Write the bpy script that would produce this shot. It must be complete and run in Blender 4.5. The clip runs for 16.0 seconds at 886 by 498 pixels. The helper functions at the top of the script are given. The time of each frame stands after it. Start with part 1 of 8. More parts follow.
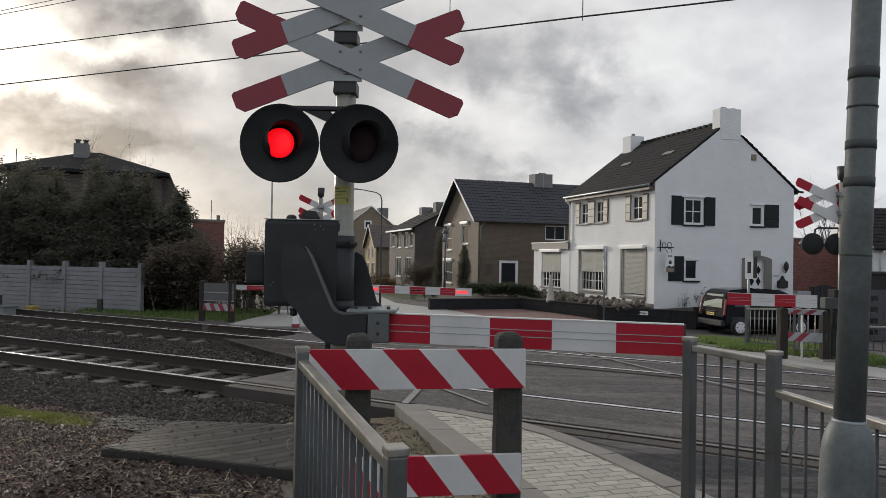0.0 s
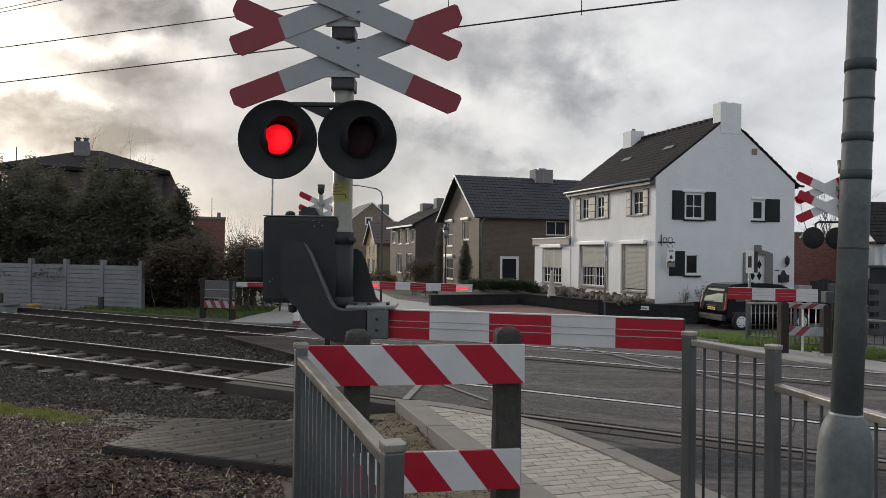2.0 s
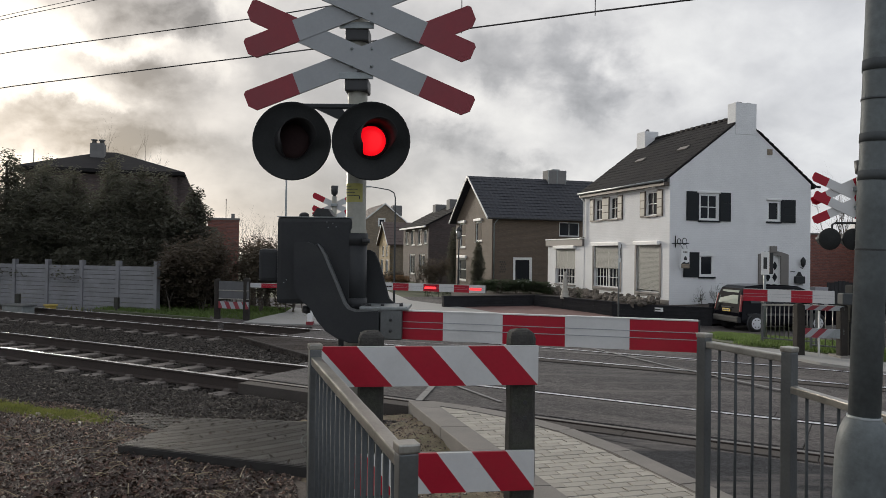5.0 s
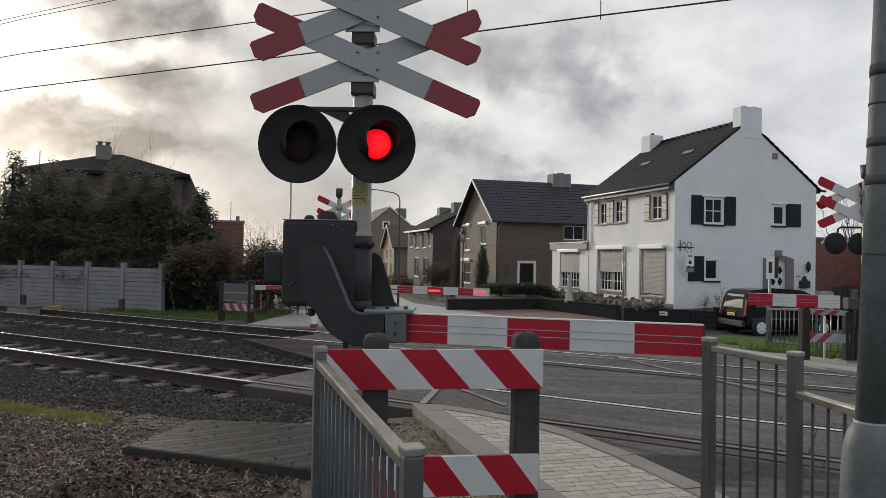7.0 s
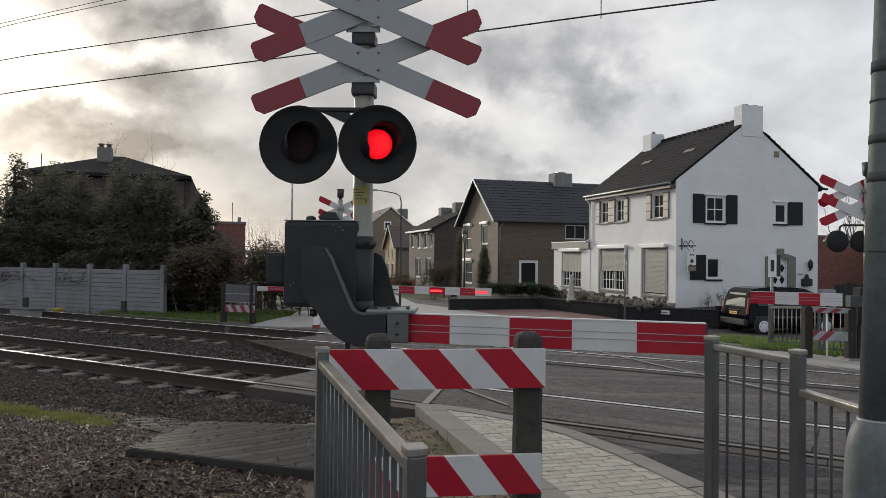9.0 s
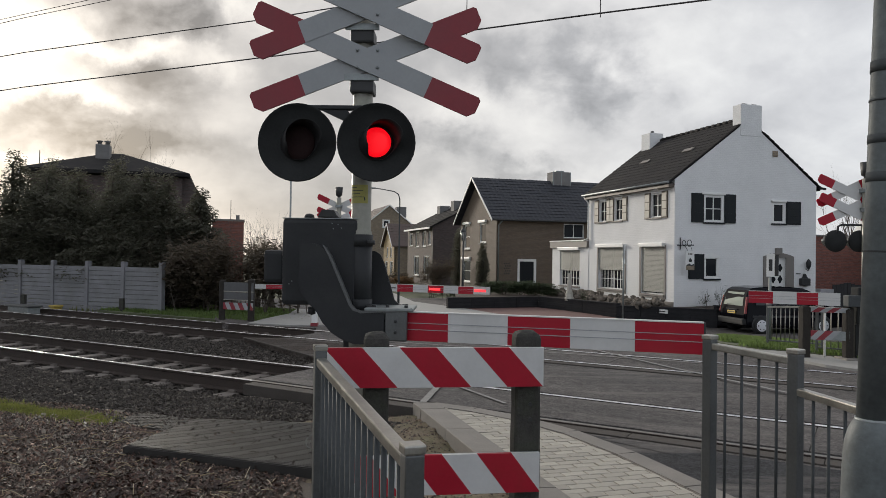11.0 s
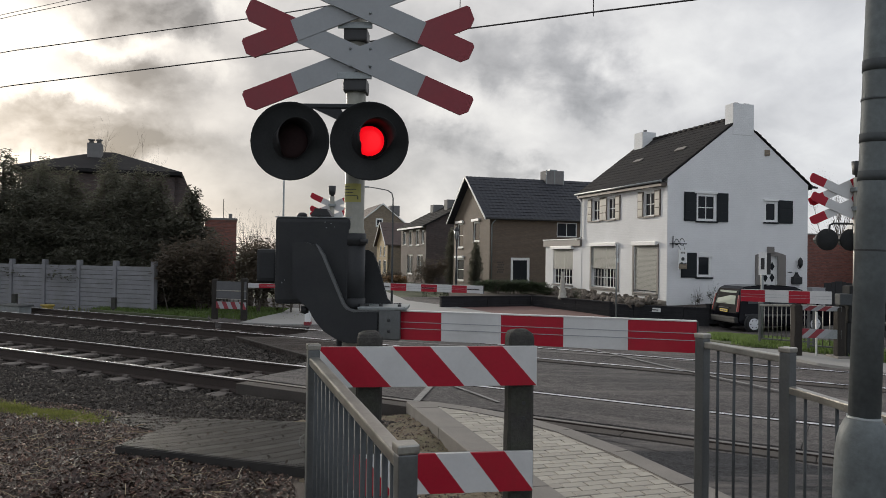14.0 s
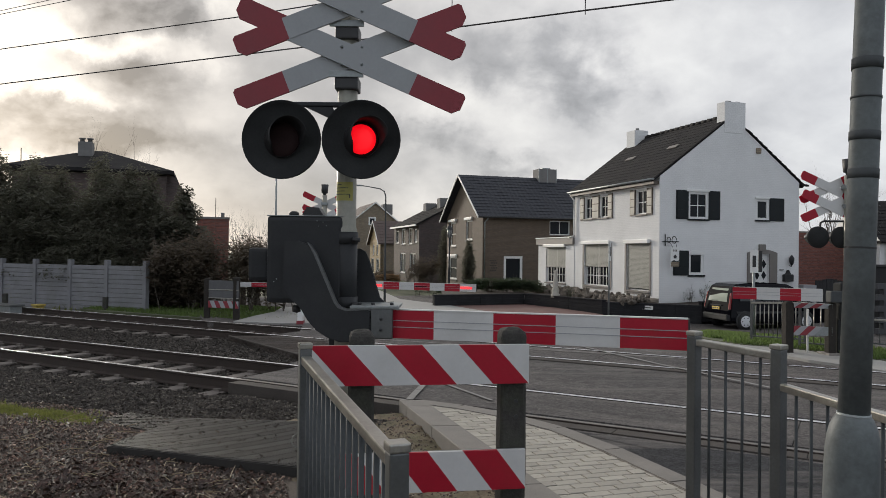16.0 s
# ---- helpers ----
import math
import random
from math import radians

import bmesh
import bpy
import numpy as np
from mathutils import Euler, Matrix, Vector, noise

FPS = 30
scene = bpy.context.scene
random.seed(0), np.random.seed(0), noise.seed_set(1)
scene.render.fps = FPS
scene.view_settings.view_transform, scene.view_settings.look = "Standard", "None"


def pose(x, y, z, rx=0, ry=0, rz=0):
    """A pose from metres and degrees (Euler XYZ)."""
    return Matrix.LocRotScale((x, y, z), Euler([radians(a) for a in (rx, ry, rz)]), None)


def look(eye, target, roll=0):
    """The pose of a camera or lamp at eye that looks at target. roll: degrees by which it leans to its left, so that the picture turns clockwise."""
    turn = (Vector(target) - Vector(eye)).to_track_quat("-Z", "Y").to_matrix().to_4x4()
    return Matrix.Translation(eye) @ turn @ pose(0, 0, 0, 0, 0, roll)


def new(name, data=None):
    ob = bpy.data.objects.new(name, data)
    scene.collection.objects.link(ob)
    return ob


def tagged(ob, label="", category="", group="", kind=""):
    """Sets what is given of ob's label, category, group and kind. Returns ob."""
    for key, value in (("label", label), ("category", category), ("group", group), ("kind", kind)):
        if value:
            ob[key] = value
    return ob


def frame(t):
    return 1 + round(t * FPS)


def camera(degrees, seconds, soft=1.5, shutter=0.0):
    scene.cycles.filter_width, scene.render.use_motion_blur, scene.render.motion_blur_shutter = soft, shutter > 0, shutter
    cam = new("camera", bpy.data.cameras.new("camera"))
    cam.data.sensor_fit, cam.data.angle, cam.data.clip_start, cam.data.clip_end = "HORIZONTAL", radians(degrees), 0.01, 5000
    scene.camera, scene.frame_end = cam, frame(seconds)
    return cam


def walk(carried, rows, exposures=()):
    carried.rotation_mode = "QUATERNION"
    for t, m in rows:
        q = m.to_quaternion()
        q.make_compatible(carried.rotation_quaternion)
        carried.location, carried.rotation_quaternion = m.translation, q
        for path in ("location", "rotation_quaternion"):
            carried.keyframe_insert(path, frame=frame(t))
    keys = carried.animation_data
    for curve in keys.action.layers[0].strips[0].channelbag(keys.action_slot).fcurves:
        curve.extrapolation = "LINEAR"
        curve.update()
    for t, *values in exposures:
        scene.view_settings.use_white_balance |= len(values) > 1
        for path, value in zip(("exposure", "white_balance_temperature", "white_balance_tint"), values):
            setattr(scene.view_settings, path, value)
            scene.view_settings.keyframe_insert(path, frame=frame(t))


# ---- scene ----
cam = camera(62.19, 16.0, soft=0.85)
ROWS = [
    (0.0, pose(-0.0000, 0.0000, 1.8000, 90.749, -1.000, -0.013)),
    (0.5, pose(0.0016, 0.0014, 1.8007, 90.733, -0.908, 0.055)),
    (1.0, pose(0.0106, 0.0031, 1.8006, 90.699, -0.744, 0.038)),
    (1.5, pose(0.0194, 0.0029, 1.8003, 90.631, -0.582, -0.036)),
    (2.0, pose(0.0152, 0.0052, 1.7975, 90.446, -0.699, 0.069)),
    (2.5, pose(0.0097, 0.0014, 1.7982, 90.443, -0.715, 0.357)),
    (3.0, pose(0.0091, 0.0007, 1.8006, 90.639, -0.624, 0.723)),
    (3.5, pose(0.0124, 0.0024, 1.7994, 90.434, -0.640, 0.953)),
    (4.0, pose(0.0122, 0.0036, 1.7982, 90.447, -0.710, 0.950)),
    (6.5, pose(0.0087, 0.0022, 1.7976, 90.700, -0.833, 1.389)),
    (7.0, pose(0.0060, 0.0013, 1.7988, 90.747, -0.935, 1.399)),
    (7.5, pose(0.0037, -0.0007, 1.7989, 90.742, -0.935, 1.373)),
    (8.0, pose(0.0033, 0.0032, 1.7999, 90.695, -0.824, 1.343)),
    (8.5, pose(0.0054, 0.0015, 1.7986, 90.667, -0.735, 1.414)),
    (9.0, pose(0.0056, 0.0018, 1.7975, 90.754, -0.616, 1.527)),
    (11.5, pose(0.0053, 0.0050, 1.7971, 90.548, -0.829, 1.393)),
    (12.0, pose(0.0047, 0.0068, 1.7974, 90.437, -0.667, 1.422)),
    (12.5, pose(0.0037, 0.0050, 1.7965, 90.341, -0.728, 1.343)),
    (13.0, pose(0.0061, 0.0032, 1.7992, 90.413, -0.704, 1.230)),
    (13.5, pose(0.0052, 0.0040, 1.7977, 90.521, -0.733, 1.070)),
    (14.0, pose(0.0059, 0.0082, 1.7974, 90.545, -0.768, 0.888)),
    (14.5, pose(0.0035, 0.0096, 1.7961, 90.498, -0.798, 0.765)),
    (15.0, pose(0.0064, 0.0078, 1.7978, 90.457, -0.685, 0.703)),
    (15.5, pose(0.0085, 0.0114, 1.7970, 90.434, -0.638, 0.533)),
    (16.0, pose(0.0118, 0.0122, 1.7970, 90.432, -0.628, 0.346)),]
walk(cam, ROWS)

# ---- world and sun ----
SUN_AZ, SUN_EL = radians(-33), radians(13)      # from +y towards +x, above the horizon
SUN = Vector((math.sin(SUN_AZ) * math.cos(SUN_EL), math.cos(SUN_AZ) * math.cos(SUN_EL), math.sin(SUN_EL)))


def node(nt, kind, **kw):
    n = nt.nodes.new(kind)
    for k, v in kw.items():
        if k.startswith("i_"):
            n.inputs[k[2:].replace("_", " ")].default_value = v
        else:
            setattr(n, k, v)
    return n


def math_node(nt, op, a, b=0.0, clamp=False):
    n = nt.nodes.new("ShaderNodeMath")
    n.operation, n.use_clamp = op, clamp
    for i, v in enumerate((a, b)):
        if isinstance(v, (int, float)):
            n.inputs[i].default_value = v
        else:
            nt.links.new(v, n.inputs[i])
    return n.outputs[0]


def mix_col(nt, fac, a, b, mode="MIX"):
    n = nt.nodes.new("ShaderNodeMix")
    n.data_type, n.blend_type = "RGBA", mode
    for i, v in ((0, fac), (6, a), (7, b)):
        if isinstance(v, (int, float)):
            n.inputs[i].default_value = v
        elif isinstance(v, tuple):
            n.inputs[i].default_value = (*v, 1) if len(v) == 3 else v
        else:
            nt.links.new(v, n.inputs[i])
    return n.outputs[2]


def ramp(nt, fac, stops):
    n = nt.nodes.new("ShaderNodeValToRGB")
    while len(n.color_ramp.elements) < len(stops):
        n.color_ramp.elements.new(0.5)
    for e, (p, c) in zip(n.color_ramp.elements, stops):
        e.position, e.color = p, (*c, 1) if isinstance(c, tuple) else (c, c, c, 1)
    nt.links.new(fac, n.inputs[0])
    return n.outputs[0]


def make_world():
    w = bpy.data.worlds.new("sky")
    scene.world = w
    w.use_nodes = True
    nt = w.node_tree
    nt.nodes.clear()
    out = nt.nodes.new("ShaderNodeOutputWorld")
    bg = nt.nodes.new("ShaderNodeBackground")
    tc = nt.nodes.new("ShaderNodeTexCoord")
    way = tc.outputs["Generated"]
    sky = node(nt, "ShaderNodeTexSky", sky_type="NISHITA", sun_disc=False, sun_elevation=SUN_EL, sun_rotation=SUN_AZ)
    blue = mix_col(nt, 1.0, sky.outputs[0], (0.007, 0.007, 0.0075), "MULTIPLY")

    # clouds lie on a flat layer: the view direction is divided by its height
    sep = nt.nodes.new("ShaderNodeSeparateXYZ")
    nt.links.new(way, sep.inputs[0])
    h = math_node(nt, "ADD", math_node(nt, "MAXIMUM", sep.outputs[2], 0.0), 0.55)
    comb = nt.nodes.new("ShaderNodeCombineXYZ")
    nt.links.new(math_node(nt, "DIVIDE", sep.outputs[0], h), comb.inputs[0])
    nt.links.new(math_node(nt, "DIVIDE", sep.outputs[1], h), comb.inputs[1])
    big = node(nt, "ShaderNodeTexNoise", i_Scale=3.2, i_Detail=7.0, i_Roughness=0.50, i_Distortion=0.15)
    nt.links.new(comb.outputs[0], big.inputs["Vector"])
    fine = node(nt, "ShaderNodeTexNoise", i_Scale=11.0, i_Detail=6.0, i_Roughness=0.55, i_Distortion=0.2)
    nt.links.new(comb.outputs[0], fine.inputs["Vector"])

    def lobe(direction, sharp):
        d = Vector(direction).normalized()
        n = nt.nodes.new("ShaderNodeVectorMath")
        n.operation = "DOT_PRODUCT"
        nt.links.new(way, n.inputs[0])
        n.inputs[1].default_value = d
        return math_node(nt, "EXPONENT", math_node(nt, "MULTIPLY", math_node(nt, "SUBTRACT", n.outputs["Value"], 1.0), sharp))

    glow = math_node(nt, "ADD", math_node(nt, "MULTIPLY", lobe(SUN, 60.0), 0.75), math_node(nt, "MULTIPLY", lobe(SUN, 12.0), 0.22))
    cover = math_node(nt, "ADD", math_node(nt, "MULTIPLY", math_node(nt, "SUBTRACT", big.outputs[0], 0.5), 0.55), math_node(nt, "ADD", math_node(nt, "MULTIPLY", math_node(nt, "SUBTRACT", fine.outputs[0], 0.5), 0.25), 0.455))
    # single cloud banks with ragged, billowing edges
    puff = node(nt, "ShaderNodeTexNoise", i_Scale=10.0, i_Detail=7.0, i_Roughness=0.62)
    nt.links.new(way, puff.inputs["Vector"])
    bend = nt.nodes.new("ShaderNodeVectorMath")
    bend.operation = "MULTIPLY_ADD"
    nt.links.new(puff.outputs["Color"], bend.inputs[0])
    bend.inputs[1].default_value = (0.16, 0.0, 0.10)
    base = nt.nodes.new("ShaderNodeVectorMath")
    base.operation = "SUBTRACT"
    nt.links.new(way, base.inputs[0])
    base.inputs[1].default_value = (0.08, 0.0, 0.05)
    nt.links.new(base.outputs[0], bend.inputs[2])
    for d, sx, sz, amount in CLOUDS:
        d = Vector(d).normalized()
        off = nt.nodes.new("ShaderNodeVectorMath")
        off.operation = "SUBTRACT"
        nt.links.new(bend.outputs[0], off.inputs[0])
        off.inputs[1].default_value = d
        sc = nt.nodes.new("ShaderNodeVectorMath")
        sc.operation = "MULTIPLY"
        nt.links.new(off.outputs[0], sc.inputs[0])
        sc.inputs[1].default_value = (1 / sx, 0.5 / sx, 1 / sz)
        ln = nt.nodes.new("ShaderNodeVectorMath")
        ln.operation = "DOT_PRODUCT"
        nt.links.new(sc.outputs[0], ln.inputs[0])
        nt.links.new(sc.outputs[0], ln.inputs[1])
        e = math_node(nt, "EXPONENT", math_node(nt, "MULTIPLY", ln.outputs["Value"], -1.0))
        if amount > 0.2:
            e = ramp(nt, e, ((0.04, 0.0), (0.45, 0.62), (1.0, 1.0)))
            e = math_node(nt, "MULTIPLY", e, math_node(nt, "ADD", math_node(nt, "MULTIPLY", fine.outputs[0], 3.2), -0.65))
        cover = math_node(nt, "ADD", cover, math_node(nt, "MULTIPLY", e, amount))
    body = ramp(nt, cover, SKY_STOPS)
    # clouds on the sun's side are warmer than those behind the viewer
    side = mix_col(nt, lobe(SUN, 1.2), (0.90, 0.985, 1.10), (1.05, 1.005, 0.925))
    lit = mix_col(nt, 1.0, mix_col(nt, 1.0, body, side, "MULTIPLY"), mix_col(nt, glow, (1.0, 1.0, 1.0), (1.24, 1.21, 1.16)), "MULTIPLY")
    total = mix_col(nt, 1.0, lit, blue, "ADD")
    nt.links.new(total, bg.inputs[0])
    bg.inputs[1].default_value = 1.0
    nt.links.new(bg.outputs[0], out.inputs[0])


CLOUDS = (
    ((-0.455, 1, 0.345), 0.075, 0.034, 0.32), ((-0.38, 1, 0.315), 0.045, 0.024, 0.26), ((-0.405, 1, 0.224), 0.060, 0.028, 0.30), ((-0.50, 1, 0.258), 0.055, 0.012, 0.22),
    ((-0.58, 1, 0.186), 0.060, 0.014, 0.30), ((-0.48, 1, 0.182), 0.070, 0.013, 0.28), ((-0.52, 1, 0.152), 0.090, 0.016, 0.26), ((-0.40, 1, 0.150), 0.080, 0.016, 0.24),
    ((-0.30, 1, 0.285), 0.060, 0.040, 0.07), ((-0.33, 1, 0.200), 0.050, 0.030, 0.05), ((-0.31, 1, 0.140), 0.10, 0.04, 0.14), ((-0.60, 1, 0.10), 0.10, 0.02, 0.14), ((-0.20, 1, 0.22), 0.10, 0.05, 0.10),
    ((0.112, 1, 0.278), 0.090, 0.045, 0.24), ((0.20, 1, 0.225), 0.060, 0.034, 0.24), ((0.074, 1, 0.127), 0.050, 0.017, 0.24), ((0.33, 1, 0.165), 0.05, 0.015, 0.12), ((-0.03, 1, 0.165), 0.055, 0.022, 0.22),
    ((-0.57, 1, 0.27), 0.07, 0.03, -0.20), ((-0.59, 1, 0.33), 0.06, 0.03, -0.20), ((-0.31, 1, 0.34), 0.03, 0.03, -0.18), ((-0.53, 1, 0.215), 0.07, 0.012, -0.22), ((-0.33, 1, 0.255), 0.03, 0.02, -0.14),
    ((-0.45, 1, 0.285), 0.06, 0.013, -0.22), ((-0.07, 1, 0.30), 0.10, 0.06, 0.12), ((-0.09, 1, 0.08), 0.13, 0.05, 0.12), ((0.36, 1, 0.30), 0.14, 0.06, -0.10), ((-0.61, 1, 0.135), 0.05, 0.012, -0.18),
    ((0.03, 1, 0.215), 0.05, 0.02, -0.10), ((0.30, 1, 0.13), 0.06, 0.02, -0.08), ((-0.24, 1, 0.07), 0.12, 0.05, 0.17), ((-0.16, 1, 0.16), 0.09, 0.06, 0.14), ((-0.20, 1, 0.31), 0.08, 0.05, 0.12),
)
SKY_STOPS = ((0.28, (0.92, 0.92, 0.92)), (0.46, (0.68, 0.68, 0.70)), (0.64, (0.46, 0.465, 0.49)), (1.0, (0.20, 0.205, 0.22)))
make_world()

sun = new("sun", bpy.data.lights.new("sun", "SUN"))
sun.data.energy, sun.data.angle, sun.data.color = 2.6, radians(9), (1.0, 0.92, 0.80)
sun.matrix_world = look(SUN * 100, (0, 0, 0))
scene.view_settings.exposure = 0.0

# ---- materials ----


def pbr(name, col, rough=0.6, metal=0.0, var=0.25, scale=6.0, fine=60.0, bump=0.15, dist=0.01, dirt=None, dirt_amount=0.5, dirt_scale=1.5,
        rnd=0.0, spec=0.5, coords="Object", isle=0.0):
    m = bpy.data.materials.new(name)
    m.use_nodes = True
    nt = m.node_tree
    b = nt.nodes["Principled BSDF"]
    tc = nt.nodes.new("ShaderNodeTexCoord")
    at = tc.outputs[coords]
    n1 = node(nt, "ShaderNodeTexNoise", i_Scale=scale, i_Detail=4.0, i_Roughness=0.6)
    n2 = node(nt, "ShaderNodeTexNoise", i_Scale=fine, i_Detail=3.0, i_Roughness=0.6)
    for n in (n1, n2):
        nt.links.new(at, n.inputs["Vector"])
    f = math_node(nt, "ADD", math_node(nt, "MULTIPLY", n1.outputs[0], 0.6), math_node(nt, "MULTIPLY", n2.outputs[0], 0.4))
    lo, hi = tuple(c * (1 - var) for c in col), tuple(min(1, c * (1 + var)) for c in col)
    c = ramp(nt, f, ((0.3, lo), (0.7, hi)))
    if dirt:
        n3 = node(nt, "ShaderNodeTexNoise", i_Scale=dirt_scale, i_Detail=8.0, i_Roughness=0.65)
        nt.links.new(at, n3.inputs["Vector"])
        d = math_node(nt, "MULTIPLY", ramp(nt, n3.outputs[0], ((0.45, 0.0), (0.7, 1.0))), dirt_amount)
        c = mix_col(nt, d, c, dirt)
    if rnd:
        oi = nt.nodes.new("ShaderNodeObjectInfo")
        c = mix_col(nt, 1.0, c, ramp(nt, oi.outputs["Random"], ((0.0, 1 - rnd), (1.0, 1 + rnd))), "MULTIPLY")
    if isle:
        gi = nt.nodes.new("ShaderNodeNewGeometry")
        c = mix_col(nt, 1.0, c, ramp(nt, gi.outputs["Random Per Island"], ((0.0, 1 - isle), (0.7, 1.0), (1.0, 1 + 1.6 * isle))), "MULTIPLY")
    nt.links.new(c, b.inputs["Base Color"])
    r = math_node(nt, "ADD", math_node(nt, "MULTIPLY", math_node(nt, "SUBTRACT", n1.outputs[0], 0.5), 0.35), rough, True)
    nt.links.new(r, b.inputs["Roughness"])
    b.inputs["Metallic"].default_value = metal
    b.inputs["Specular IOR Level"].default_value = spec
    if bump:
        bp = node(nt, "ShaderNodeBump", i_Strength=bump, i_Distance=dist)
        nt.links.new(n2.outputs[0], bp.inputs["Height"])
        nt.links.new(bp.outputs[0], b.inputs["Normal"])
    return m


def masonry(name, col, mortar, axis, rough=0.8, bw=0.22, bh=0.065, depth=0.6, var=0.2, paint=False, streak=None):
    """Brickwork on an upright face; axis: the local axis along which the courses run."""
    m = bpy.data.materials.new(name)
    m.use_nodes = True
    nt = m.node_tree
    b = nt.nodes["Principled BSDF"]
    tc = nt.nodes.new("ShaderNodeTexCoord")
    sep = nt.nodes.new("ShaderNodeSeparateXYZ")
    nt.links.new(tc.outputs["Object"], sep.inputs[0])
    comb = nt.nodes.new("ShaderNodeCombineXYZ")
    nt.links.new(sep.outputs["xy".index(axis)], comb.inputs[0])
    nt.links.new(sep.outputs[2], comb.inputs[1])
    br = node(nt, "ShaderNodeTexBrick", i_Scale=1.0, i_Mortar_Size=0.012, i_Mortar_Smooth=0.3, i_Brick_Width=bw, i_Row_Height=bh + 0.012)
    br.inputs["Color1"].default_value = (*[c * (1 - var) for c in col], 1)
    br.inputs["Color2"].default_value = (*[min(1, c * (1 + var)) for c in col], 1)
    br.inputs["Mortar"].default_value = (*mortar, 1)
    nt.links.new(comb.outputs[0], br.inputs["Vector"])
    n1 = node(nt, "ShaderNodeTexNoise", i_Scale=0.9, i_Detail=8.0, i_Roughness=0.65)
    n2 = node(nt, "ShaderNodeTexNoise", i_Scale=30.0, i_Detail=3.0)
    for n in (n1, n2):
        nt.links.new(tc.outputs["Object"], n.inputs["Vector"])
    c = mix_col(nt, 1.0, br.outputs[0], ramp(nt, n1.outputs[0], ((0.3, 0.94), (0.7, 1.05))), "MULTIPLY")
    c = mix_col(nt, 1.0, c, ramp(nt, n2.outputs[0], ((0.3, 0.9), (0.7, 1.08))), "MULTIPLY")
    nt.links.new(c, b.inputs["Base Color"])
    b.inputs["Roughness"].default_value = rough
    bp = node(nt, "ShaderNodeBump", i_Strength=depth, i_Distance=0.02)
    bp.invert = True
    nt.links.new(math_node(nt, "ADD", br.outputs["Fac"], math_node(nt, "MULTIPLY", n2.outputs[0], -0.5)), bp.inputs["Height"])
    nt.links.new(bp.outputs[0], b.inputs["Normal"])
    return m


def plain_glow(name, col, strength):
    m = bpy.data.materials.new(name)
    m.use_nodes = True
    b = m.node_tree.nodes["Principled BSDF"]
    b.inputs["Base Color"].default_value = (*col, 1)
    b.inputs["Emission Color"].default_value = (*col, 1)
    b.inputs["Emission Strength"].default_value = strength
    return m


def lens_glow(name, col, strength):
    """A lamp lens with a fine prism grid, lit from behind."""
    m = plain_glow(name, col, strength)
    nt = m.node_tree
    tc = nt.nodes.new("ShaderNodeTexCoord")
    v = node(nt, "ShaderNodeTexVoronoi", i_Scale=95.0)
    nt.links.new(tc.outputs["Object"], v.inputs["Vector"])
    nt.links.new(ramp(nt, v.outputs["Distance"], ((0.0, strength * 1.25), (0.6, strength * 0.75))), nt.nodes["Principled BSDF"].inputs["Emission Strength"])
    return m


def glass(name, col=(0.02, 0.022, 0.025), rough=0.05, spec=0.5):
    m = bpy.data.materials.new(name)
    m.use_nodes = True
    b = m.node_tree.nodes["Principled BSDF"]
    b.inputs["Base Color"].default_value = (*col, 1)
    b.inputs["Roughness"].default_value = rough
    b.inputs["IOR"].default_value = 1.5
    b.inputs["Specular IOR Level"].default_value = spec
    return m


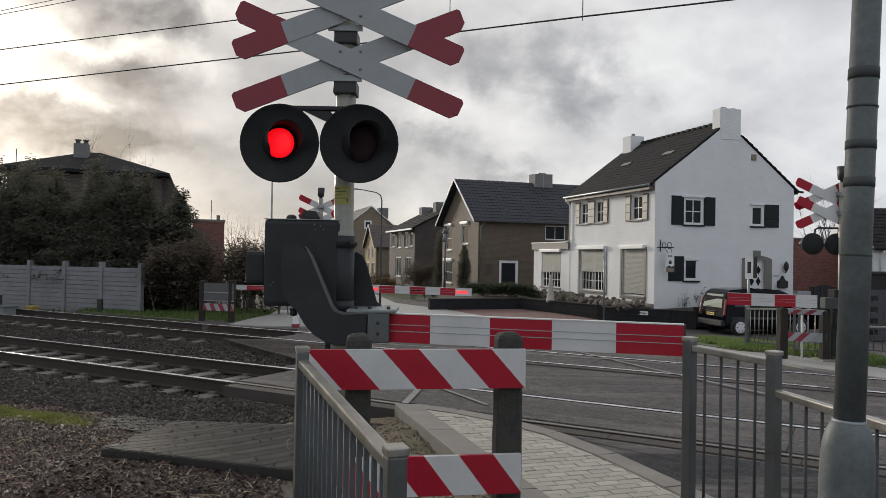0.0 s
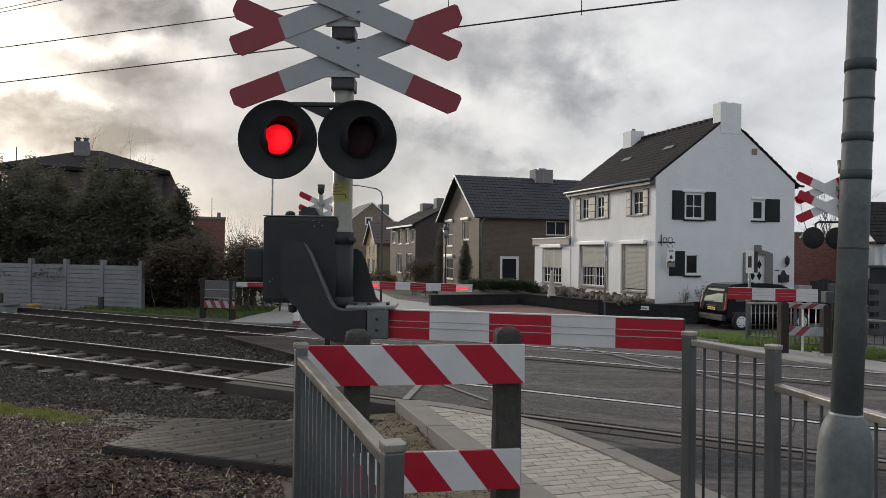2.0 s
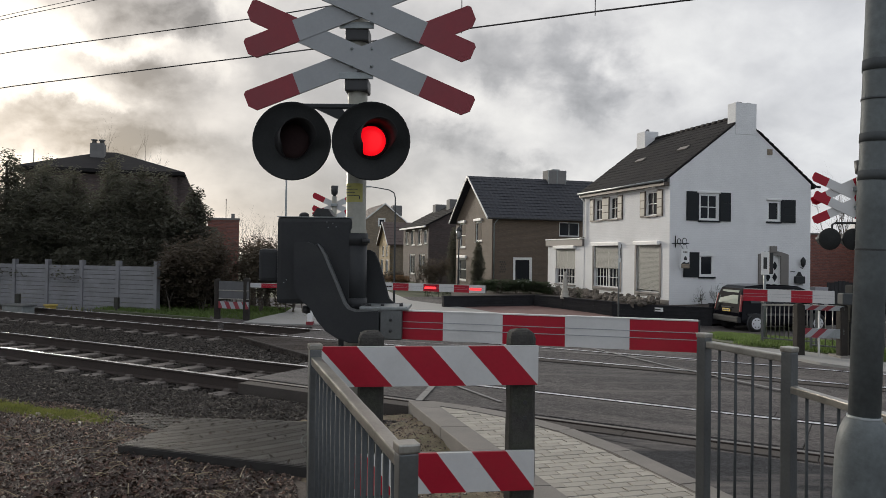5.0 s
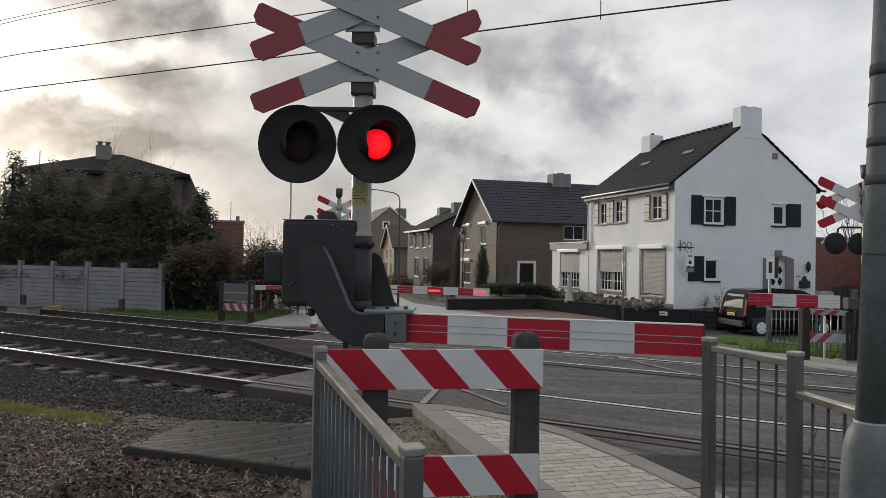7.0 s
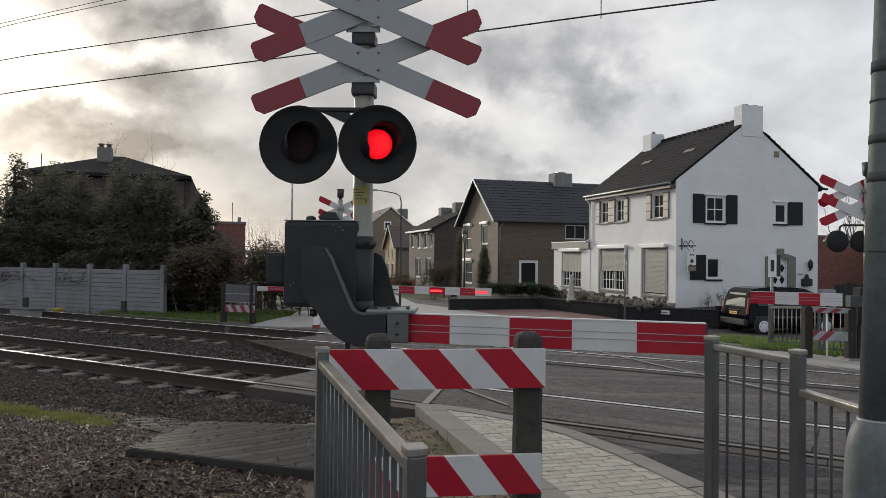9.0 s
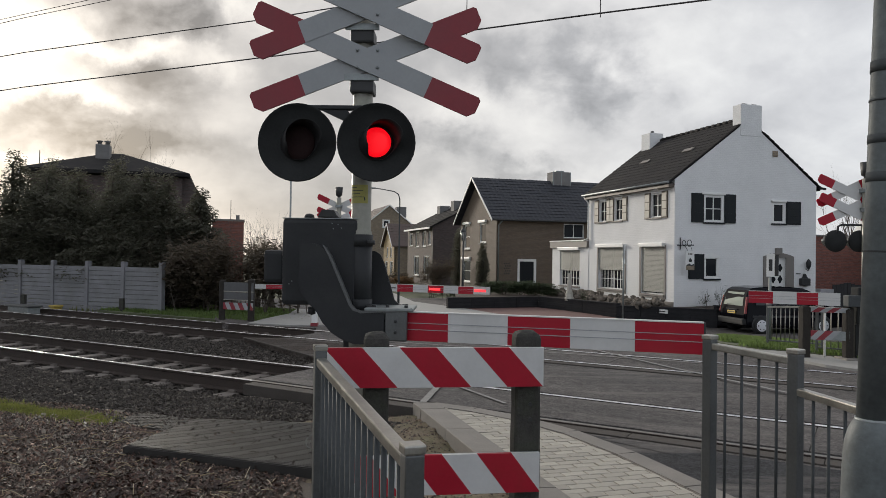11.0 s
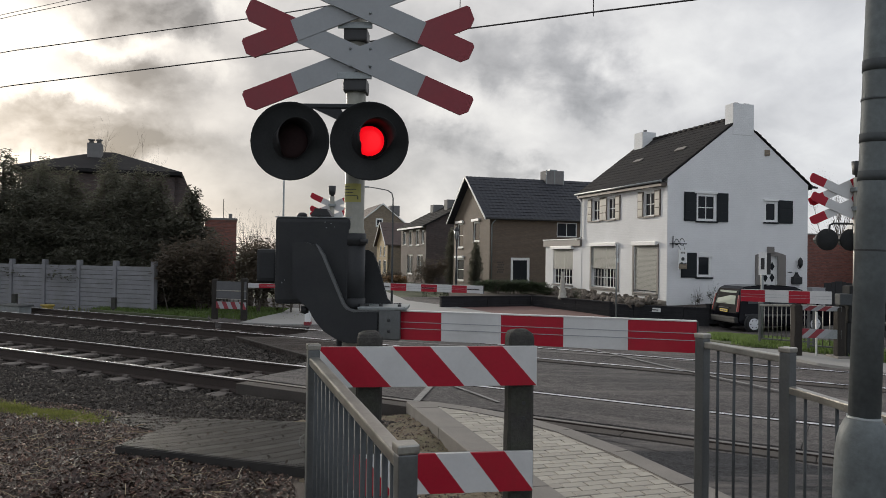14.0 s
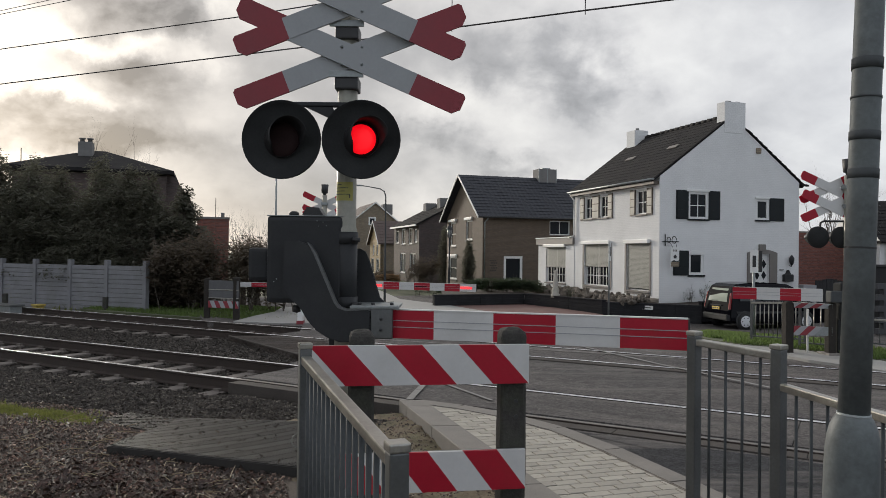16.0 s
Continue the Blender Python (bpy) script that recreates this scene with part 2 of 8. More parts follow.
def asphalt(name, col, spec=0.12):
    """Worn asphalt: stone speckle, tar patches, pale dusty bands along the tracks."""
    m = bpy.data.materials.new(name)
    m.use_nodes = True
    nt = m.node_tree
    b = nt.nodes["Principled BSDF"]
    at = nt.nodes.new("ShaderNodeTexCoord").outputs["Object"]
    n1 = node(nt, "ShaderNodeTexNoise", i_Scale=0.55, i_Detail=9.0, i_Roughness=0.68)
    n2 = node(nt, "ShaderNodeTexNoise", i_Scale=30.0, i_Detail=6.0, i_Roughness=0.75)
    n3 = node(nt, "ShaderNodeTexVoronoi", i_Scale=130.0)
    rot = node(nt, "ShaderNodeMapping")
    rot.inputs["Rotation"].default_value = (0, 0, radians(29))
    rot.inputs["Scale"].default_value = (0.25, 1.6, 1.0)
    nt.links.new(at, rot.inputs["Vector"])
    n4 = node(nt, "ShaderNodeTexNoise", i_Scale=1.0, i_Detail=7.0, i_Roughness=0.7)
    nt.links.new(rot.outputs[0], n4.inputs["Vector"])
    for n in (n1, n2, n3):
        nt.links.new(at, n.inputs["Vector"])
    c = ramp(nt, n1.outputs[0], ((0.32, tuple(x * 0.62 for x in col)), (0.5, col), (0.7, tuple(x * 1.5 for x in col))))
    c = mix_col(nt, 1.0, c, ramp(nt, n2.outputs[0], ((0.32, 0.40), (0.68, 1.75))), "MULTIPLY")
    n5 = node(nt, "ShaderNodeTexNoise", i_Scale=7.0, i_Detail=5.0, i_Roughness=0.7)
    nt.links.new(at, n5.inputs["Vector"])
    c = mix_col(nt, 1.0, c, ramp(nt, n5.outputs[0], ((0.35, 0.70), (0.65, 1.35))), "MULTIPLY")
    c = mix_col(nt, 1.0, c, ramp(nt, n3.outputs["Distance"], ((0.0, 1.5), (0.5, 0.8))), "MULTIPLY")
    c = mix_col(nt, math_node(nt, "MULTIPLY", ramp(nt, n4.outputs[0], ((0.5, 0.0), (0.68, 1.0))), 0.7), c, (0.19, 0.172, 0.158))
    nt.links.new(c, b.inputs["Base Color"])
    nt.links.new(ramp(nt, n1.outputs[0], ((0.35, 0.55), (0.65, 0.85))), b.inputs["Roughness"])
    b.inputs["Specular IOR Level"].default_value = spec
    bp = node(nt, "ShaderNodeBump", i_Strength=0.5, i_Distance=0.008)
    nt.links.new(math_node(nt, "ADD", n2.outputs[0], n3.outputs["Distance"]), bp.inputs["Height"])
    nt.links.new(bp.outputs[0], b.inputs["Normal"])
    return m


M_ASPHALT = asphalt("asphalt", (0.095, 0.087, 0.083))
M_ASPHALT_DARK = asphalt("newer_dark_asphalt", (0.036, 0.036, 0.038))
M_PAVER = pbr("concrete_paver", (0.35, 0.325, 0.275), 0.8, var=0.2, scale=3, fine=180, bump=0.3, dist=0.003, dirt=(0.22, 0.20, 0.18), dirt_amount=0.4, rnd=0.14)
M_JOINT = pbr("joint_sand", (0.07, 0.06, 0.05), 0.9, scale=8, fine=200)
M_KERB = pbr("kerb_concrete", (0.20, 0.182, 0.162), 0.8, var=0.25, scale=2.5, fine=120, bump=0.3, dirt=(0.15, 0.14, 0.12), dirt_amount=0.5)
M_PATH = pbr("pale_path_concrete", (0.27, 0.265, 0.25), 0.7, var=0.15, scale=1.5, fine=90, dirt=(0.28, 0.27, 0.25), dirt_amount=0.4)
M_REDBRICK = pbr("red_paving_brick", (0.125, 0.062, 0.052), 0.75, var=0.35, scale=4, fine=40, dirt=(0.16, 0.10, 0.09), dirt_amount=0.5)
M_BALLAST = pbr("ballast_stone", (0.055, 0.048, 0.043), 0.85, spec=0.2, var=0.45, scale=5, fine=60, bump=0.4, dist=0.01, dirt=(0.07, 0.055, 0.045), dirt_amount=0.4)
M_STONE = pbr("ballast_pieces", (0.043, 0.036, 0.030), 0.7, spec=0.25, var=0.4, scale=4, fine=90, bump=0.5, dist=0.004, isle=0.45)
M_SOIL = pbr("leafy_soil", (0.042, 0.029, 0.021), 0.85, var=0.5, scale=6, fine=70, bump=0.6, dist=0.02, dirt=(0.055, 0.040, 0.030), dirt_amount=0.5)
M_PEBBLE = pbr("brown_pebbles", (0.100, 0.064, 0.047), 0.55, var=0.4, scale=5, fine=80, bump=0.3, dist=0.003, isle=0.85)
M_LEAF = pbr("fallen_leaves", (0.078, 0.040, 0.026), 0.7, var=0.4, scale=5, fine=50, bump=0.2, isle=0.6)
M_PALEBITS = pbr("pale_stones_and_scraps", (0.30, 0.27, 0.225), 0.6, var=0.3, scale=5, fine=60, bump=0.2, isle=0.4)
M_STRAW = pbr("dry_straw", (0.26, 0.205, 0.125), 0.7, var=0.3, scale=5, fine=50, bump=0)
M_LITTER = pbr("wet_red_brown_litter", (0.048, 0.023, 0.016), 0.6, var=0.4, scale=5, fine=50, bump=0.2, isle=0.6)
M_DARKBITS = pbr("dark_wet_leaf_bits", (0.030, 0.022, 0.018), 0.7, var=0.4, scale=5, fine=50, bump=0.2, isle=0.5)
M_ENDPATCH = asphalt("brown_worn_asphalt", (0.052, 0.043, 0.038), 0.05)
# far posts: the same timber darkened to stand for shade
M_SHADEPOST = pbr("timber_shade_tone", (0.034, 0.030, 0.026), 0.85, spec=0.2, var=0.4, scale=7, fine=70, bump=0.5, dist=0.01)
M_SAND = pbr("sandy_soil", (0.165, 0.132, 0.086), 0.9, var=0.45, scale=5, fine=60, bump=0.9, dist=0.04, dirt=(0.11, 0.115, 0.045), dirt_amount=0.6, dirt_scale=3)
M_GROUND = pbr("ground_earth", (0.075, 0.085, 0.045), 0.9, var=0.4, scale=0.5, fine=15, bump=0.3, dist=0.03)
M_GRASS = pbr("grass_blades", (0.17, 0.185, 0.050), 0.65, var=0.45, scale=2.5, fine=30, bump=0)
# near rail head: its weaker sky reflection painted as darker, browner steel
M_STEEL_DULL = pbr("rail_steel_dull", (0.20, 0.185, 0.17), 0.42, 1.0, var=0.2, scale=3, fine=90, bump=0.05, dirt=(0.14, 0.11, 0.09), dirt_amount=0.5)
M_STEEL = pbr("rail_steel_worn", (0.70, 0.70, 0.71), 0.26, 1.0, var=0.1, scale=3, fine=90, bump=0.05)
M_RUST = pbr("rail_rust", (0.040, 0.029, 0.024), 0.75, 0.2, var=0.4, scale=8, fine=90, bump=0.3)
M_SLEEPER = pbr("concrete_sleeper", (0.15, 0.13, 0.115), 0.8, var=0.3, scale=3, fine=80, dirt=(0.11, 0.09, 0.075), dirt_amount=0.5)
M_APRON = pbr("concrete_rail_apron", (0.068, 0.060, 0.053), 0.8, var=0.35, scale=3, fine=90, bump=0.4, dirt=(0.07, 0.06, 0.055), dirt_amount=0.6, dirt_scale=2, spec=0.2)
# worn top rails and caps: their highlights are put into a paler steel
M_GALVTOP = pbr("worn_rail_lit_tone", (0.36, 0.345, 0.31), 0.34, 0.8, var=0.25, scale=9, fine=60, bump=0.06, dirt=(0.18, 0.17, 0.15), dirt_amount=0.45, dirt_scale=5)
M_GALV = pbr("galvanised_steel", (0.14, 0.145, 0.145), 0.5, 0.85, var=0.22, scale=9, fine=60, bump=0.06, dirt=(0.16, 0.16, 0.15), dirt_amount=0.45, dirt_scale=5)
# railing bars: the steel darkened as if seen against the light
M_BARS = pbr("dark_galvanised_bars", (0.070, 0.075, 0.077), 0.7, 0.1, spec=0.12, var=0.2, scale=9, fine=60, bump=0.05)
M_LAMPPOST = pbr("weathered_lamp_post_steel", (0.115, 0.128, 0.13), 0.6, 0.2, var=0.4, scale=9, fine=55, bump=0.1, dirt=(0.10, 0.11, 0.11), dirt_amount=0.7, dirt_scale=7)
M_GALV_DULL = pbr("weathered_galvanised_steel", (0.27, 0.29, 0.29), 0.5, 0.6, var=0.22, scale=6, fine=40, bump=0.08, dirt=(0.15, 0.16, 0.15), dirt_amount=0.5, dirt_scale=4)
M_BLACK = pbr("black_paint", (0.022, 0.023, 0.025), 0.55, spec=0.3, var=0.25, scale=4, fine=60, bump=0.06, dirt=(0.05, 0.05, 0.048), dirt_amount=0.35, dirt_scale=3)
M_DISC = pbr("matt_black_shield", (0.030, 0.031, 0.031), 0.85, spec=0.08, var=0.25, scale=5, fine=80, bump=0.05)
M_POLE = pbr("grey_mast_paint", (0.27, 0.262, 0.225), 0.5, 0.2, var=0.18, scale=5, fine=40, bump=0.05, dirt=(0.2, 0.2, 0.16), dirt_amount=0.5, dirt_scale=4)
M_YELLOW = pbr("yellow_sticker", (0.31, 0.29, 0.07), 0.5, var=0.15, dirt=(0.3, 0.26, 0.08), dirt_amount=0.4)
M_WOODPOST = pbr("weathered_dark_timber", (0.052, 0.049, 0.045), 0.85, spec=0.2, var=0.45, scale=7, fine=70, bump=0.6, dist=0.01, dirt=(0.06, 0.08, 0.035), dirt_amount=0.3, dirt_scale=5)
M_WHITE = pbr("white_reflective_board", (0.56, 0.555, 0.545), 0.45, var=0.06, scale=4, fine=50, bump=0.02, dirt=(0.42, 0.41, 0.39), dirt_amount=0.35, dirt_scale=3)
M_RED = pbr("red_reflective_board", (0.35, 0.009, 0.025), 0.42, spec=0.3, var=0.12, scale=4, fine=50, bump=0.02, dirt=(0.28, 0.03, 0.03), dirt_amount=0.35, dirt_scale=3)
# near sign: the grey look of white sheeting at an angle, put into colour
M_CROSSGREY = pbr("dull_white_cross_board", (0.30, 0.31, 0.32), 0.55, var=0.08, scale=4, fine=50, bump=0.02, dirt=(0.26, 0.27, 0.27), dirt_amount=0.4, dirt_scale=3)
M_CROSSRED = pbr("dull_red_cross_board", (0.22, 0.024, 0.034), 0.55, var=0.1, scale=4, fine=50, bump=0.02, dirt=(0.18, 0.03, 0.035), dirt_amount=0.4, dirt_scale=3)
M_LENS_ON = lens_glow("lit_red_lens", (1.0, 0.004, 0.012), 0.95)
M_VISOR = pbr("satin_black_visor", (0.022, 0.022, 0.023), 0.5, var=0.2, scale=6, fine=80, bump=0.03, spec=0.16)
M_LENS_OFF = pbr("dark_red_lens", (0.030, 0.018, 0.018), 0.8, var=0.2, spec=0.05, bump=0)
M_LED = plain_glow("lit_red_diodes", (1.0, 0.03, 0.035), 2.0)
M_WHITEWALL_X = masonry("white_painted_brick_gable", (0.72, 0.72, 0.715), (0.69, 0.69, 0.685), "x", var=0.015, depth=0.16)
M_WHITEWALL_Y = masonry("white_painted_brick_front", (0.72, 0.72, 0.715), (0.69, 0.69, 0.685), "y", var=0.015, depth=0.16)
M_BROWN_X = masonry("brown_brick_long", (0.130, 0.097, 0.070), (0.115, 0.090, 0.068), "x", var=0.12)
M_BROWN_Y = masonry("brown_brick_end", (0.130, 0.097, 0.070), (0.115, 0.090, 0.068), "y", var=0.12)
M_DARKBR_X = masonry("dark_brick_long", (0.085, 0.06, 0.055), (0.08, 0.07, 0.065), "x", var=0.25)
# end brick darker than the long walls', offsetting the sun and sky on it
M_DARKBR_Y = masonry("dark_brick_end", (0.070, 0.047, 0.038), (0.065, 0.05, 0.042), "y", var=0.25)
M_YELLOWBR_X = masonry("yellow_brick_long", (0.24, 0.19, 0.13), (0.2, 0.17, 0.14), "x", var=0.2)
M_YELLOWBR_Y = masonry("yellow_brick_end", (0.36, 0.25, 0.115), (0.3, 0.25, 0.18), "y", var=0.15)
M_REDBR_X = masonry("red_brick_wall", (0.20, 0.07, 0.05), (0.14, 0.09, 0.08), "x", var=0.25)
M_TILE = pbr("dark_roof_tile", (0.021, 0.020, 0.021), 0.8, spec=0.10, var=0.45, scale=3, fine=25, bump=0.2, dirt=(0.05, 0.045, 0.04), dirt_amount=0.35, dirt_scale=0.8)
M_TILE_BLUE = pbr("slate_grey_roof_tile", (0.036, 0.038, 0.045), 0.65, spec=0.2, var=0.35, scale=3, fine=25, bump=0.2)
M_TILE_BROWN = pbr("brown_roof_tile", (0.085, 0.06, 0.052), 0.7, var=0.35, scale=3, fine=25, bump=0.2)
M_CHIM = pbr("grey_chimney_render", (0.17, 0.165, 0.16), 0.85, var=0.2, scale=4, fine=40)
M_FRAME = pbr("white_window_paint", (0.72, 0.72, 0.70), 0.45, var=0.05, scale=5, fine=50, bump=0.02)
M_DULLWHITE = pbr("dull_white_paint", (0.42, 0.42, 0.41), 0.55, var=0.1, scale=5, fine=50, bump=0.02)
M_GREYTRIM = pbr("grey_brown_window_surround", (0.17, 0.155, 0.14), 0.6, var=0.12, scale=5, fine=50)
M_SHUTTEREDGE = pbr("brown_shutter_edge", (0.085, 0.065, 0.05), 0.55, var=0.15, scale=5, fine=50)
M_GRASSGREEN = pbr("fresh_grass_blades", (0.120, 0.175, 0.050), 0.65, var=0.45, scale=2.5, fine=30, bump=0)
M_SHUTTER = pbr("cream_shutter", (0.34, 0.315, 0.265), 0.55, var=0.1, scale=5, fine=50)
M_DARKSHUTTER = pbr("dark_green_shutter", (0.013, 0.016, 0.018), 0.5, spec=0.2, var=0.2, scale=5, fine=50)
M_BLIND = pbr("grey_roller_blind", (0.27, 0.27, 0.24), 0.6, var=0.1, scale=3, fine=40)
M_PANE = glass("window_pane", spec=0.10)
M_CURTAIN = pbr("net_curtain", (0.3, 0.3, 0.29), 0.9, var=0.2, scale=12, fine=60, bump=0.1)
M_BLOCKWALL = pbr("dark_garden_wall", (0.026, 0.026, 0.028), 0.8, spec=0.12, var=0.35, scale=3, fine=40, bump=0.3)
M_ROCK = pbr("garden_rock", (0.125, 0.105, 0.085), 0.85, var=0.45, scale=4, fine=30, bump=0.5, dist=0.03, rnd=0.35)
M_STATUE = pbr("pale_stone", (0.38, 0.365, 0.32), 0.8, var=0.25, scale=8, fine=60, bump=0.3)
M_GREYBOARD = pbr("weathered_grey_board", (0.095, 0.095, 0.098), 0.8, var=0.25, scale=4, fine=40, bump=0.2)
M_FENCEPANEL = pbr("grey_concrete_fence", (0.20, 0.20, 0.21), 0.85, var=0.2, scale=2, fine=50, bump=0.3, dirt=(0.12, 0.12, 0.11), dirt_amount=0.5)
M_NEEDLE = pbr("dark_conifer_foliage", (0.12, 0.118, 0.088), 0.7, var=0.5, scale=1.5, fine=12, bump=0)
M_HEDGE = pbr("brown_winter_hedge", (0.125, 0.10, 0.074), 0.75, var=0.5, scale=1.5, fine=12, bump=0)
M_SHRUB = pbr("green_shrub_foliage", (0.052, 0.072, 0.036), 0.65, var=0.5, scale=3, fine=20, bump=0)
M_BARK = pbr("bark", (0.09, 0.075, 0.06), 0.9, var=0.35, scale=6, fine=40, bump=0.5)
M_BRASSGRASS = pbr("dry_ornamental_grass", (0.22, 0.14, 0.075), 0.8, var=0.4, scale=4, fine=30, bump=0)
M_CARBLACK = pbr("black_car_paint", (0.005, 0.005, 0.007), 0.06, var=0.1, scale=2, fine=20, bump=0, spec=0.10)
M_LANTERN = glass("milky_lantern_glass", (0.30, 0.30, 0.29), 0.2)
M_CARGLASS = glass("car_glass", (0.012, 0.014, 0.014), 0.04)
# light seen through the van is put into the pale glass colour
M_REARGLASS = glass("pale_rear_glass", (0.26, 0.30, 0.25), 0.06)
M_TYRE = pbr("tyre_rubber", (0.018, 0.018, 0.018), 0.8, var=0.2)
M_ALLOY = pbr("silver_hubcap", (0.62, 0.63, 0.64), 0.4, 0.05, var=0.08, bump=0)
M_TAIL = glass("red_tail_lamp", (0.20, 0.006, 0.008), 0.15)
M_PLATE = pbr("yellow_plate", (0.62, 0.42, 0.05), 0.5, var=0.05, bump=0)
M_DARKBAR = pbr("dark_print", (0.03, 0.03, 0.03), 0.6, var=0.1, bump=0)
M_BLACKPLASTIC = pbr("black_plastic", (0.026, 0.026, 0.027), 0.55, var=0.2, bump=0.05)
M_GRATE = pbr("grey_plastic_cover_slab", (0.036, 0.034, 0.032), 0.55, spec=0.25, var=0.3, scale=4, fine=80, bump=0.2, dirt=(0.04, 0.035, 0.03), dirt_amount=0.4, dirt_scale=4)
M_LINE = pbr("worn_white_road_paint", (0.21, 0.203, 0.19), 0.7, var=0.4, scale=12, fine=90, bump=0.1)
M_WIRE = pbr("copper_wire_dark", (0.05, 0.045, 0.045), 0.5, 0.5, var=0.1, bump=0)
M_BLACKFENCE = pbr("black_stained_boards", (0.018, 0.018, 0.019), 0.7, var=0.3, scale=4, fine=40, bump=0.3)
M_WOODFENCE = pbr("pale_block", (0.33, 0.33, 0.34), 0.8, var=0.15, bump=0.1)
M_YELLOWBOX = pbr("yellow_paint_rusty", (0.34, 0.25, 0.05), 0.6, var=0.3)


def let_light_through(m, share):
    """Thin leaves pass part of the light that falls on their other side."""
    nt = m.node_tree
    b = nt.nodes["Principled BSDF"]
    tr = nt.nodes.new("ShaderNodeBsdfTranslucent")
    nt.links.new(b.inputs["Base Color"].links[0].from_socket, tr.inputs["Color"])
    mix = nt.nodes.new("ShaderNodeMixShader")
    mix.inputs[0].default_value = share
    nt.links.new(b.outputs[0], mix.inputs[1])
    nt.links.new(tr.outputs[0], mix.inputs[2])
    out = [n for n in nt.nodes if n.type == "OUTPUT_MATERIAL"][0]
    nt.links.new(mix.outputs[0], out.inputs["Surface"])


for leaf_mat in (M_NEEDLE, M_HEDGE, M_SHRUB, M_GRASS, M_GRASSGREEN, M_BRASSGRASS):
    let_light_through(leaf_mat, 0.55)
M_DARKBLOCK = pbr("dark_grey_blocks", (0.065, 0.066, 0.07), 0.85, var=0.2, scale=2, fine=50, bump=0.3)

# ---- mesh helpers ----


def link_mesh(name, bm, mat, smooth=False):
    me = bpy.data.meshes.new(name)
    bm.normal_update()
    if smooth:
        for f in bm.faces:
            f.smooth = True
    bm.to_mesh(me)
    bm.free()
    for m in (mat if isinstance(mat, (list, tuple)) else (mat,)):
        me.materials.append(m)
    return new(name, me)


def part(name, bm, mat, parent=None, label="", smooth=False, m=None):
    ob = link_mesh(name, bm, mat, smooth)
    if parent is not None:
        ob.parent = parent
    if m is not None:
        ob.matrix_local = m
    if label:
        ob["label"] = label
    return ob


def thing(name, m, label, category, group="", kind=""):
    ob = new(name)
    ob.empty_display_size = 0.2
    ob.matrix_world = m
    return tagged(ob, label, category, group, kind)


def solo(name, bm, mat, label, category, group="", kind="", smooth=False, m=None):
    ob = link_mesh(name, bm, mat, smooth)
    if m is not None:
        ob.matrix_world = m
    return tagged(ob, label, category, group, kind)


def box(x0, x1, y0, y1, z0, z1, bev=0.0, bm=None, mi=0):
    bm = bm or bmesh.new()
    vs = [bm.verts.new((x, y, z)) for x in (x0, x1) for y in (y0, y1) for z in (z0, z1)]
    fs = [bm.faces.new([vs[i] for i in q]) for q in ((0, 1, 3, 2), (4, 6, 7, 5), (0, 4, 5, 1), (2, 3, 7, 6), (0, 2, 6, 4), (1, 5, 7, 3))]
    for f in fs:
        f.material_index = mi
    if bev:
        bmesh.ops.bevel(bm, geom=list({e for f in fs for e in f.edges}), offset=bev, segments=2, affect="EDGES", profile=0.6)
    return bm


def prism(pts, y0, y1, bm=None, mi=0, bev=0.0):
    """A profile in x and z, drawn out from y0 to y1."""
    bm = bm or bmesh.new()
    a = [bm.verts.new((x, y0, z)) for x, z in pts]
    b = [bm.verts.new((x, y1, z)) for x, z in pts]
    fs = [bm.faces.new(a), bm.faces.new(b[::-1])]
    n = len(pts)
    fs += [bm.faces.new((a[i], b[i], b[(i + 1) % n], a[(i + 1) % n])) for i in range(n)]
    bmesh.ops.recalc_face_normals(bm, faces=fs)
    for f in fs:
        f.material_index = mi
    if bev:
        es = [e for e in {e for f in fs for e in f.edges} if any(f in fs[:2] for f in e.link_faces)]
        bmesh.ops.bevel(bm, geom=es, offset=bev, segments=2, affect="EDGES")
    return bm


def slab(pts, z0, z1, bm=None, mi=0, bev=0.0):
    """A plan in x and y, from z0 up to z1."""
    bm = bm or bmesh.new()
    a = [bm.verts.new((x, y, z0)) for x, y in pts]
    b = [bm.verts.new((x, y, z1)) for x, y in pts]
    fs = [bm.faces.new(b), bm.faces.new(a[::-1])]
    n = len(pts)
    fs += [bm.faces.new((a[i], a[(i + 1) % n], b[(i + 1) % n], b[i])) for i in range(n)]
    bmesh.ops.recalc_face_normals(bm, faces=fs)
    for f in fs:
        f.material_index = mi
    if bev:
        bmesh.ops.bevel(bm, geom=list(fs[0].edges), offset=bev, segments=2, affect="EDGES")
    return bm


def tube(pts, radii, seg=12, bm=None, mi=0, cap=True):
    """A round bar along points, with a radius for each."""
    bm = bm or bmesh.new()
    pts = [Vector(p) for p in pts]
    if isinstance(radii, (int, float)):
        radii = [radii] * len(pts)
    rings, side = [], None
    for i, p in enumerate(pts):
        d = (pts[min(i + 1, len(pts) - 1)] - pts[max(i - 1, 0)]).normalized()
        if side is None:
            side = d.cross(Vector((0.31, 0.2, 0.93))) if abs(d.z) < 0.9 else d.cross(Vector((0, 1, 0)))
        side = (side - d * side.dot(d)).normalized()
        up = d.cross(side)
        rings.append([bm.verts.new(p + (side * math.cos(a) + up * math.sin(a)) * radii[i]) for a in (2 * math.pi * k / seg for k in range(seg))])
    fs = []
    for a, b in zip(rings, rings[1:]):
        fs += [bm.faces.new((a[k], a[(k + 1) % seg], b[(k + 1) % seg], b[k])) for k in range(seg)]
    for f in fs:
        f.smooth = seg > 5
    if cap:
        fs.append(bm.faces.new(rings[0][::-1]))
        fs.append(bm.faces.new(rings[-1]))
    for f in fs:
        f.material_index = mi
    return bm


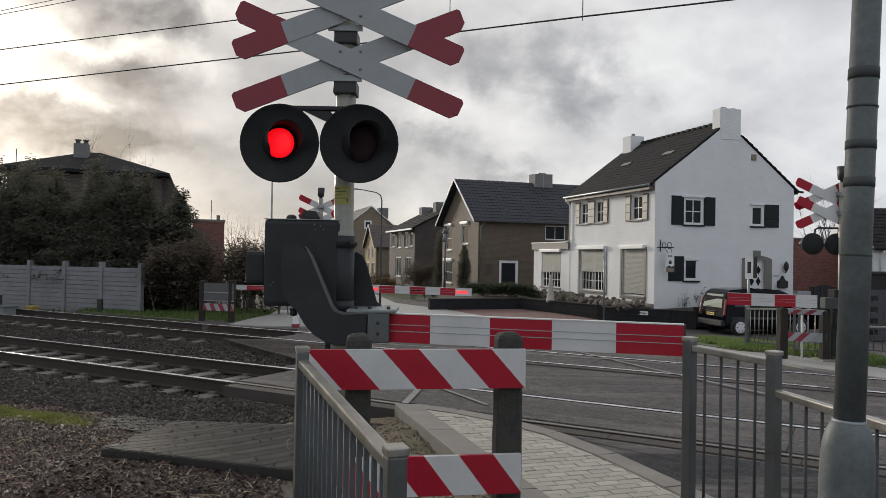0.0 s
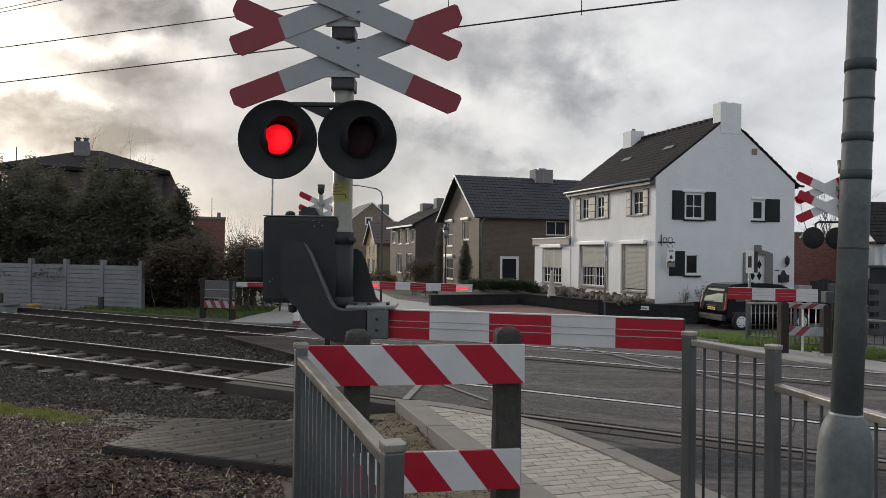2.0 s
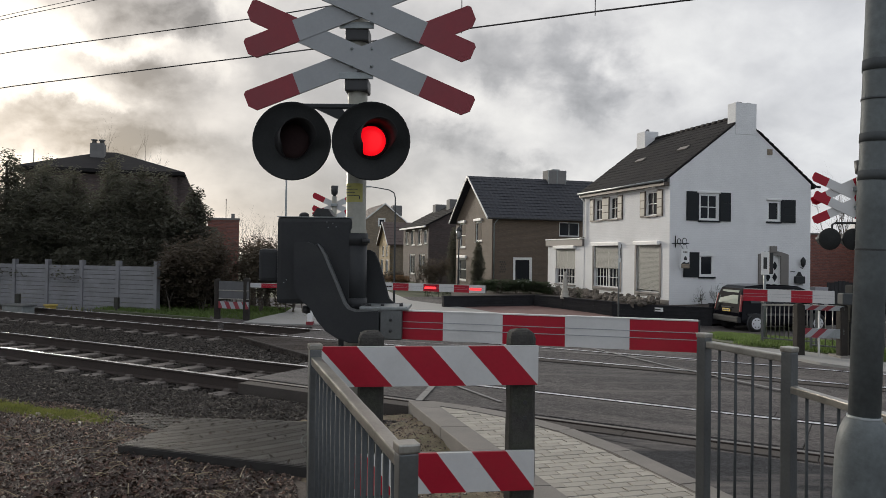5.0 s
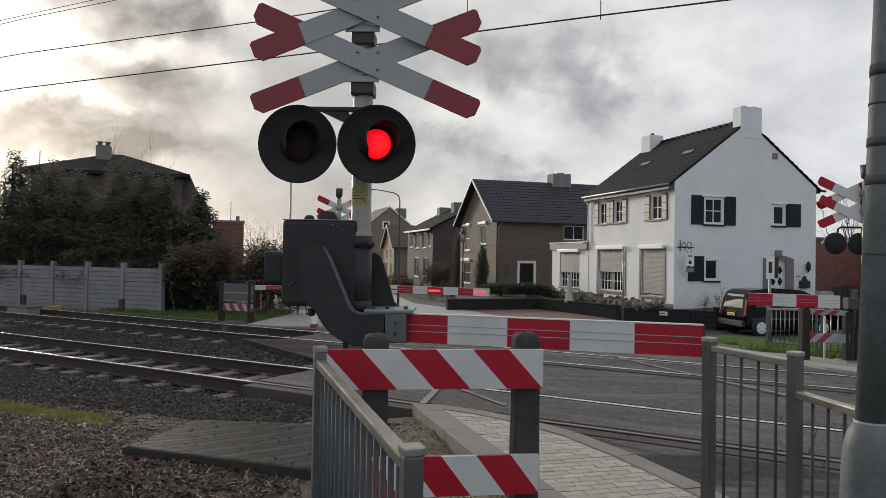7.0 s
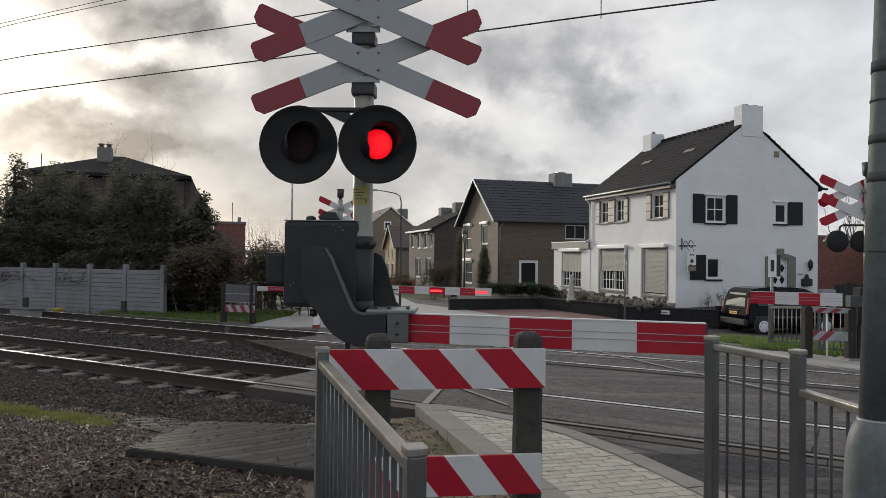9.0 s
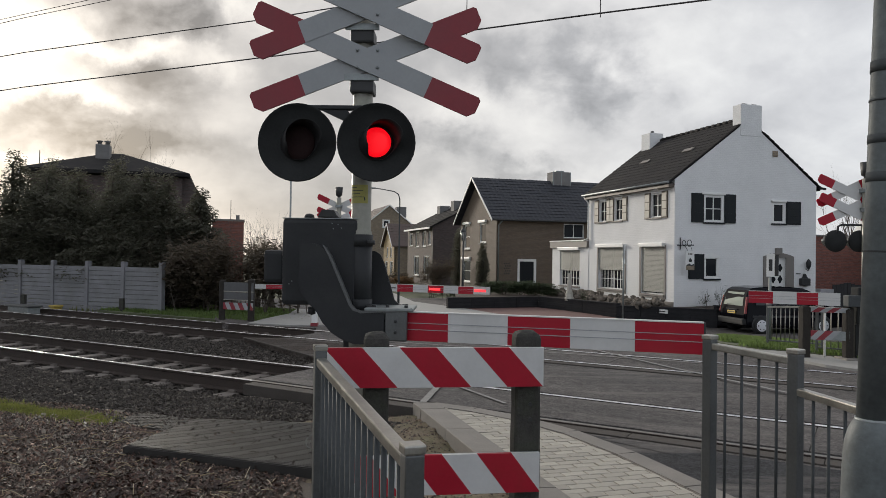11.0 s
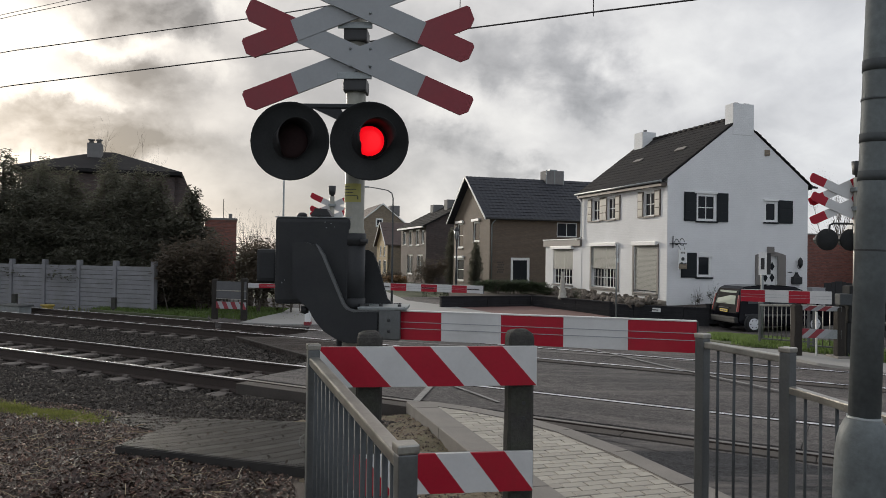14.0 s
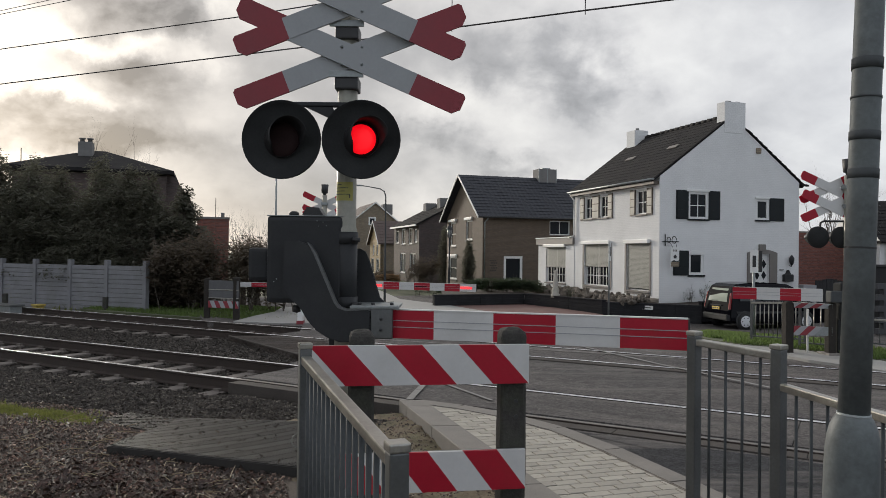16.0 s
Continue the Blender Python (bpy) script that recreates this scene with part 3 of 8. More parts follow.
def lathe(profile, seg=24, axis="z", bm=None, mi=0):
    """Radius and height pairs turned round an axis."""
    bm = bm or bmesh.new()
    rings = []
    for r, h in profile:
        ring = []
        for k in range(seg):
            a = 2 * math.pi * k / seg
            c, s = r * math.cos(a), r * math.sin(a)
            ring.append(bm.verts.new({"z": (c, s, h), "y": (c, h, s), "x": (h, c, s)}[axis]))
        rings.append(ring)
    fs = []
    for a, b in zip(rings, rings[1:]):
        fs += [bm.faces.new((a[k], a[(k + 1) % seg], b[(k + 1) % seg], b[k])) for k in range(seg)]
    caps = []
    if profile[0][0] > 1e-4:
        caps.append(bm.faces.new(rings[0][::-1]))
    if profile[-1][0] > 1e-4:
        caps.append(bm.faces.new(rings[-1]))
    bmesh.ops.recalc_face_normals(bm, faces=fs + caps)
    for f in fs + caps:
        f.material_index = mi
        f.smooth = f not in caps
    return bm


def raw(name, verts, faces, mat, label, category, kind="stuff", parent=None, smooth=False, m=None):
    me = bpy.data.meshes.new(name)
    me.from_pydata([tuple(v) for v in verts], [], faces)
    me.materials.append(mat)
    if smooth:
        me.shade_smooth()
    ob = new(name, me)
    if parent is not None:
        ob.parent = parent
    if m is not None:
        ob.matrix_local = m
    if parent is None:
        tagged(ob, label, category, kind=kind)
    else:
        tagged(ob, kind=kind)
    return ob


# ---- plan: s and n run along and across the tracks, w and v across and along the street ----
RA, SA = radians(-29), radians(17.7)


def rail_xy(s, n):
    return (s * math.cos(RA) - n * math.sin(RA), s * math.sin(RA) + n * math.cos(RA))


def street_xy(w, v):
    return (w * math.cos(SA) - v * math.sin(SA), w * math.sin(SA) + v * math.cos(SA))


def drop(x, y):
    """The street falls away behind the tracks."""
    n = -x * math.sin(RA) + y * math.cos(RA)
    t = min(max((n - 15.5) / 13, 0), 1)
    k = min(max((x - 5.5) / 4, 0), 1)
    return -(0.62 + 0.23 * k) * t * t * (3 - 2 * t)


def lay(name, pts, lift, mat, label, category, step=0.7, kind="structure", thick=0.12):
    """A paved sheet over the falling ground, with a rim."""
    bm = bmesh.new()
    f = bm.faces.new([bm.verts.new((x, y, 0)) for x, y in pts])
    if f.normal.z < 0:
        f.normal_flip()
    bm.normal_update()
    xs, ys = [p[0] for p in pts], [p[1] for p in pts]
    for axis, lo, hi in ((0, min(xs), max(xs)), (1, min(ys), max(ys))):
        k = lo + step
        while k < hi:
            co, no = [0, 0, 0], [0, 0, 0]
            co[axis], no[axis] = k, 1
            bmesh.ops.bisect_plane(bm, geom=bm.verts[:] + bm.edges[:] + bm.faces[:], plane_co=co, plane_no=no)
            k += step
    for v in bm.verts:
        v.co.z = drop(v.co.x, v.co.y) + lift
    rim = [e for e in bm.edges if e.is_boundary]
    r = bmesh.ops.extrude_edge_only(bm, edges=rim)
    for v in (g for g in r["geom"] if isinstance(g, bmesh.types.BMVert)):
        v.co.z -= thick
    bmesh.ops.recalc_face_normals(bm, faces=bm.faces[:])
    return solo(name, bm, mat, label, category, kind=kind)


def axis_steps(lo, near_lo, near_hi, hi, fine, n_far):
    a = [near_lo - (near_lo - lo) * ((i / n_far) ** 2.2) for i in range(n_far, 0, -1)]
    b = list(np.arange(near_lo, near_hi, fine))
    c = [near_hi + (hi - near_hi) * ((i / n_far) ** 2.2) for i in range(0, n_far + 1)]
    return a + b + c


def make_ground():
    xs, ys = axis_steps(-1500, -40, 45, 1500, 1.0, 14), axis_steps(-300, -10, 80, 2600, 1.0, 14)
    vs, fs = [], []
    for y in ys:
        for x in xs:
            vs.append((x, y, drop(x, y) - 0.30 + 0.05 * noise.noise((x * 0.3, y * 0.3, 0))))
    n = len(xs)
    for j in range(len(ys) - 1):
        for i in range(n - 1):
            fs.append((j * n + i, j * n + i + 1, (j + 1) * n + i + 1, (j + 1) * n + i))
    raw("ground", vs, fs, M_GROUND, "dull green and brown earth round the crossing", "ground", kind="structure", smooth=True)


make_ground()

# road: all asphalt right of the crossing's west edge
ROAD = [rail_xy(-7.45, 7.75)] + [street_xy(w, v) for w, v in ((2.3, 8.75), (3.3, 7.72), (3.62, 6.4), (3.66, 5.0), (3.4, -8), (34, -8), (46, 42), (-5.5, 42), (-5.5, 60), (-12, 110), (-19, 110), (-12, 60), (-9, 44), (-4.2, 36), (-1.0, 27), (-0.1, 20))] + [(-3.6, 18.4), (-3.3, 16.4), (-2.9, 14.6), (-2.2, 12.6), (-2.2, 11.6)]
lay("road", ROAD, -0.03, M_ASPHALT, "worn damp grey asphalt carriageway over the crossing", "road", step=1.6)

lay("road_resurfaced", [street_xy(w, v) for w, v in ((2.36, 8.66), (3.3, 7.72), (3.62, 6.4), (3.66, 5.0), (3.4, -8), (34, -8))] + [rail_xy(30, 7.37), rail_xy(-4.65, 7.37)], -0.025, M_ASPHALT_DARK, "newer dark asphalt before the near rail", "road", step=1.6)


def rail_profile(bm, s0, s1, n, top, mi_head, mi_web):
    prof = ((-0.07, -0.195), (-0.07, -0.178), (-0.014, -0.155), (-0.012, -0.045), (-0.036, -0.032), (-0.036, -0.004), (-0.030, 0.0),
            (0.030, 0.0), (0.036, -0.004), (0.036, -0.032), (0.012, -0.045), (0.014, -0.155), (0.07, -0.178), (0.07, -0.195))
    a = [bm.verts.new((s0, n + q, top + z)) for q, z in prof]
    b = [bm.verts.new((s1, n + q, top + z)) for q, z in prof]
    k = len(prof)
    for i in range(k):
        f = bm.faces.new((a[i], a[(i + 1) % k], b[(i + 1) % k], b[i]))
        f.material_index = mi_head if i in (5, 6, 7) else mi_web
    bm.faces.new(a).material_index = mi_web
    bm.faces.new(b[::-1]).material_index = mi_web
    bmesh.ops.recalc_face_normals(bm, faces=bm.faces[:])


RAIL_M = pose(0, 0, 0, 0, 0, -29)
TRACKS = ((7.72, 9.15, -7.62), (12.28, 13.70, -11.1))


SLEEPER_AT = {7.72: -7.97, 12.28: -12.33}


def make_tracks():
    for n0, n1, start in TRACKS:
        tr = thing("railway_track", RAIL_M, "railway track with worn shiny rails on concrete sleepers", "railway track", "tracks at the crossing", "structure")
        for n in (n0, n1):
            bm = bmesh.new()
            rail_profile(bm, -220, start if n == 7.72 else 60, n, 0.0, 0, 1)
            if n == 7.72:
                rail_profile(bm, start, 60, n, 0.0, 2, 1)
            part("rail", bm, (M_STEEL, M_RUST, M_STEEL_DULL), tr, "steel rail with a polished head")
            # dark strip paints the shade of the deep groove beside the rail
            part("flangeway_shade", box(start, 14, n + 0.04, n + 0.148, -0.16, -0.022), M_TYRE, tr, "dark strip for the shade in the rail groove")
        mid = (n0 + n1) / 2
        me = None
        for i in range(120):
            s = SLEEPER_AT[n0] - 0.72 * i
            if me is None:
                bm = box(-0.13, 0.13, -1.08, 1.08, -0.40, -0.190, 0.02)
                for q in (-0.715, 0.715):
                    for e in (-0.09, 0.09):
                        box(-0.06, 0.06, q + e - 0.03, q + e + 0.03, -0.192, -0.155, 0, bm)
                ob = part("sleeper", bm, M_SLEEPER, tr)
                me = ob.data
            else:
                ob = new("sleeper", me)
                ob.parent = tr
            ob.matrix_local = pose(s, mid, 0.01 * noise.noise((s, n0, 0)), 0, 0, random.uniform(-1, 1))
        part("joint", box(start - 0.3, 14, n1 + 0.45, n1 + 0.485, -0.16, -0.018), M_TYRE, tr, "dark tarred joint in the asphalt")
        # crossing panels beside and between the rails
        for a, b, sk in ((n0 - 0.27, n0 - 0.06, 0.05), (n0 + 0.15, n1 - 0.06, -0.1), (n1 + 0.15, n1 + 0.45, -0.5)):
            i = 0
            s = start + sk
            while s < 14:
                e = s + (1.8 if a < n0 else 7.2)
                part("crossing_panel", box(s + 0.003, e - 0.003, a, b, -0.16, -0.012 + 0.003 * math.sin(i * 5.1 + a), 0.008), M_APRON if a < n0 else M_ASPHALT, tr)
                s, i = e, i + 1


make_tracks()


def stones(name, count, where, size, mat, label, category, flat=0.7, seed=1, zf=None):
    rng = random.Random(seed)
    gen = np.random.default_rng(seed)
    ico = bmesh.new()
    bmesh.ops.create_icosphere(ico, subdivisions=1, radius=1)
    base = np.array([tuple(v.co) for v in ico.verts])
    faces = np.array([[v.index for v in f.verts] for f in ico.faces])
    ico.free()
    at = np.array([p for p in (where(rng) for _ in range(count)) if p is not None])
    n = len(at)
    r = size[0] + (size[1] - size[0]) * gen.random(n) ** 2
    sc = np.stack([gen.uniform(0.7, 1.25, n), gen.uniform(0.7, 1.2, n), gen.uniform(0.45, 1.0, n) * flat], 1)
    # random turns from unit quaternions
    q = gen.normal(size=(n, 4))
    q /= np.linalg.norm(q, axis=1)[:, None]
    a, b, c, d = q.T
    rot = np.stack([np.stack([1 - 2 * (c * c + d * d), 2 * (b * c - a * d), 2 * (b * d + a * c)], 1),
                    np.stack([2 * (b * c + a * d), 1 - 2 * (b * b + d * d), 2 * (c * d - a * b)], 1),
                    np.stack([2 * (b * d - a * c), 2 * (c * d + a * b), 1 - 2 * (b * b + c * c)], 1)], 1)
    pts = base[None] * sc[:, None, :] * gen.uniform(0.72, 1.22, (n, len(base)))[:, :, None] * r[:, None, None]
    pts = np.einsum("nij,nkj->nki", rot, pts) + at[:, None, :]
    fs = faces[None] + (np.arange(n) * len(base))[:, None, None]
    return raw(name, pts.reshape(-1, 3).tolist(), fs.reshape(-1, 3).tolist(), mat, label, category)


def ballast_height(s, n):
    h = -0.225 + 0.02 * noise.noise((s * 1.7, n * 1.7, 3)) + 0.015 * noise.noise((s * 6, n * 6, 5))
    if n < 7.0:
        h -= 0.02 * min(1, (7.0 - n) / 1.2)
    if 9.5 < n < 11.9 and s > -13:
        h += 0.10 * min(1, s + 13)
    if n < 7.3 and s > -7.6:
        h += 0.09 * min(1, (s + 7.6) / 0.5) * min(1, max(0, (n - 5.9) / 1.0))
    return h


def on_sleeper(s, n):
    """True over the swept top of a sleeper."""
    for n0, n1, start in TRACKS:
        if abs(n - (n0 + n1) / 2) < 1.0:
            k = (SLEEPER_AT[n0] - s) / 0.72
            return abs(k - round(k)) < 0.19
    return False


def make_ballast():
    vs, fs = [], []
    ss, ns = list(np.arange(-40, -3.0, 0.22)) , list(np.arange(5.3, 16.2, 0.16))
    ss = [-220, -150, -100, -70, -50] + ss
    for s in ss:
        for n in ns:
            x, y = rail_xy(s + max(0, (9 - n)) * 0, n)
            vs.append((x, y, ballast_height(s, n)))
    k = len(ns)
    for i in range(len(ss) - 1):
        for j in range(k - 1):
            fs.append((i * k + j, (i + 1) * k + j, (i + 1) * k + j + 1, i * k + j + 1))
    raw("ballast_bed", vs, fs, M_BALLAST, "dark grey brown track ballast under both tracks", "ballast", smooth=True)

    def near(rng):
        s, n = rng.uniform(-20, -4.6), rng.uniform(7.0, 11.8)
        if (s > -7.6 and n < 9.3) or s > -6.4 or (on_sleeper(s, n) and rng.random() > 0.14):
            return None
        x, y = rail_xy(s, n)
        return (x, y, ballast_height(s, n) + 0.006)

    stones("ballast_stones", 19000, near, (0.018, 0.048), M_STONE, "loose crushed ballast stones between the sleepers", "ballast", seed=3)

    def shoulder(rng):
        s, n = rng.uniform(-13, -4.3), rng.uniform(5.35, 7.28)
        if n < 5.6 + 0.2 * noise.noise((s * 1.5, 0, 0)):
            return None
        x, y = rail_xy(s, n)
        return (x, y, ballast_height(s, n) + 0.012)

    stones("ballast_stones", 25000, shoulder, (0.016, 0.044), M_STONE, "loose dark crushed ballast stones beside the near rail", "ballast", seed=33)

    def far(rng):
        s, n = rng.uniform(-30, -10), rng.uniform(11.5, 15.6)
        if on_sleeper(s, n) and rng.random() > 0.1:
            return None
        x, y = rail_xy(s, n)
        return (x, y, ballast_height(s, n) + 0.012)

    stones("ballast_stones", 7000, far, (0.02, 0.045), M_STONE, "loose crushed ballast stones between the tracks", "ballast", seed=4)


make_ballast()


def soil_height(x, y):
    n = -x * math.sin(RA) + y * math.cos(RA)
    return -0.075 + 0.03 * noise.noise((x * 0.8, y * 0.8, 1)) + 0.02 * noise.noise((x * 4, y * 4, 2)) - 0.11 * min(max((n - 4.7) / 0.9, 0), 1)


def make_soil():
    vs, fs = [], []
    xs, ys = np.arange(-14, 2.6, 0.12), np.arange(-3, 9.2, 0.12)
    for y in ys:
        for x in xs:
            vs.append((x, y, soil_height(x, y)))
    k = len(xs)
    for j in range(len(ys) - 1):
        for i in range(k - 1):
            x, y = xs[i], ys[j]
            n = -x * math.sin(RA) + y * math.cos(RA)
            w = x * math.cos(SA) + y * math.sin(SA)
            if n < 5.8 and (w < 0.75 or (w < 2.14 and -x * math.sin(SA) + y * math.cos(SA) < 3.3)):
                fs.append((j * k + i, j * k + i + 1, (j + 1) * k + i + 1, (j + 1) * k + i))
    raw("soil_verge", vs, fs, M_SOIL, "dark soil verge covered with gravel and dead leaves", "soil", smooth=True)

    def near(rng):
        x, y = rng.uniform(-7.5, 0.5), rng.uniform(4.2, 9.5)
        n = -x * math.sin(RA) + y * math.cos(RA)
        w = x * math.cos(SA) + y * math.sin(SA)
        if n > 5.85 or w > 0.6:
            return None
        return (x, y, soil_height(x, y) + 0.008)

    stones("gravel", 52000, near, (0.006, 0.020), M_PEBBLE, "loose brown pebbles and clods on the verge", "gravel", seed=5)

    # curled dead leaves, thicker and wetter before the cover slab
    def litter(name, count, xr, yr, keep, size, mat, label, seed):
        rng = random.Random(seed)
        lv, lf = [], []
        for _ in range(count):
            x, y = rng.uniform(*xr), rng.uniform(*yr)
            n = -x * math.sin(RA) + y * math.cos(RA)
            if n > keep + 2.2 * rng.random() ** 3 or x * math.cos(SA) + y * math.sin(SA) > 0.5:
                continue
            r = rng.uniform(*size)
            rot = Euler((rng.uniform(-0.7, 0.7), rng.uniform(-0.7, 0.7), rng.random() * 6.3)).to_matrix()
            o = len(lv)
            for a, b, c in ((-1, 0, 0.25), (-0.3, 0.55, 0.1), (0.6, 0.4, 0.2), (1.1, 0, 0.45), (0.6, -0.45, 0.1), (-0.3, -0.5, 0.2), (0, 0, -0.05)):
                lv.append(Vector((x, y, soil_height(x, y) + 0.022)) + rot @ Vector((a, b, c)) * r)
            lf += [(o + i, o + (i + 1) % 6, o + 6) for i in range(6)]
        raw(name, lv, lf, mat, label, "leaves")

    litter("fallen_leaves", 6000, (-7, 0.3), (4.0, 8.0), 3.9, (0.010, 0.028), M_LEAF, "scattered brown fallen leaves on the verge", 8)
    litter("fallen_leaves", 5200, (-3.2, 0.2), (4.6, 6.9), 3.6, (0.014, 0.036), M_LITTER, "wet red brown leaf litter before the cover slab", 18)

    def pale(rng):
        x, y = rng.uniform(-6.5, 0.2), rng.uniform(4.4, 8.6)
        n = -x * math.sin(RA) + y * math.cos(RA)
        if n > 5.7 or x * math.cos(SA) + y * math.sin(SA) > 0.4 or noise.noise((x * 1.1, y * 1.1, 9)) < -0.1:
            return None
        return (x, y, soil_height(x, y) + 0.026)

    stones("gravel", 900, pale, (0.005, 0.020), M_PALEBITS, "scattered pale stones on the verge", "gravel", flat=0.5, seed=25)


make_soil()


def grass(name, count, where, h, label, mat=None, seed=2, wide=0.006):
    rng = random.Random(seed)
    vs, fs = [], []
    for _ in range(count):
        p = where(rng)
        if p is None:
            continue
        p = Vector(p)
        a, l = rng.random() * 6.3, rng.uniform(h * 0.5, h * 1.2)
        d = Vector((math.cos(a), math.sin(a), 0))
        lean = Vector((rng.uniform(-1, 1), rng.uniform(-1, 1), 0)) * l * 0.5
        o = len(vs)
        vs += [p - d * wide, p + d * wide, p + d * wide * 0.7 + lean * 0.35 + Vector((0, 0, l * 0.6)), p - d * wide * 0.7 + lean * 0.35 + Vector((0, 0, l * 0.6)), p + lean + Vector((0, 0, l))]
        fs += [(o, o + 1, o + 2, o + 3), (o + 3, o + 2, o + 4)]
    return raw(name, vs, fs, mat or M_GRASS, label, "grass")


def left_strip(rng):
    x = rng.uniform(-9, -3.9)
    y = 8.75 + (-5.1 - x) * 0.30 + rng.gauss(0, 0.16)
    if noise.noise((x * 1.3, y * 1.3, 0)) < -0.25 or rng.random() > (-3.7 - x) * 1.2:
        return None
    n = -x * math.sin(RA) + y * math.cos(RA)
    return (x, y, max(soil_height(x, y), ballast_height(x * math.cos(RA) + y * math.sin(RA), n)) - 0.02)


grass("grass_strip", 16000, left_strip, 0.065, "bright green grass strip beside the ballast", seed=2)


def far_left_grass(rng):
    s, n = rng.uniform(-34, -13.6), rng.uniform(15.0, 19.5)
    if noise.noise((s * 0.7, n * 0.7, 0)) < -0.35:
        return None
    x, y = rail_xy(s, n)
    return (x, y, drop(x, y) - 0.27)


grass("grass_verge", 16000, far_left_grass, 0.26, "rough green grass verge behind the tracks", seed=6, wide=0.015)

# ---- paths and kerbs beyond the crossing ----
lay("pavement_corner", [(-5.27, 48.1), (-4.48, 48.35), (-2.45, 38.7), (0.21, 34.3), (2.23, 29.6), (3.33, 21.8), (1.77, 19.9), (-0.2, 22.15), (-2.12, 30.0), (-3.42, 33.7)], 0.05, M_PATH, "pale concrete footpath round the street corner", "footpath", 2.0)
lay("pavement_yard", [(0.21, 34.66), (3.8, 36.0), (6.6, 31.0), (4.25, 26.0), (2.55, 28.08)], 0.03, M_REDBRICK, "red brick paved forecourt before the garden wall", "paving", 2.0)
lay("pavement_west", [(-5.55, 19.1), (-4.37, 18.75), (-3.2, 18.9), (-3.19, 21.65), (-5.0, 29.0), (-6.4, 29.0), (-5.35, 22.9)], 0.0, M_PATH, "pale concrete footpath behind the tracks", "footpath", 2.0, thick=0.06)
lay("crossing_end", [(-4.72, 15.92), (-2.35, 12.75), (-1.2, 12.1), (-2.4, 14.9), (-3.3, 16.1)], -0.018, M_ENDPATCH, "brown worn asphalt wedge between the tracks", "road", 1.5, thick=0.19)
solo("wedge_edge", slab([(-4.72, 15.90), (-2.36, 12.74), (-2.31, 12.77), (-4.67, 15.93)], -0.03, -0.008, bev=0.004), M_APRON, "worn concrete strip along the worn wedge", "kerb", kind="structure")
lay("pavement_east", [(5.88, 17.26), (6.65, 16.69), (7.03, 14.79), (7.74, 12.79), (8.1, 12.0), (7.7, 11.0), (7.08, 11.71), (6.37, 12.96), (5.88, 14.75), (5.38, 15.66)], 0.02, M_PATH, "pale concrete footpath with a kerb behind the tracks", "footpath", 2.0)
lay("verge_east", [(5.62, 16.5), (6.0, 17.6), (7.3, 20.6), (9.6, 21.5), (9.4, 17.8), (8.6, 15.3), (8.6, 12.6), (7.76, 12.8), (7.05, 14.2), (6.75, 14.75), (6.1, 15.1)], 0.032, M_GROUND, "grassed verge beside the far footpath", "verge", 1.0)
VE = ((5.62, 16.5), (6.0, 17.6), (7.3, 20.6), (9.6, 21.5), (9.4, 17.8), (8.6, 15.3), (8.6, 12.6), (7.76, 12.8), (7.05, 14.2), (6.75, 14.75), (6.1, 15.1))


def inside(x, y, poly):
    c = False
    for (a, b), (p, q) in zip(poly, poly[1:] + poly[:1]):
        if (b > y) != (q > y) and x < (p - a) * (y - b) / (q - b) + a:
            c = not c
    return c


def east_grass(rng):
    x, y = rng.uniform(5.9, 9.7), rng.uniform(12.2, 22.8)
    return (x, y, drop(x, y) + 0.02) if inside(x, y, VE) and noise.noise((x * 1.6, y * 1.6, 4)) > -0.3 else None


PW = ((-5.55, 19.1), (-4.37, 18.75), (-3.2, 18.9), (-3.19, 21.65), (-5.0, 29.0), (-6.4, 29.0), (-5.35, 22.9))
lay("verge_west", [(-11.5, 23.1), (-9.5, 21.95), (-5.6, 19.8), (-4.6, 19.2), (-3.15, 18.7), (-3.1, 21.7), (-4.6, 29.0), (-13.0, 29.0)], -0.05, M_GROUND, "grassed verge behind the tracks", "verge", 1.5, thick=0.25)


def west_grass(rng):
    x, y = rng.uniform(-11.5, -3.1), rng.uniform(19.0, 27.5)
    if inside(x, y, PW) or x * 0.485 + y * 0.875 < 14.75:
        return None
    return (x, y, drop(x, y) - 0.06)


grass("grass_verge", 30000, west_grass, 0.10, "short green grass round the striped boards", M_GRASSGREEN, seed=19, wide=0.014)
grass("grass_verge", 30000, east_grass, 0.10, "fresh green grass beside the far footpath", M_GRASSGREEN, seed=9, wide=0.014)

# ---- kerb beside the near footpath, soil island and road paint ----


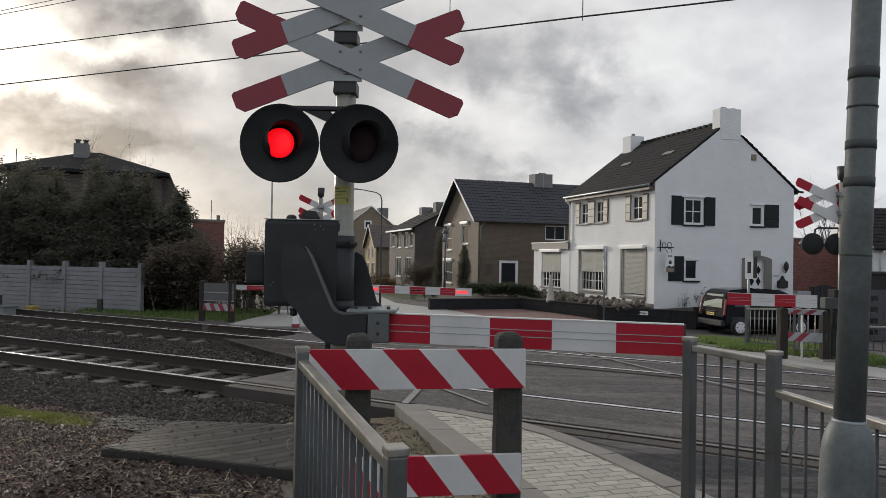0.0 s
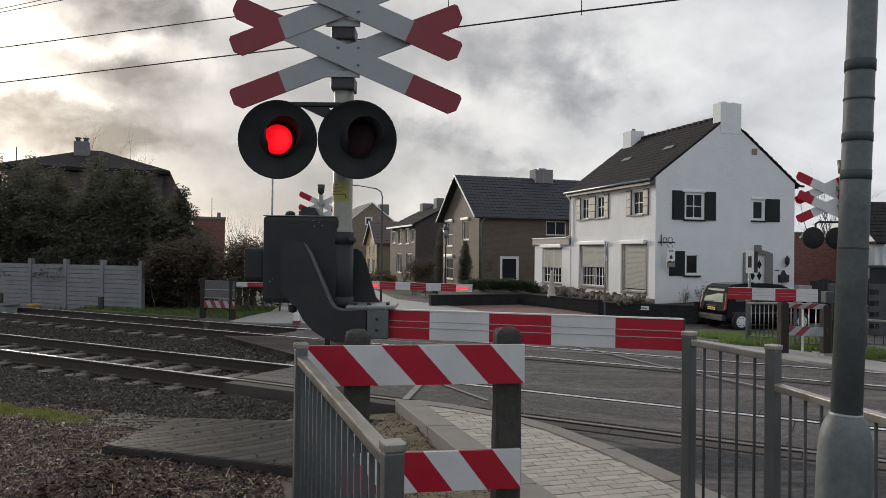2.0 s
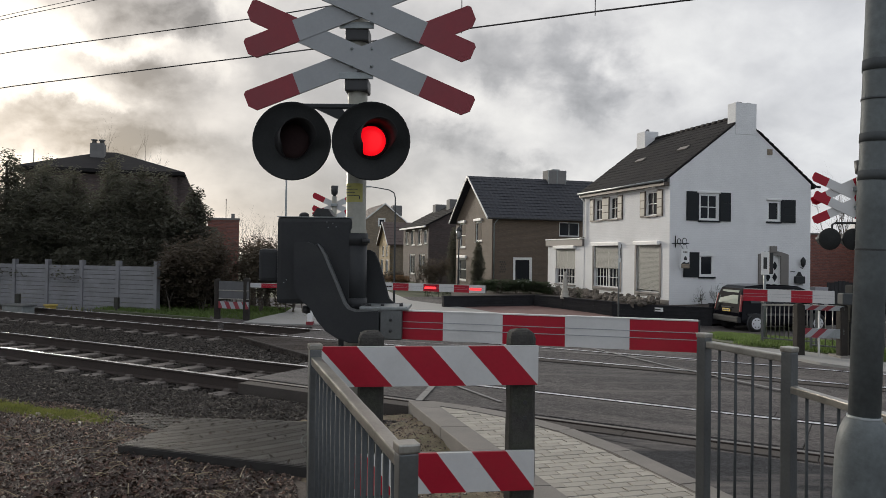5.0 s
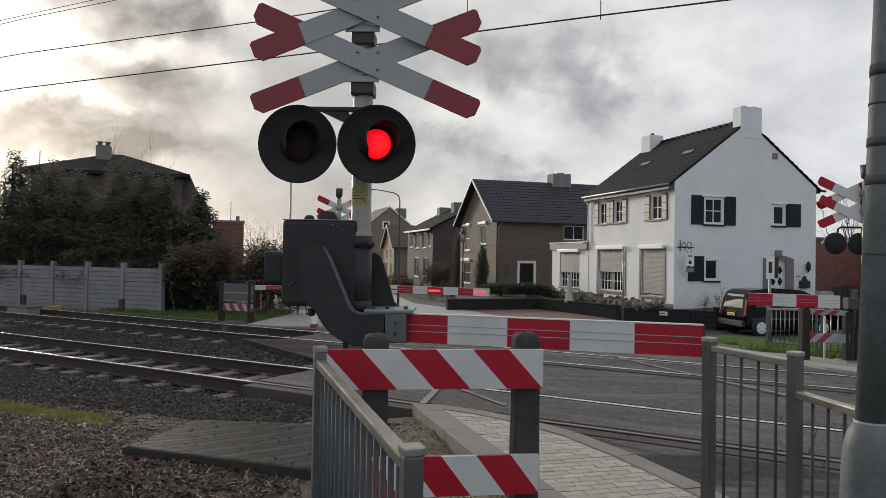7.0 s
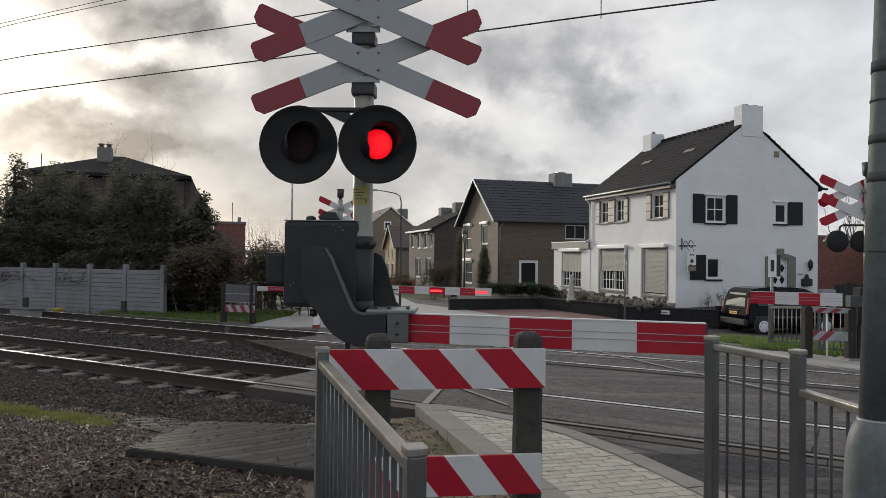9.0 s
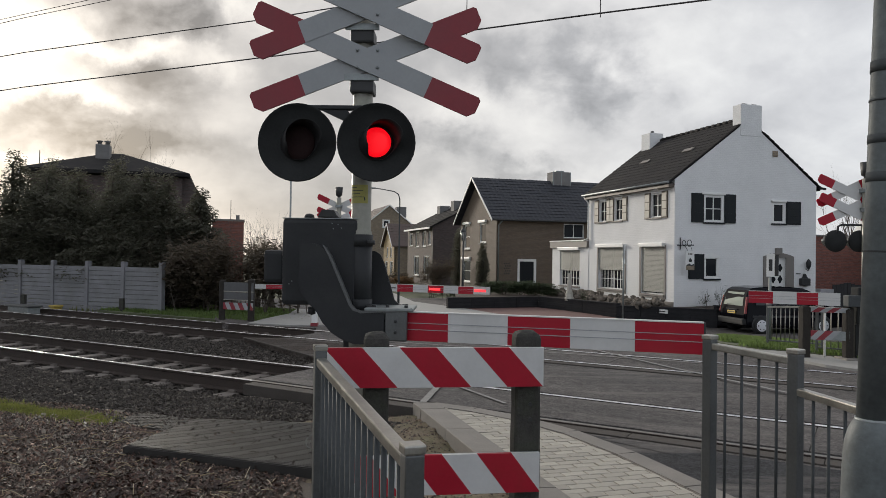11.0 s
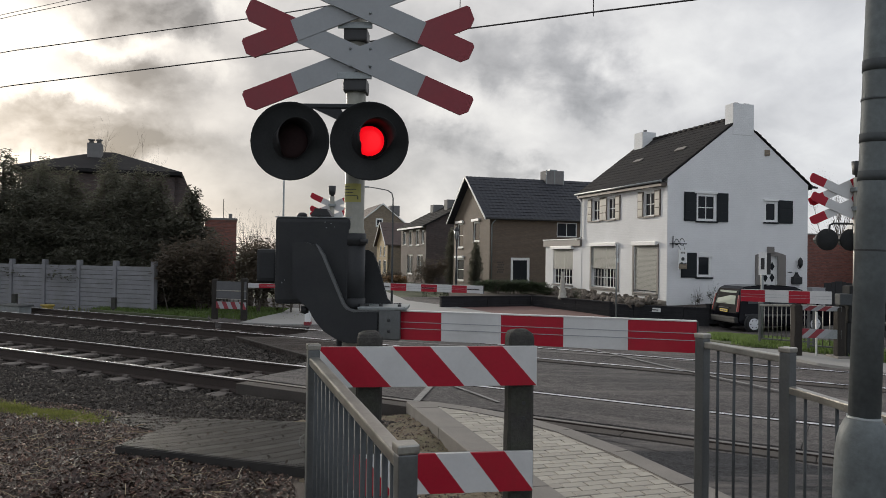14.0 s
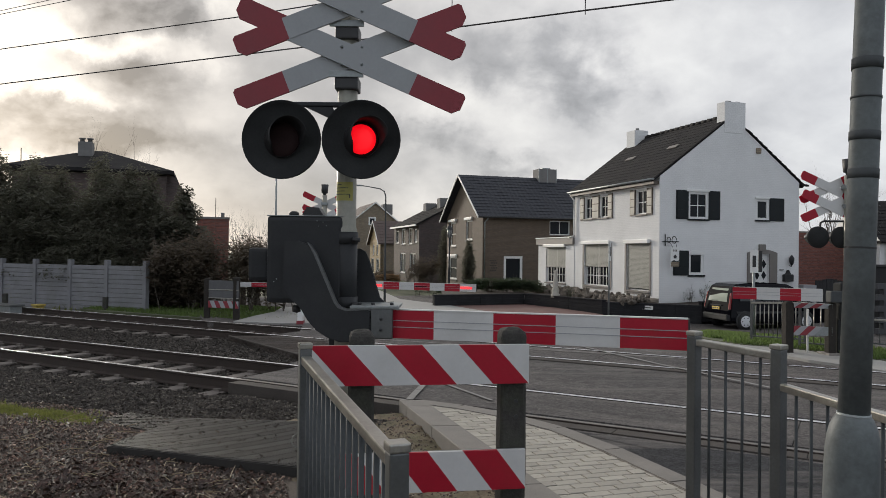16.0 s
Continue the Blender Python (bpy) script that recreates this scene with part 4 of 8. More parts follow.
def make_kerb():
    k = thing("kerb", pose(0, 0, 0, 0, 0, 17.7), "weathered concrete kerb stones along the brick footpath", "kerb", kind="structure")
    v = -3.8
    while v < 8.3:
        e = min(v + 0.98, 8.55)
        bm = prism(((2.16, -0.2), (2.16, 0.045), (2.168, 0.052), (2.46, 0.036), (2.46, -0.2)), v + 0.004, e + 0.014, bev=0.003)
        part("kerb_stone", bm, M_KERB, k)
        v += 1.0
    # flush edging stones round the road side
    line = [(3.72, -4.0), (3.72, -1.0), (3.72, 1.0), (3.72, 3.0), (3.70, 4.0), (3.68, 5.0), (3.64, 6.0), (3.50, 6.9), (3.24, 7.6), (2.86, 8.2), (2.46, 8.62)]
    for (a, b), (c, d) in zip(line, line[1:]):
        t = Vector((c - a, d - b, 0)).normalized()
        q = Vector((-t.y, t.x, 0)) * 0.22
        o = t * 0.006
        bm = slab([(a + o.x, b + o.y), (c - o.x, d - o.y), (c - o.x + q.x, d - o.y + q.y), (a + o.x + q.x, b + o.y + q.y)], -0.2, 0.03, bev=0.008)
        part("kerb_stone", bm, M_KERB, k, "flush pale edging stone")


make_kerb()
PAVE_EDGE = [(2.47, -4.0), (3.50, -4.0), (3.48, 4.0), (3.45, 5.0), (3.41, 5.95), (3.29, 6.8), (3.06, 7.45), (2.72, 8.0), (2.47, 8.3)]
solo("pavement_bed", slab([street_xy(*p) for p in PAVE_EDGE], -0.2, 0.012), M_JOINT, "sandy joints under the brick footpath", "footpath", kind="structure")


def make_island():
    pts = [street_xy(w, v) for w, v in ((0.72, 3.3), (2.17, 3.3), (2.17, 8.5), (1.4, 8.75), (0.55, 8.3))]
    xs, ys = np.arange(-3, 2.4, 0.07), np.arange(2.5, 9.2, 0.07)
    vs, fs = [], []
    for y in ys:
        for x in xs:
            w = x * math.cos(SA) + y * math.sin(SA)
            h = -0.085 + 0.06 * noise.noise((x * 1.5, y * 1.5, 7)) + 0.035 * noise.noise((x * 6, y * 6, 8)) - 0.06 * max(0, 1 - w)
            vs.append((x, y, h))
    k = len(xs)
    for j in range(len(ys) - 1):
        for i in range(k - 1):
            if inside(xs[i] + 0.03, ys[j] + 0.03, pts):
                fs.append((j * k + i, j * k + i + 1, (j + 1) * k + i + 1, (j + 1) * k + i))
    raw("soil_island", vs, fs, M_SAND, "rough sandy soil round the foot of the barrier machine", "soil", smooth=True)

    def near(rng):
        x, y = rng.uniform(-2, 2.2), rng.uniform(3.2, 8.8)
        if not inside(x, y, pts):
            return None
        return (x, y, -0.082 + 0.06 * noise.noise((x * 1.5, y * 1.5, 7)) + 0.035 * noise.noise((x * 6, y * 6, 8)) - 0.06 * max(0, 1 - x * math.cos(SA) - y * math.sin(SA)))

    stones("gravel", 14000, near, (0.004, 0.016), M_PEBBLE, "loose stones on the sandy soil", "gravel", seed=15)


make_island()


def stripe(pts, width, label):
    bm = bmesh.new()
    for (a, b), (c, d) in zip(pts, pts[1:]):
        t = Vector((c - a, d - b, 0)).normalized()
        q = Vector((-t.y, t.x, 0)) * width / 2
        n = max(2, int(Vector((c - a, d - b, 0)).length / 0.5))
        for i in range(n):
            p0 = Vector((a, b, 0)).lerp(Vector((c, d, 0)), i / n)
            p1 = Vector((a, b, 0)).lerp(Vector((c, d, 0)), (i + 0.985) / n)
            vs = [bm.verts.new((p.x, p.y, drop(p.x, p.y) + 0.006)) for p in (p0 - q, p1 - q, p1 + q, p0 + q)]
            bm.faces.new(vs)
    solo("road_marking", bm, M_LINE, label, "road marking", "road markings", "structure")


stripe([(2.69, 14.66), (3.6, 12.3), (5.2, 8.68)], 0.07, "worn white lane line across the crossing")
stripe([(-1.7, 15.55), (1.2, 14.35), (4.25, 13.05)], 0.05, "thin pale joint line across the asphalt")
stripe([(-0.44, 9.09), (-0.26, 10.43)], 0.09, "short worn white dash near the rail")
stripe([(-0.10, 10.43), (0.58, 9.10)], 0.05, "thin worn white line near the rail")

# ---- crossing signal with lamps ----


def cross_board(parent, cx, cy, cz, angle, length=1.83, width=0.165, thick=0.02, mats=None, pale=0.565):
    """One board of a crossing sign: pale middle, red ends with clipped corners."""
    white, red = mats
    h, w, c = length / 2, width / 2, width * 0.30
    m = pose(cx, cy, cz, 0, -angle, 0)
    r = h * pale
    part("cross_board", prism(((-r, -w), (r, -w), (r, w), (-r, w)), -thick / 2, thick / 2), white, parent, "dull white crossing sign board", m=m)
    for k in (-1, 1):
        pts = [(k * r, -w), (k * (h - c), -w), (k * h, -w + c), (k * h, w - c * 0.4), (k * (h - c * 0.4), w), (k * r, w)]
        part("cross_end", prism(pts if k > 0 else pts[::-1], -thick / 2, thick / 2), red, parent, "dull red end of the crossing sign", m=m)


SIG = (-0.761, 5.60, -0.12)


def arc_strip(z0, z1, a0, a1, r, seg=12):
    """A thin strip bent round an upright mast."""
    bm = bmesh.new()
    ring = [[], []]
    for i in range(seg + 1):
        a = radians(a0 + (a1 - a0) * i / seg)
        for k, z in enumerate((z0, z1)):
            ring[k].append(bm.verts.new((r * math.cos(a), r * math.sin(a), z)))
    for i in range(seg):
        bm.faces.new((ring[0][i], ring[0][i + 1], ring[1][i + 1], ring[1][i])).smooth = True
    return bm


def lamp_head(sig, x, y, z, r=0.288):
    """A black round shield with a slanting visor; returns the glowing insert."""
    head = part("lamp_shield", lathe(((0.0, 0.035), (r * 0.5, 0.035), (r - 0.02, 0.02), (r - 0.004, -0.004), (r, 0.0), (r, 0.03), (r - 0.03, 0.05), (0.13, 0.055), (0.13, 0.16), (0.05, 0.18), (0.0, 0.18)), 40, "y"), M_DISC, sig, "matt black round lamp shield", m=pose(x, y, z))
    # the visor points to the right and is cut away underneath
    bm = bmesh.new()
    seg, rings = 40, []
    for off, rad in ((0.0, 0.128), (0.5, 0.129), (1.0, 0.130), (1.0, 0.133), (0.5, 0.132), (0.0, 0.131)):
        ring = []
        for i in range(seg):
            a = 2 * math.pi * i / seg
            low = min(1.0, max(0.0, (math.cos(a - radians(285)) - 0.25) / 0.5))
            f = off * (1 - 0.85 * low)
            ring.append(bm.verts.new((0.076 * f + rad * math.cos(a), 0.03 - 0.15 * f, 0.022 * f + rad * math.sin(a))))
        rings.append(ring)
    for a, b in zip(rings, rings[1:]):
        for k in range(seg):
            bm.faces.new((a[k], a[(k + 1) % seg], b[(k + 1) % seg], b[k])).smooth = True
    part("visor", bm, M_VISOR, head, "slanting black visor tube")
    part("dark_lens", lathe(((0.0, 0.012), (0.08, 0.014), (0.128, 0.022), (0.128, 0.034), (0.0, 0.034)), 32, "y"), M_LENS_OFF, head, "dark red glass lens")
    return part("lamp_insert", lathe(((0.0, -0.006), (0.07, -0.004), (0.109, 0.004), (0.109, 0.010), (0.0, 0.010)), 32, "y"), M_LENS_ON, sig, "glowing red signal light", m=pose(x, y, z))


def make_signal():
    sig = thing("crossing_signal", pose(*SIG), "grey mast with double crossing sign and two red lamps", "railway signal", "signals at the crossing")
    part("mast", lathe(((0.082, 0.0), (0.082, 2.1), (0.075, 2.12), (0.075, 4.3), (0.0, 4.32)), 24), M_POLE, sig, "weathered grey steel mast")
    part("foot", lathe(((0.2, -0.1), (0.2, 0.05), (0.12, 0.09), (0.09, 0.3)), 20), M_GALV_DULL, sig)
    st = part("sticker", arc_strip(2.315, 2.455, -165, -45, 0.0775), M_YELLOW, sig, "faded yellow warning sticker with dark lines")
    for i, (a0, a1) in enumerate(((-160, -110), (-160, -75), (-160, -90), (-160, -65))):
        part("print_bar", arc_strip(2.432 - 0.024 * i, 2.437 - 0.024 * i, a0, a1, 0.0785), M_DARKBAR, st)
    part("print_bar", arc_strip(2.335, 2.36, -68, -62, 0.0785), M_DARKBAR, st)
    for zc, yb in ((3.389, -0.10), (3.777, -0.13)):
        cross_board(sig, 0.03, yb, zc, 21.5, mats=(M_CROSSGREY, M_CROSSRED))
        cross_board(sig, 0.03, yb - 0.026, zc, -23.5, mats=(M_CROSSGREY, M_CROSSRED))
        for bx in (-0.03, 0.12):
            for bz in (-0.065, 0.065):
                part("bolt", lathe(((0.011, 0.0), (0.011, -0.008), (0.0, -0.013)), 10, "y"), M_GALV_DULL, sig, m=pose(bx, yb - 0.038, zc + bz))
    for zc in (3.20, 3.58):
        part("clamp", box(-0.088, 0.088, -0.10, 0.09, zc - 0.05, zc + 0.05, 0.012), M_BLACKPLASTIC, sig, "dark clamp round the mast")
        part("clamp_plate", box(-0.13, 0.13, -0.115, -0.10, zc + 0.035, zc + 0.085, 0.004), M_GALV_DULL, sig)
    # lamp arm
    part("lamp_arm", box(-0.47, 0.16, -0.13, -0.07, 3.012, 3.045, 0.008), M_BLACK, sig)
    part("lamp_bracket", prism(((-0.30, 3.01), (-0.10, 3.01), (-0.02, 2.90), (-0.06, 2.90)), -0.12, -0.08), M_BLACK, sig)
    a = lamp_head(sig, -0.449, -0.25, 2.744)
    b = lamp_head(sig, 0.134, -0.25, 2.750)
    return sig, a, b


signal, LAMP_A, LAMP_B = make_signal()


def make_machine():
    """Barrier machine beside the mast, drawn in x and z at its front face."""
    mc = thing("barrier_machine", pose(-0.8, 5.5, -0.12), "black barrier machine with curved boom arm beside the mast", "barrier machine")
    zz = 0.12
    part("pedestal", box(-0.09, 0.16, 0.10, 0.46, -0.1, 1.42, 0.02), M_BLACK, mc)
    part("housing", box(-0.55, 0.03, 0.02, 0.50, 1.42 + zz, 2.075 + zz, 0.035), M_BLACK, mc, "matt black machine housing")
    part("lid", box(-0.548, 0.028, 0.022, 0.498, 2.073 + zz, 2.080 + zz, 0.002), M_GALV_DULL, mc, "flat lid with pale worn edge")
    part("lid_hinge", prism(((-0.30, 2.09 + zz), (-0.14, 2.09 + zz), (-0.175, 2.145 + zz), (-0.265, 2.15 + zz)), 0.10, 0.28, bev=0.006), M_BLACKPLASTIC, mc)
    part("vent_cap", lathe(((0.04, 0), (0.038, 0.02), (0.02, 0.032), (0.0, 0.034)), 16), M_BLACKPLASTIC, mc, m=pose(-0.37, 0.15, 2.085 + zz))
    part("side_box", box(-0.715, -0.55, 0.12, 0.40, 1.58 + zz, 1.835 + zz, 0.03), M_BLACK, mc, "small black side box")
    part("foot_bolt", lathe(((0.03, 0), (0.03, -0.05), (0.0, -0.06)), 12), M_BLACKPLASTIC, mc, m=pose(-0.33, 0.1, 1.40 + zz))
    # front cheek of the arm, a curved plate that sweeps down to the boom
    def q(x, y):
        return ((x - 784) / 1300 * 5.42 + 0.8 - 0.0, 1.8 + (455 - y) / 1300 * 5.42 + 0.12)
    cheek = [q(*p) for p in ((498, 436), (522, 434), (540, 440), (552, 456), (590, 543), (597, 551), (608, 555), (655, 555), (655, 612), (598, 612), (576, 604), (557, 592), (541, 574), (528, 552), (512, 538), (498, 520))]
    part("arm_cheek", prism(cheek, -0.10, -0.055, bev=0.006), M_BLACK, mc, "curved black arm plate")
    # pale grey strip paints the highlight on the plate's curved edge
    lip = [q(*p) for p in ((540, 437), (546, 441), (556, 456), (593, 542), (600, 550), (611, 553), (660, 551), (700, 547), (700, 552), (609, 557), (595, 552), (588, 543), (551, 457))]
    part("arm_lip", prism(lip, -0.108, -0.05, bev=0.002), M_GALV, mc, "pale flange, highlight on the arm's edge")
    back = [q(*p) for p in ((622, 446), (632, 452), (640, 470), (660, 538), (670, 547), (686, 546), (686, 556), (610, 556), (610, 446))]
    part("arm_cheek", prism(back, 0.30, 0.34, bev=0.006), M_BLACK, mc, "black rear arm plate")
    part("boom_bracket", box(0.235, 0.415, -0.10, 0.06, 1.29, 1.515, 0.012), M_GALV, mc, "grey steel boom bracket")
    part("bracket_top", box(0.10, 0.46, -0.11, 0.32, 1.512, 1.535, 0.006), M_GALV_DULL, mc, "pale worn top plate")
    for bx in (0.16, 0.26, 0.40):
        part("bolt", lathe(((0.014, 0), (0.014, 0.016), (0.0, 0.018)), 8), M_BLACKPLASTIC, mc, m=pose(bx, 0.0, 1.535))
    for bz in (1.36, 1.44):
        part("bolt", lathe(((0.012, 0), (0.012, -0.012), (0.0, -0.014)), 8, "y"), M_BLACKPLASTIC, mc, m=pose(0.33, -0.10, bz))
    # clamps on the mast
    for px, pz in ((-0.16, 2.0), (-0.125, 2.03), (-0.10, 2.005), (-0.17, 2.04), (-0.47, 1.60), (-0.49, 1.58)):
        part("rivet", lathe(((0.005, 0.0), (0.004, -0.004), (0.0, -0.005)), 6, "y"), M_GALV_DULL, mc, m=pose(px, 0.02, pz + zz))
    for z0 in (1.50, 1.99):
        part("mast_clamp", lathe(((0.092, z0), (0.092, z0 + 0.09)), 20), M_BLACK, mc, m=pose(0.04, 0.10, 0))
        part("clamp_bolt", tube(((0.10, 0.02, z0 + 0.03), (0.155, 0.02, z0 + 0.03)), 0.018, 8), M_BLACKPLASTIC, mc)
    part("mast_sleeve", lathe(((0.086, 1.42), (0.086, 2.06)), 20), M_BLACK, mc, m=pose(0.04, 0.10, 0))
    return mc


make_machine()


def make_boom(root, tip, cuts, height, label, first_red=True, lights=(), depth=0.055):
    """A striped barrier boom from root to tip; cuts: stripe ends in metres from the root."""
    root, tip = Vector(root), Vector(tip)
    d = tip - root
    yaw, dip = math.degrees(math.atan2(d.y, d.x)), -math.degrees(math.atan2(d.z, d.xy.length))
    L = d.length
    b = thing("barrier_boom", pose(*root, 0, dip, yaw), label, "barrier boom", "barrier booms")
    edges = [0.0, *cuts, L]
    red = first_red
    for a, e in zip(edges, edges[1:]):
        part("stripe", box(a, e, -depth / 2, depth / 2, -height / 2, height / 2, 0.0), M_RED if red else M_WHITE, b, "red boom section" if red else "white boom section")
        red = not red
    # grey strips paint the thin highlights along the boom's grooves
    for sgn in (-1, 1):
        for z in (-0.10, 0.13):
            part("groove_highlight", box(0.0, L, sgn * depth / 2 - 0.003, sgn * depth / 2 + 0.003, z * height - 0.0025, z * height + 0.0025), M_CROSSGREY, b)
    # white strip paints the sun's glow along the top of the boom
    part("top_edge", box(0.0, L, -depth / 2 - 0.004, depth / 2 + 0.004, height / 2, height / 2 + 0.008), M_WHITE, b)
    part("end_cap", box(L, L + 0.012, -depth / 2 - 0.003, depth / 2 + 0.003, -height / 2 - 0.003, height / 2 + 0.003, 0.003), M_BLACKPLASTIC, b)
    made = []
    for x in lights:
        part("light_lens", box(x - 0.17, x + 0.17, -depth / 2 - 0.006, depth / 2 + 0.006, -0.012, 0.012, 0.004), M_LENS_OFF, b, "dark red boom light")
        made.append((x, part("boom_light_insert", box(-0.16, 0.16, -depth / 2 - 0.011, -depth / 2 - 0.007, -0.030, 0.030), M_LED, b, "glowing red boom light", m=pose(x, 0, 0))))
    return b, made


make_boom((-0.40, 5.49, 1.278), (1.63, 4.95, 1.277), (0.335, 0.778, 1.221, 1.658), 0.208, "red and white striped boom lowered over the footpath")
FAR_BOOM, FAR_LIGHTS = make_boom((-3.1, 20.83, 0.93), (0.805, 20.0, 0.891), (0.97, 1.37, 1.826, 2.25, 2.70, 3.115, 3.54), 0.20, "red and white striped boom with small red lights across the street", True, (1.17, 2.45, 3.72))
make_boom((-3.9, 21.0, 0.86), (-6.5, 21.1, 0.88), (0.30, 0.75, 1.70, 2.20), 0.12, "red and white striped boom closing the far footpath")
make_boom((6.95, 13.62, 1.117), (5.595, 14.4, 1.112), (0.36, 0.72, 1.13), 0.225, "red and white striped boom lowered behind the tracks", False)

# ---- far signals ----


def far_signal(base, flip, cross_z, lamps, label, turn=0.0, size=1.0, cx=0.0, top=3.40):
    sig = thing("crossing_signal", pose(*base, 0, 0, turn), label, "railway signal", "signals at the crossing")
    part("mast", lathe(((0.07, 0.0), (0.07, top), (0.0, top + 0.01)), 16), M_POLE, sig)
    part("mast_cap", lathe(((0.04, top), (0.05, top + 0.04), (0.09, top + 0.06), (0.11, top + 0.30), (0.0, top + 0.31)), 12), M_BLACKPLASTIC, sig, "black bell on the mast")
    for k, zc in enumerate(cross_z):
        cross_board(sig, cx, 0.10 - 0.06 * k, zc, -25, 1.75 * size, 0.165, mats=(M_WHITE, M_RED), pale=0.48)
        cross_board(sig, cx, 0.13 - 0.06 * k, zc, 25, 1.75 * size, 0.165, mats=(M_WHITE, M_RED), pale=0.48)
        part("clamp", box(-0.09, 0.09, -0.09, 0.10, zc - 0.04, zc + 0.04, 0.01), M_GALV_DULL, sig)
    for x, z in lamps:
        h = part("lamp_shield", lathe(((0.0, -0.06), (0.12, -0.05), (0.19, 0.0), (0.205, 0.02), (0.205, 0.04), (0.0, 0.05)), 28, "y"), M_DISC, sig, "black round lamp shield seen from behind", m=pose(x, 0.12, z))
        part("visor", tube(((-0.0, 0.05, 0), (0, 0.3, 0)), 0.12, 16), M_BLACK, h)
        part("lens_rim", tube(((-0.10, 0.08, 0.0), (-0.19, 0.16, 0.0)), 0.035, 10), M_GALV, h)
        part("lamp_arm", tube(((x, 0.1, z + 0.05), (x + 0.02, 0.1, z + 0.27), (x + 0.08, 0.1, z + 0.30), (0.0 if x < -0.1 else 0.1, 0.1, z + 0.30)), 0.02, 8), M_BLACK, sig)
    part("machine_housing", box(-0.16, 0.42, -0.05, 0.22, 0.72, 1.40, 0.03), M_DISC, sig, "black barrier machine housing")
    part("concrete_foot", box(-0.42, 0.30, -0.16, 0.30, -0.1, 0.10, 0.02), M_KERB, sig, "weathered concrete foot")
    part("pedestal", box(-0.17, 0.17, 0.0, 0.2, 0.0, 0.72, 0.02), M_DISC, sig)
    part("boom_arm", box(-0.36, 0.0, -0.10, 0.10, 1.04, 1.25, 0.02), M_BARS, sig)
    return sig


far_signal((7.45, 13.7, -0.05), False, (3.18, 2.826), ((-0.48, 2.25), (-0.04, 2.25)), "far mast with red and white double crossing sign", 0, 0.66, -0.30)
far_signal((-3.52, 21.0, -0.12), False, (3.33, 2.96), ((-0.3, 2.3), (0.3, 2.3)), "far mast with crossing sign and bell behind the tracks", 0, 0.8, top=3.58)

# ---- striped plank barriers ----


def plank(parent, x0, x1, y0, y1, zt, zb, start, pitch, mats, slant=0.22, thick=0.025):
    """A board with slanting stripes; each stripe is a piece of its own."""
    L = math.hypot(x1 - x0, y1 - y0)
    yaw = math.degrees(math.atan2(y1 - y0, x1 - x0))
    m = pose(x0, y0, 0, 0, 0, yaw)
    H = zt - zb
    k, a = 0, start
    while a < L + slant:
        e = a + pitch
        # clip the slanting piece to the board
        pts = [(a, zt), (e, zt), (e + slant, zb), (a + slant, zb)]
        for side, lim in ((1, 0.0), (-1, L)):
            out = []
            for (p, z), (q, y) in zip(pts, pts[1:] + pts[:1]):
                i, j = side * (p - lim) >= 0, side * (q - lim) >= 0
                if i:
                    out.append((p, z))
                if i != j:
                    t = (lim - p) / (q - p)
                    out.append((lim, z + (y - z) * t))
            pts = out
        if len(pts) >= 3:
            part("stripe", prism(pts, -thick / 2, thick / 2), mats[k % 2], parent, ("red" if mats[k % 2] is M_RED else "white") + " slanting stripe", m=m)
        a, k = e, k + 1
    part("board_back", box(0.0, L, thick / 2, thick / 2 + 0.012, zb, zt), M_GALV_DULL, parent, m=m)


def wood_post(parent, x, y, zt, w=0.15, z0=-0.25, mat=None):
    bm = bmesh.new()
    n = 9
    rings = []
    for i in range(n):
        z = z0 + (zt - 0.05 - z0) * i / (n - 1)
        j = 0.004
        rings.append([bm.verts.new((sx * w / 2 + random.uniform(-j, j), sy * w / 2 + random.uniform(-j, j), z)) for sx, sy in ((-0.8, -1), (0.8, -1), (1, -0.8), (1, 0.8), (0.8, 1), (-0.8, 1), (-1, 0.8), (-1, -0.8))])
    top = rings[-1]
    for f, dz in ((0.96, 0.018), (0.82, 0.036), (0.58, 0.048), (0.25, 0.053)):
        rings.append([bm.verts.new((v.co.x * f + random.uniform(-0.003, 0.003), v.co.y * f, zt - 0.05 + dz + random.uniform(-0.004, 0.004))) for v in top])
    for a, b in zip(rings, rings[1:]):
        for k in range(8):
            bm.faces.new((a[k], a[(k + 1) % 8], b[(k + 1) % 8], b[k]))
    bm.faces.new(rings[-1])
    return part("post", bm, mat or M_WOODPOST, parent, "weathered mossy timber post", m=pose(x, y, 0, 0, 0, 8))


def make_plank_barrier():
    t = thing("plank_barrier", pose(0, 0, 0), "two red and white striped boards on weathered timber posts", "plank barrier", "plank barriers")
    plank(t, -0.745, 0.487, 4.06, 4.26, 1.285, 1.062, -0.208, 0.209, (M_WHITE, M_RED), 0.20)
    plank(t, -0.72, 0.470, 4.06, 4.26, 0.682, 0.458, -0.158, 0.2, (M_WHITE, M_RED), 0.17)
    wood_post(t, -0.475, 4.22, 1.36)
    wood_post(t, 0.397, 4.37, 1.37)
    for z in (0.95, 0.86):
        part("bolt_hole", lathe(((0.012, -0.004), (0.012, 0.004), (0.0, 0.004)), 10, "y"), M_DARKBAR, t, m=pose(0.42, 4.288, z))


make_plank_barrier()


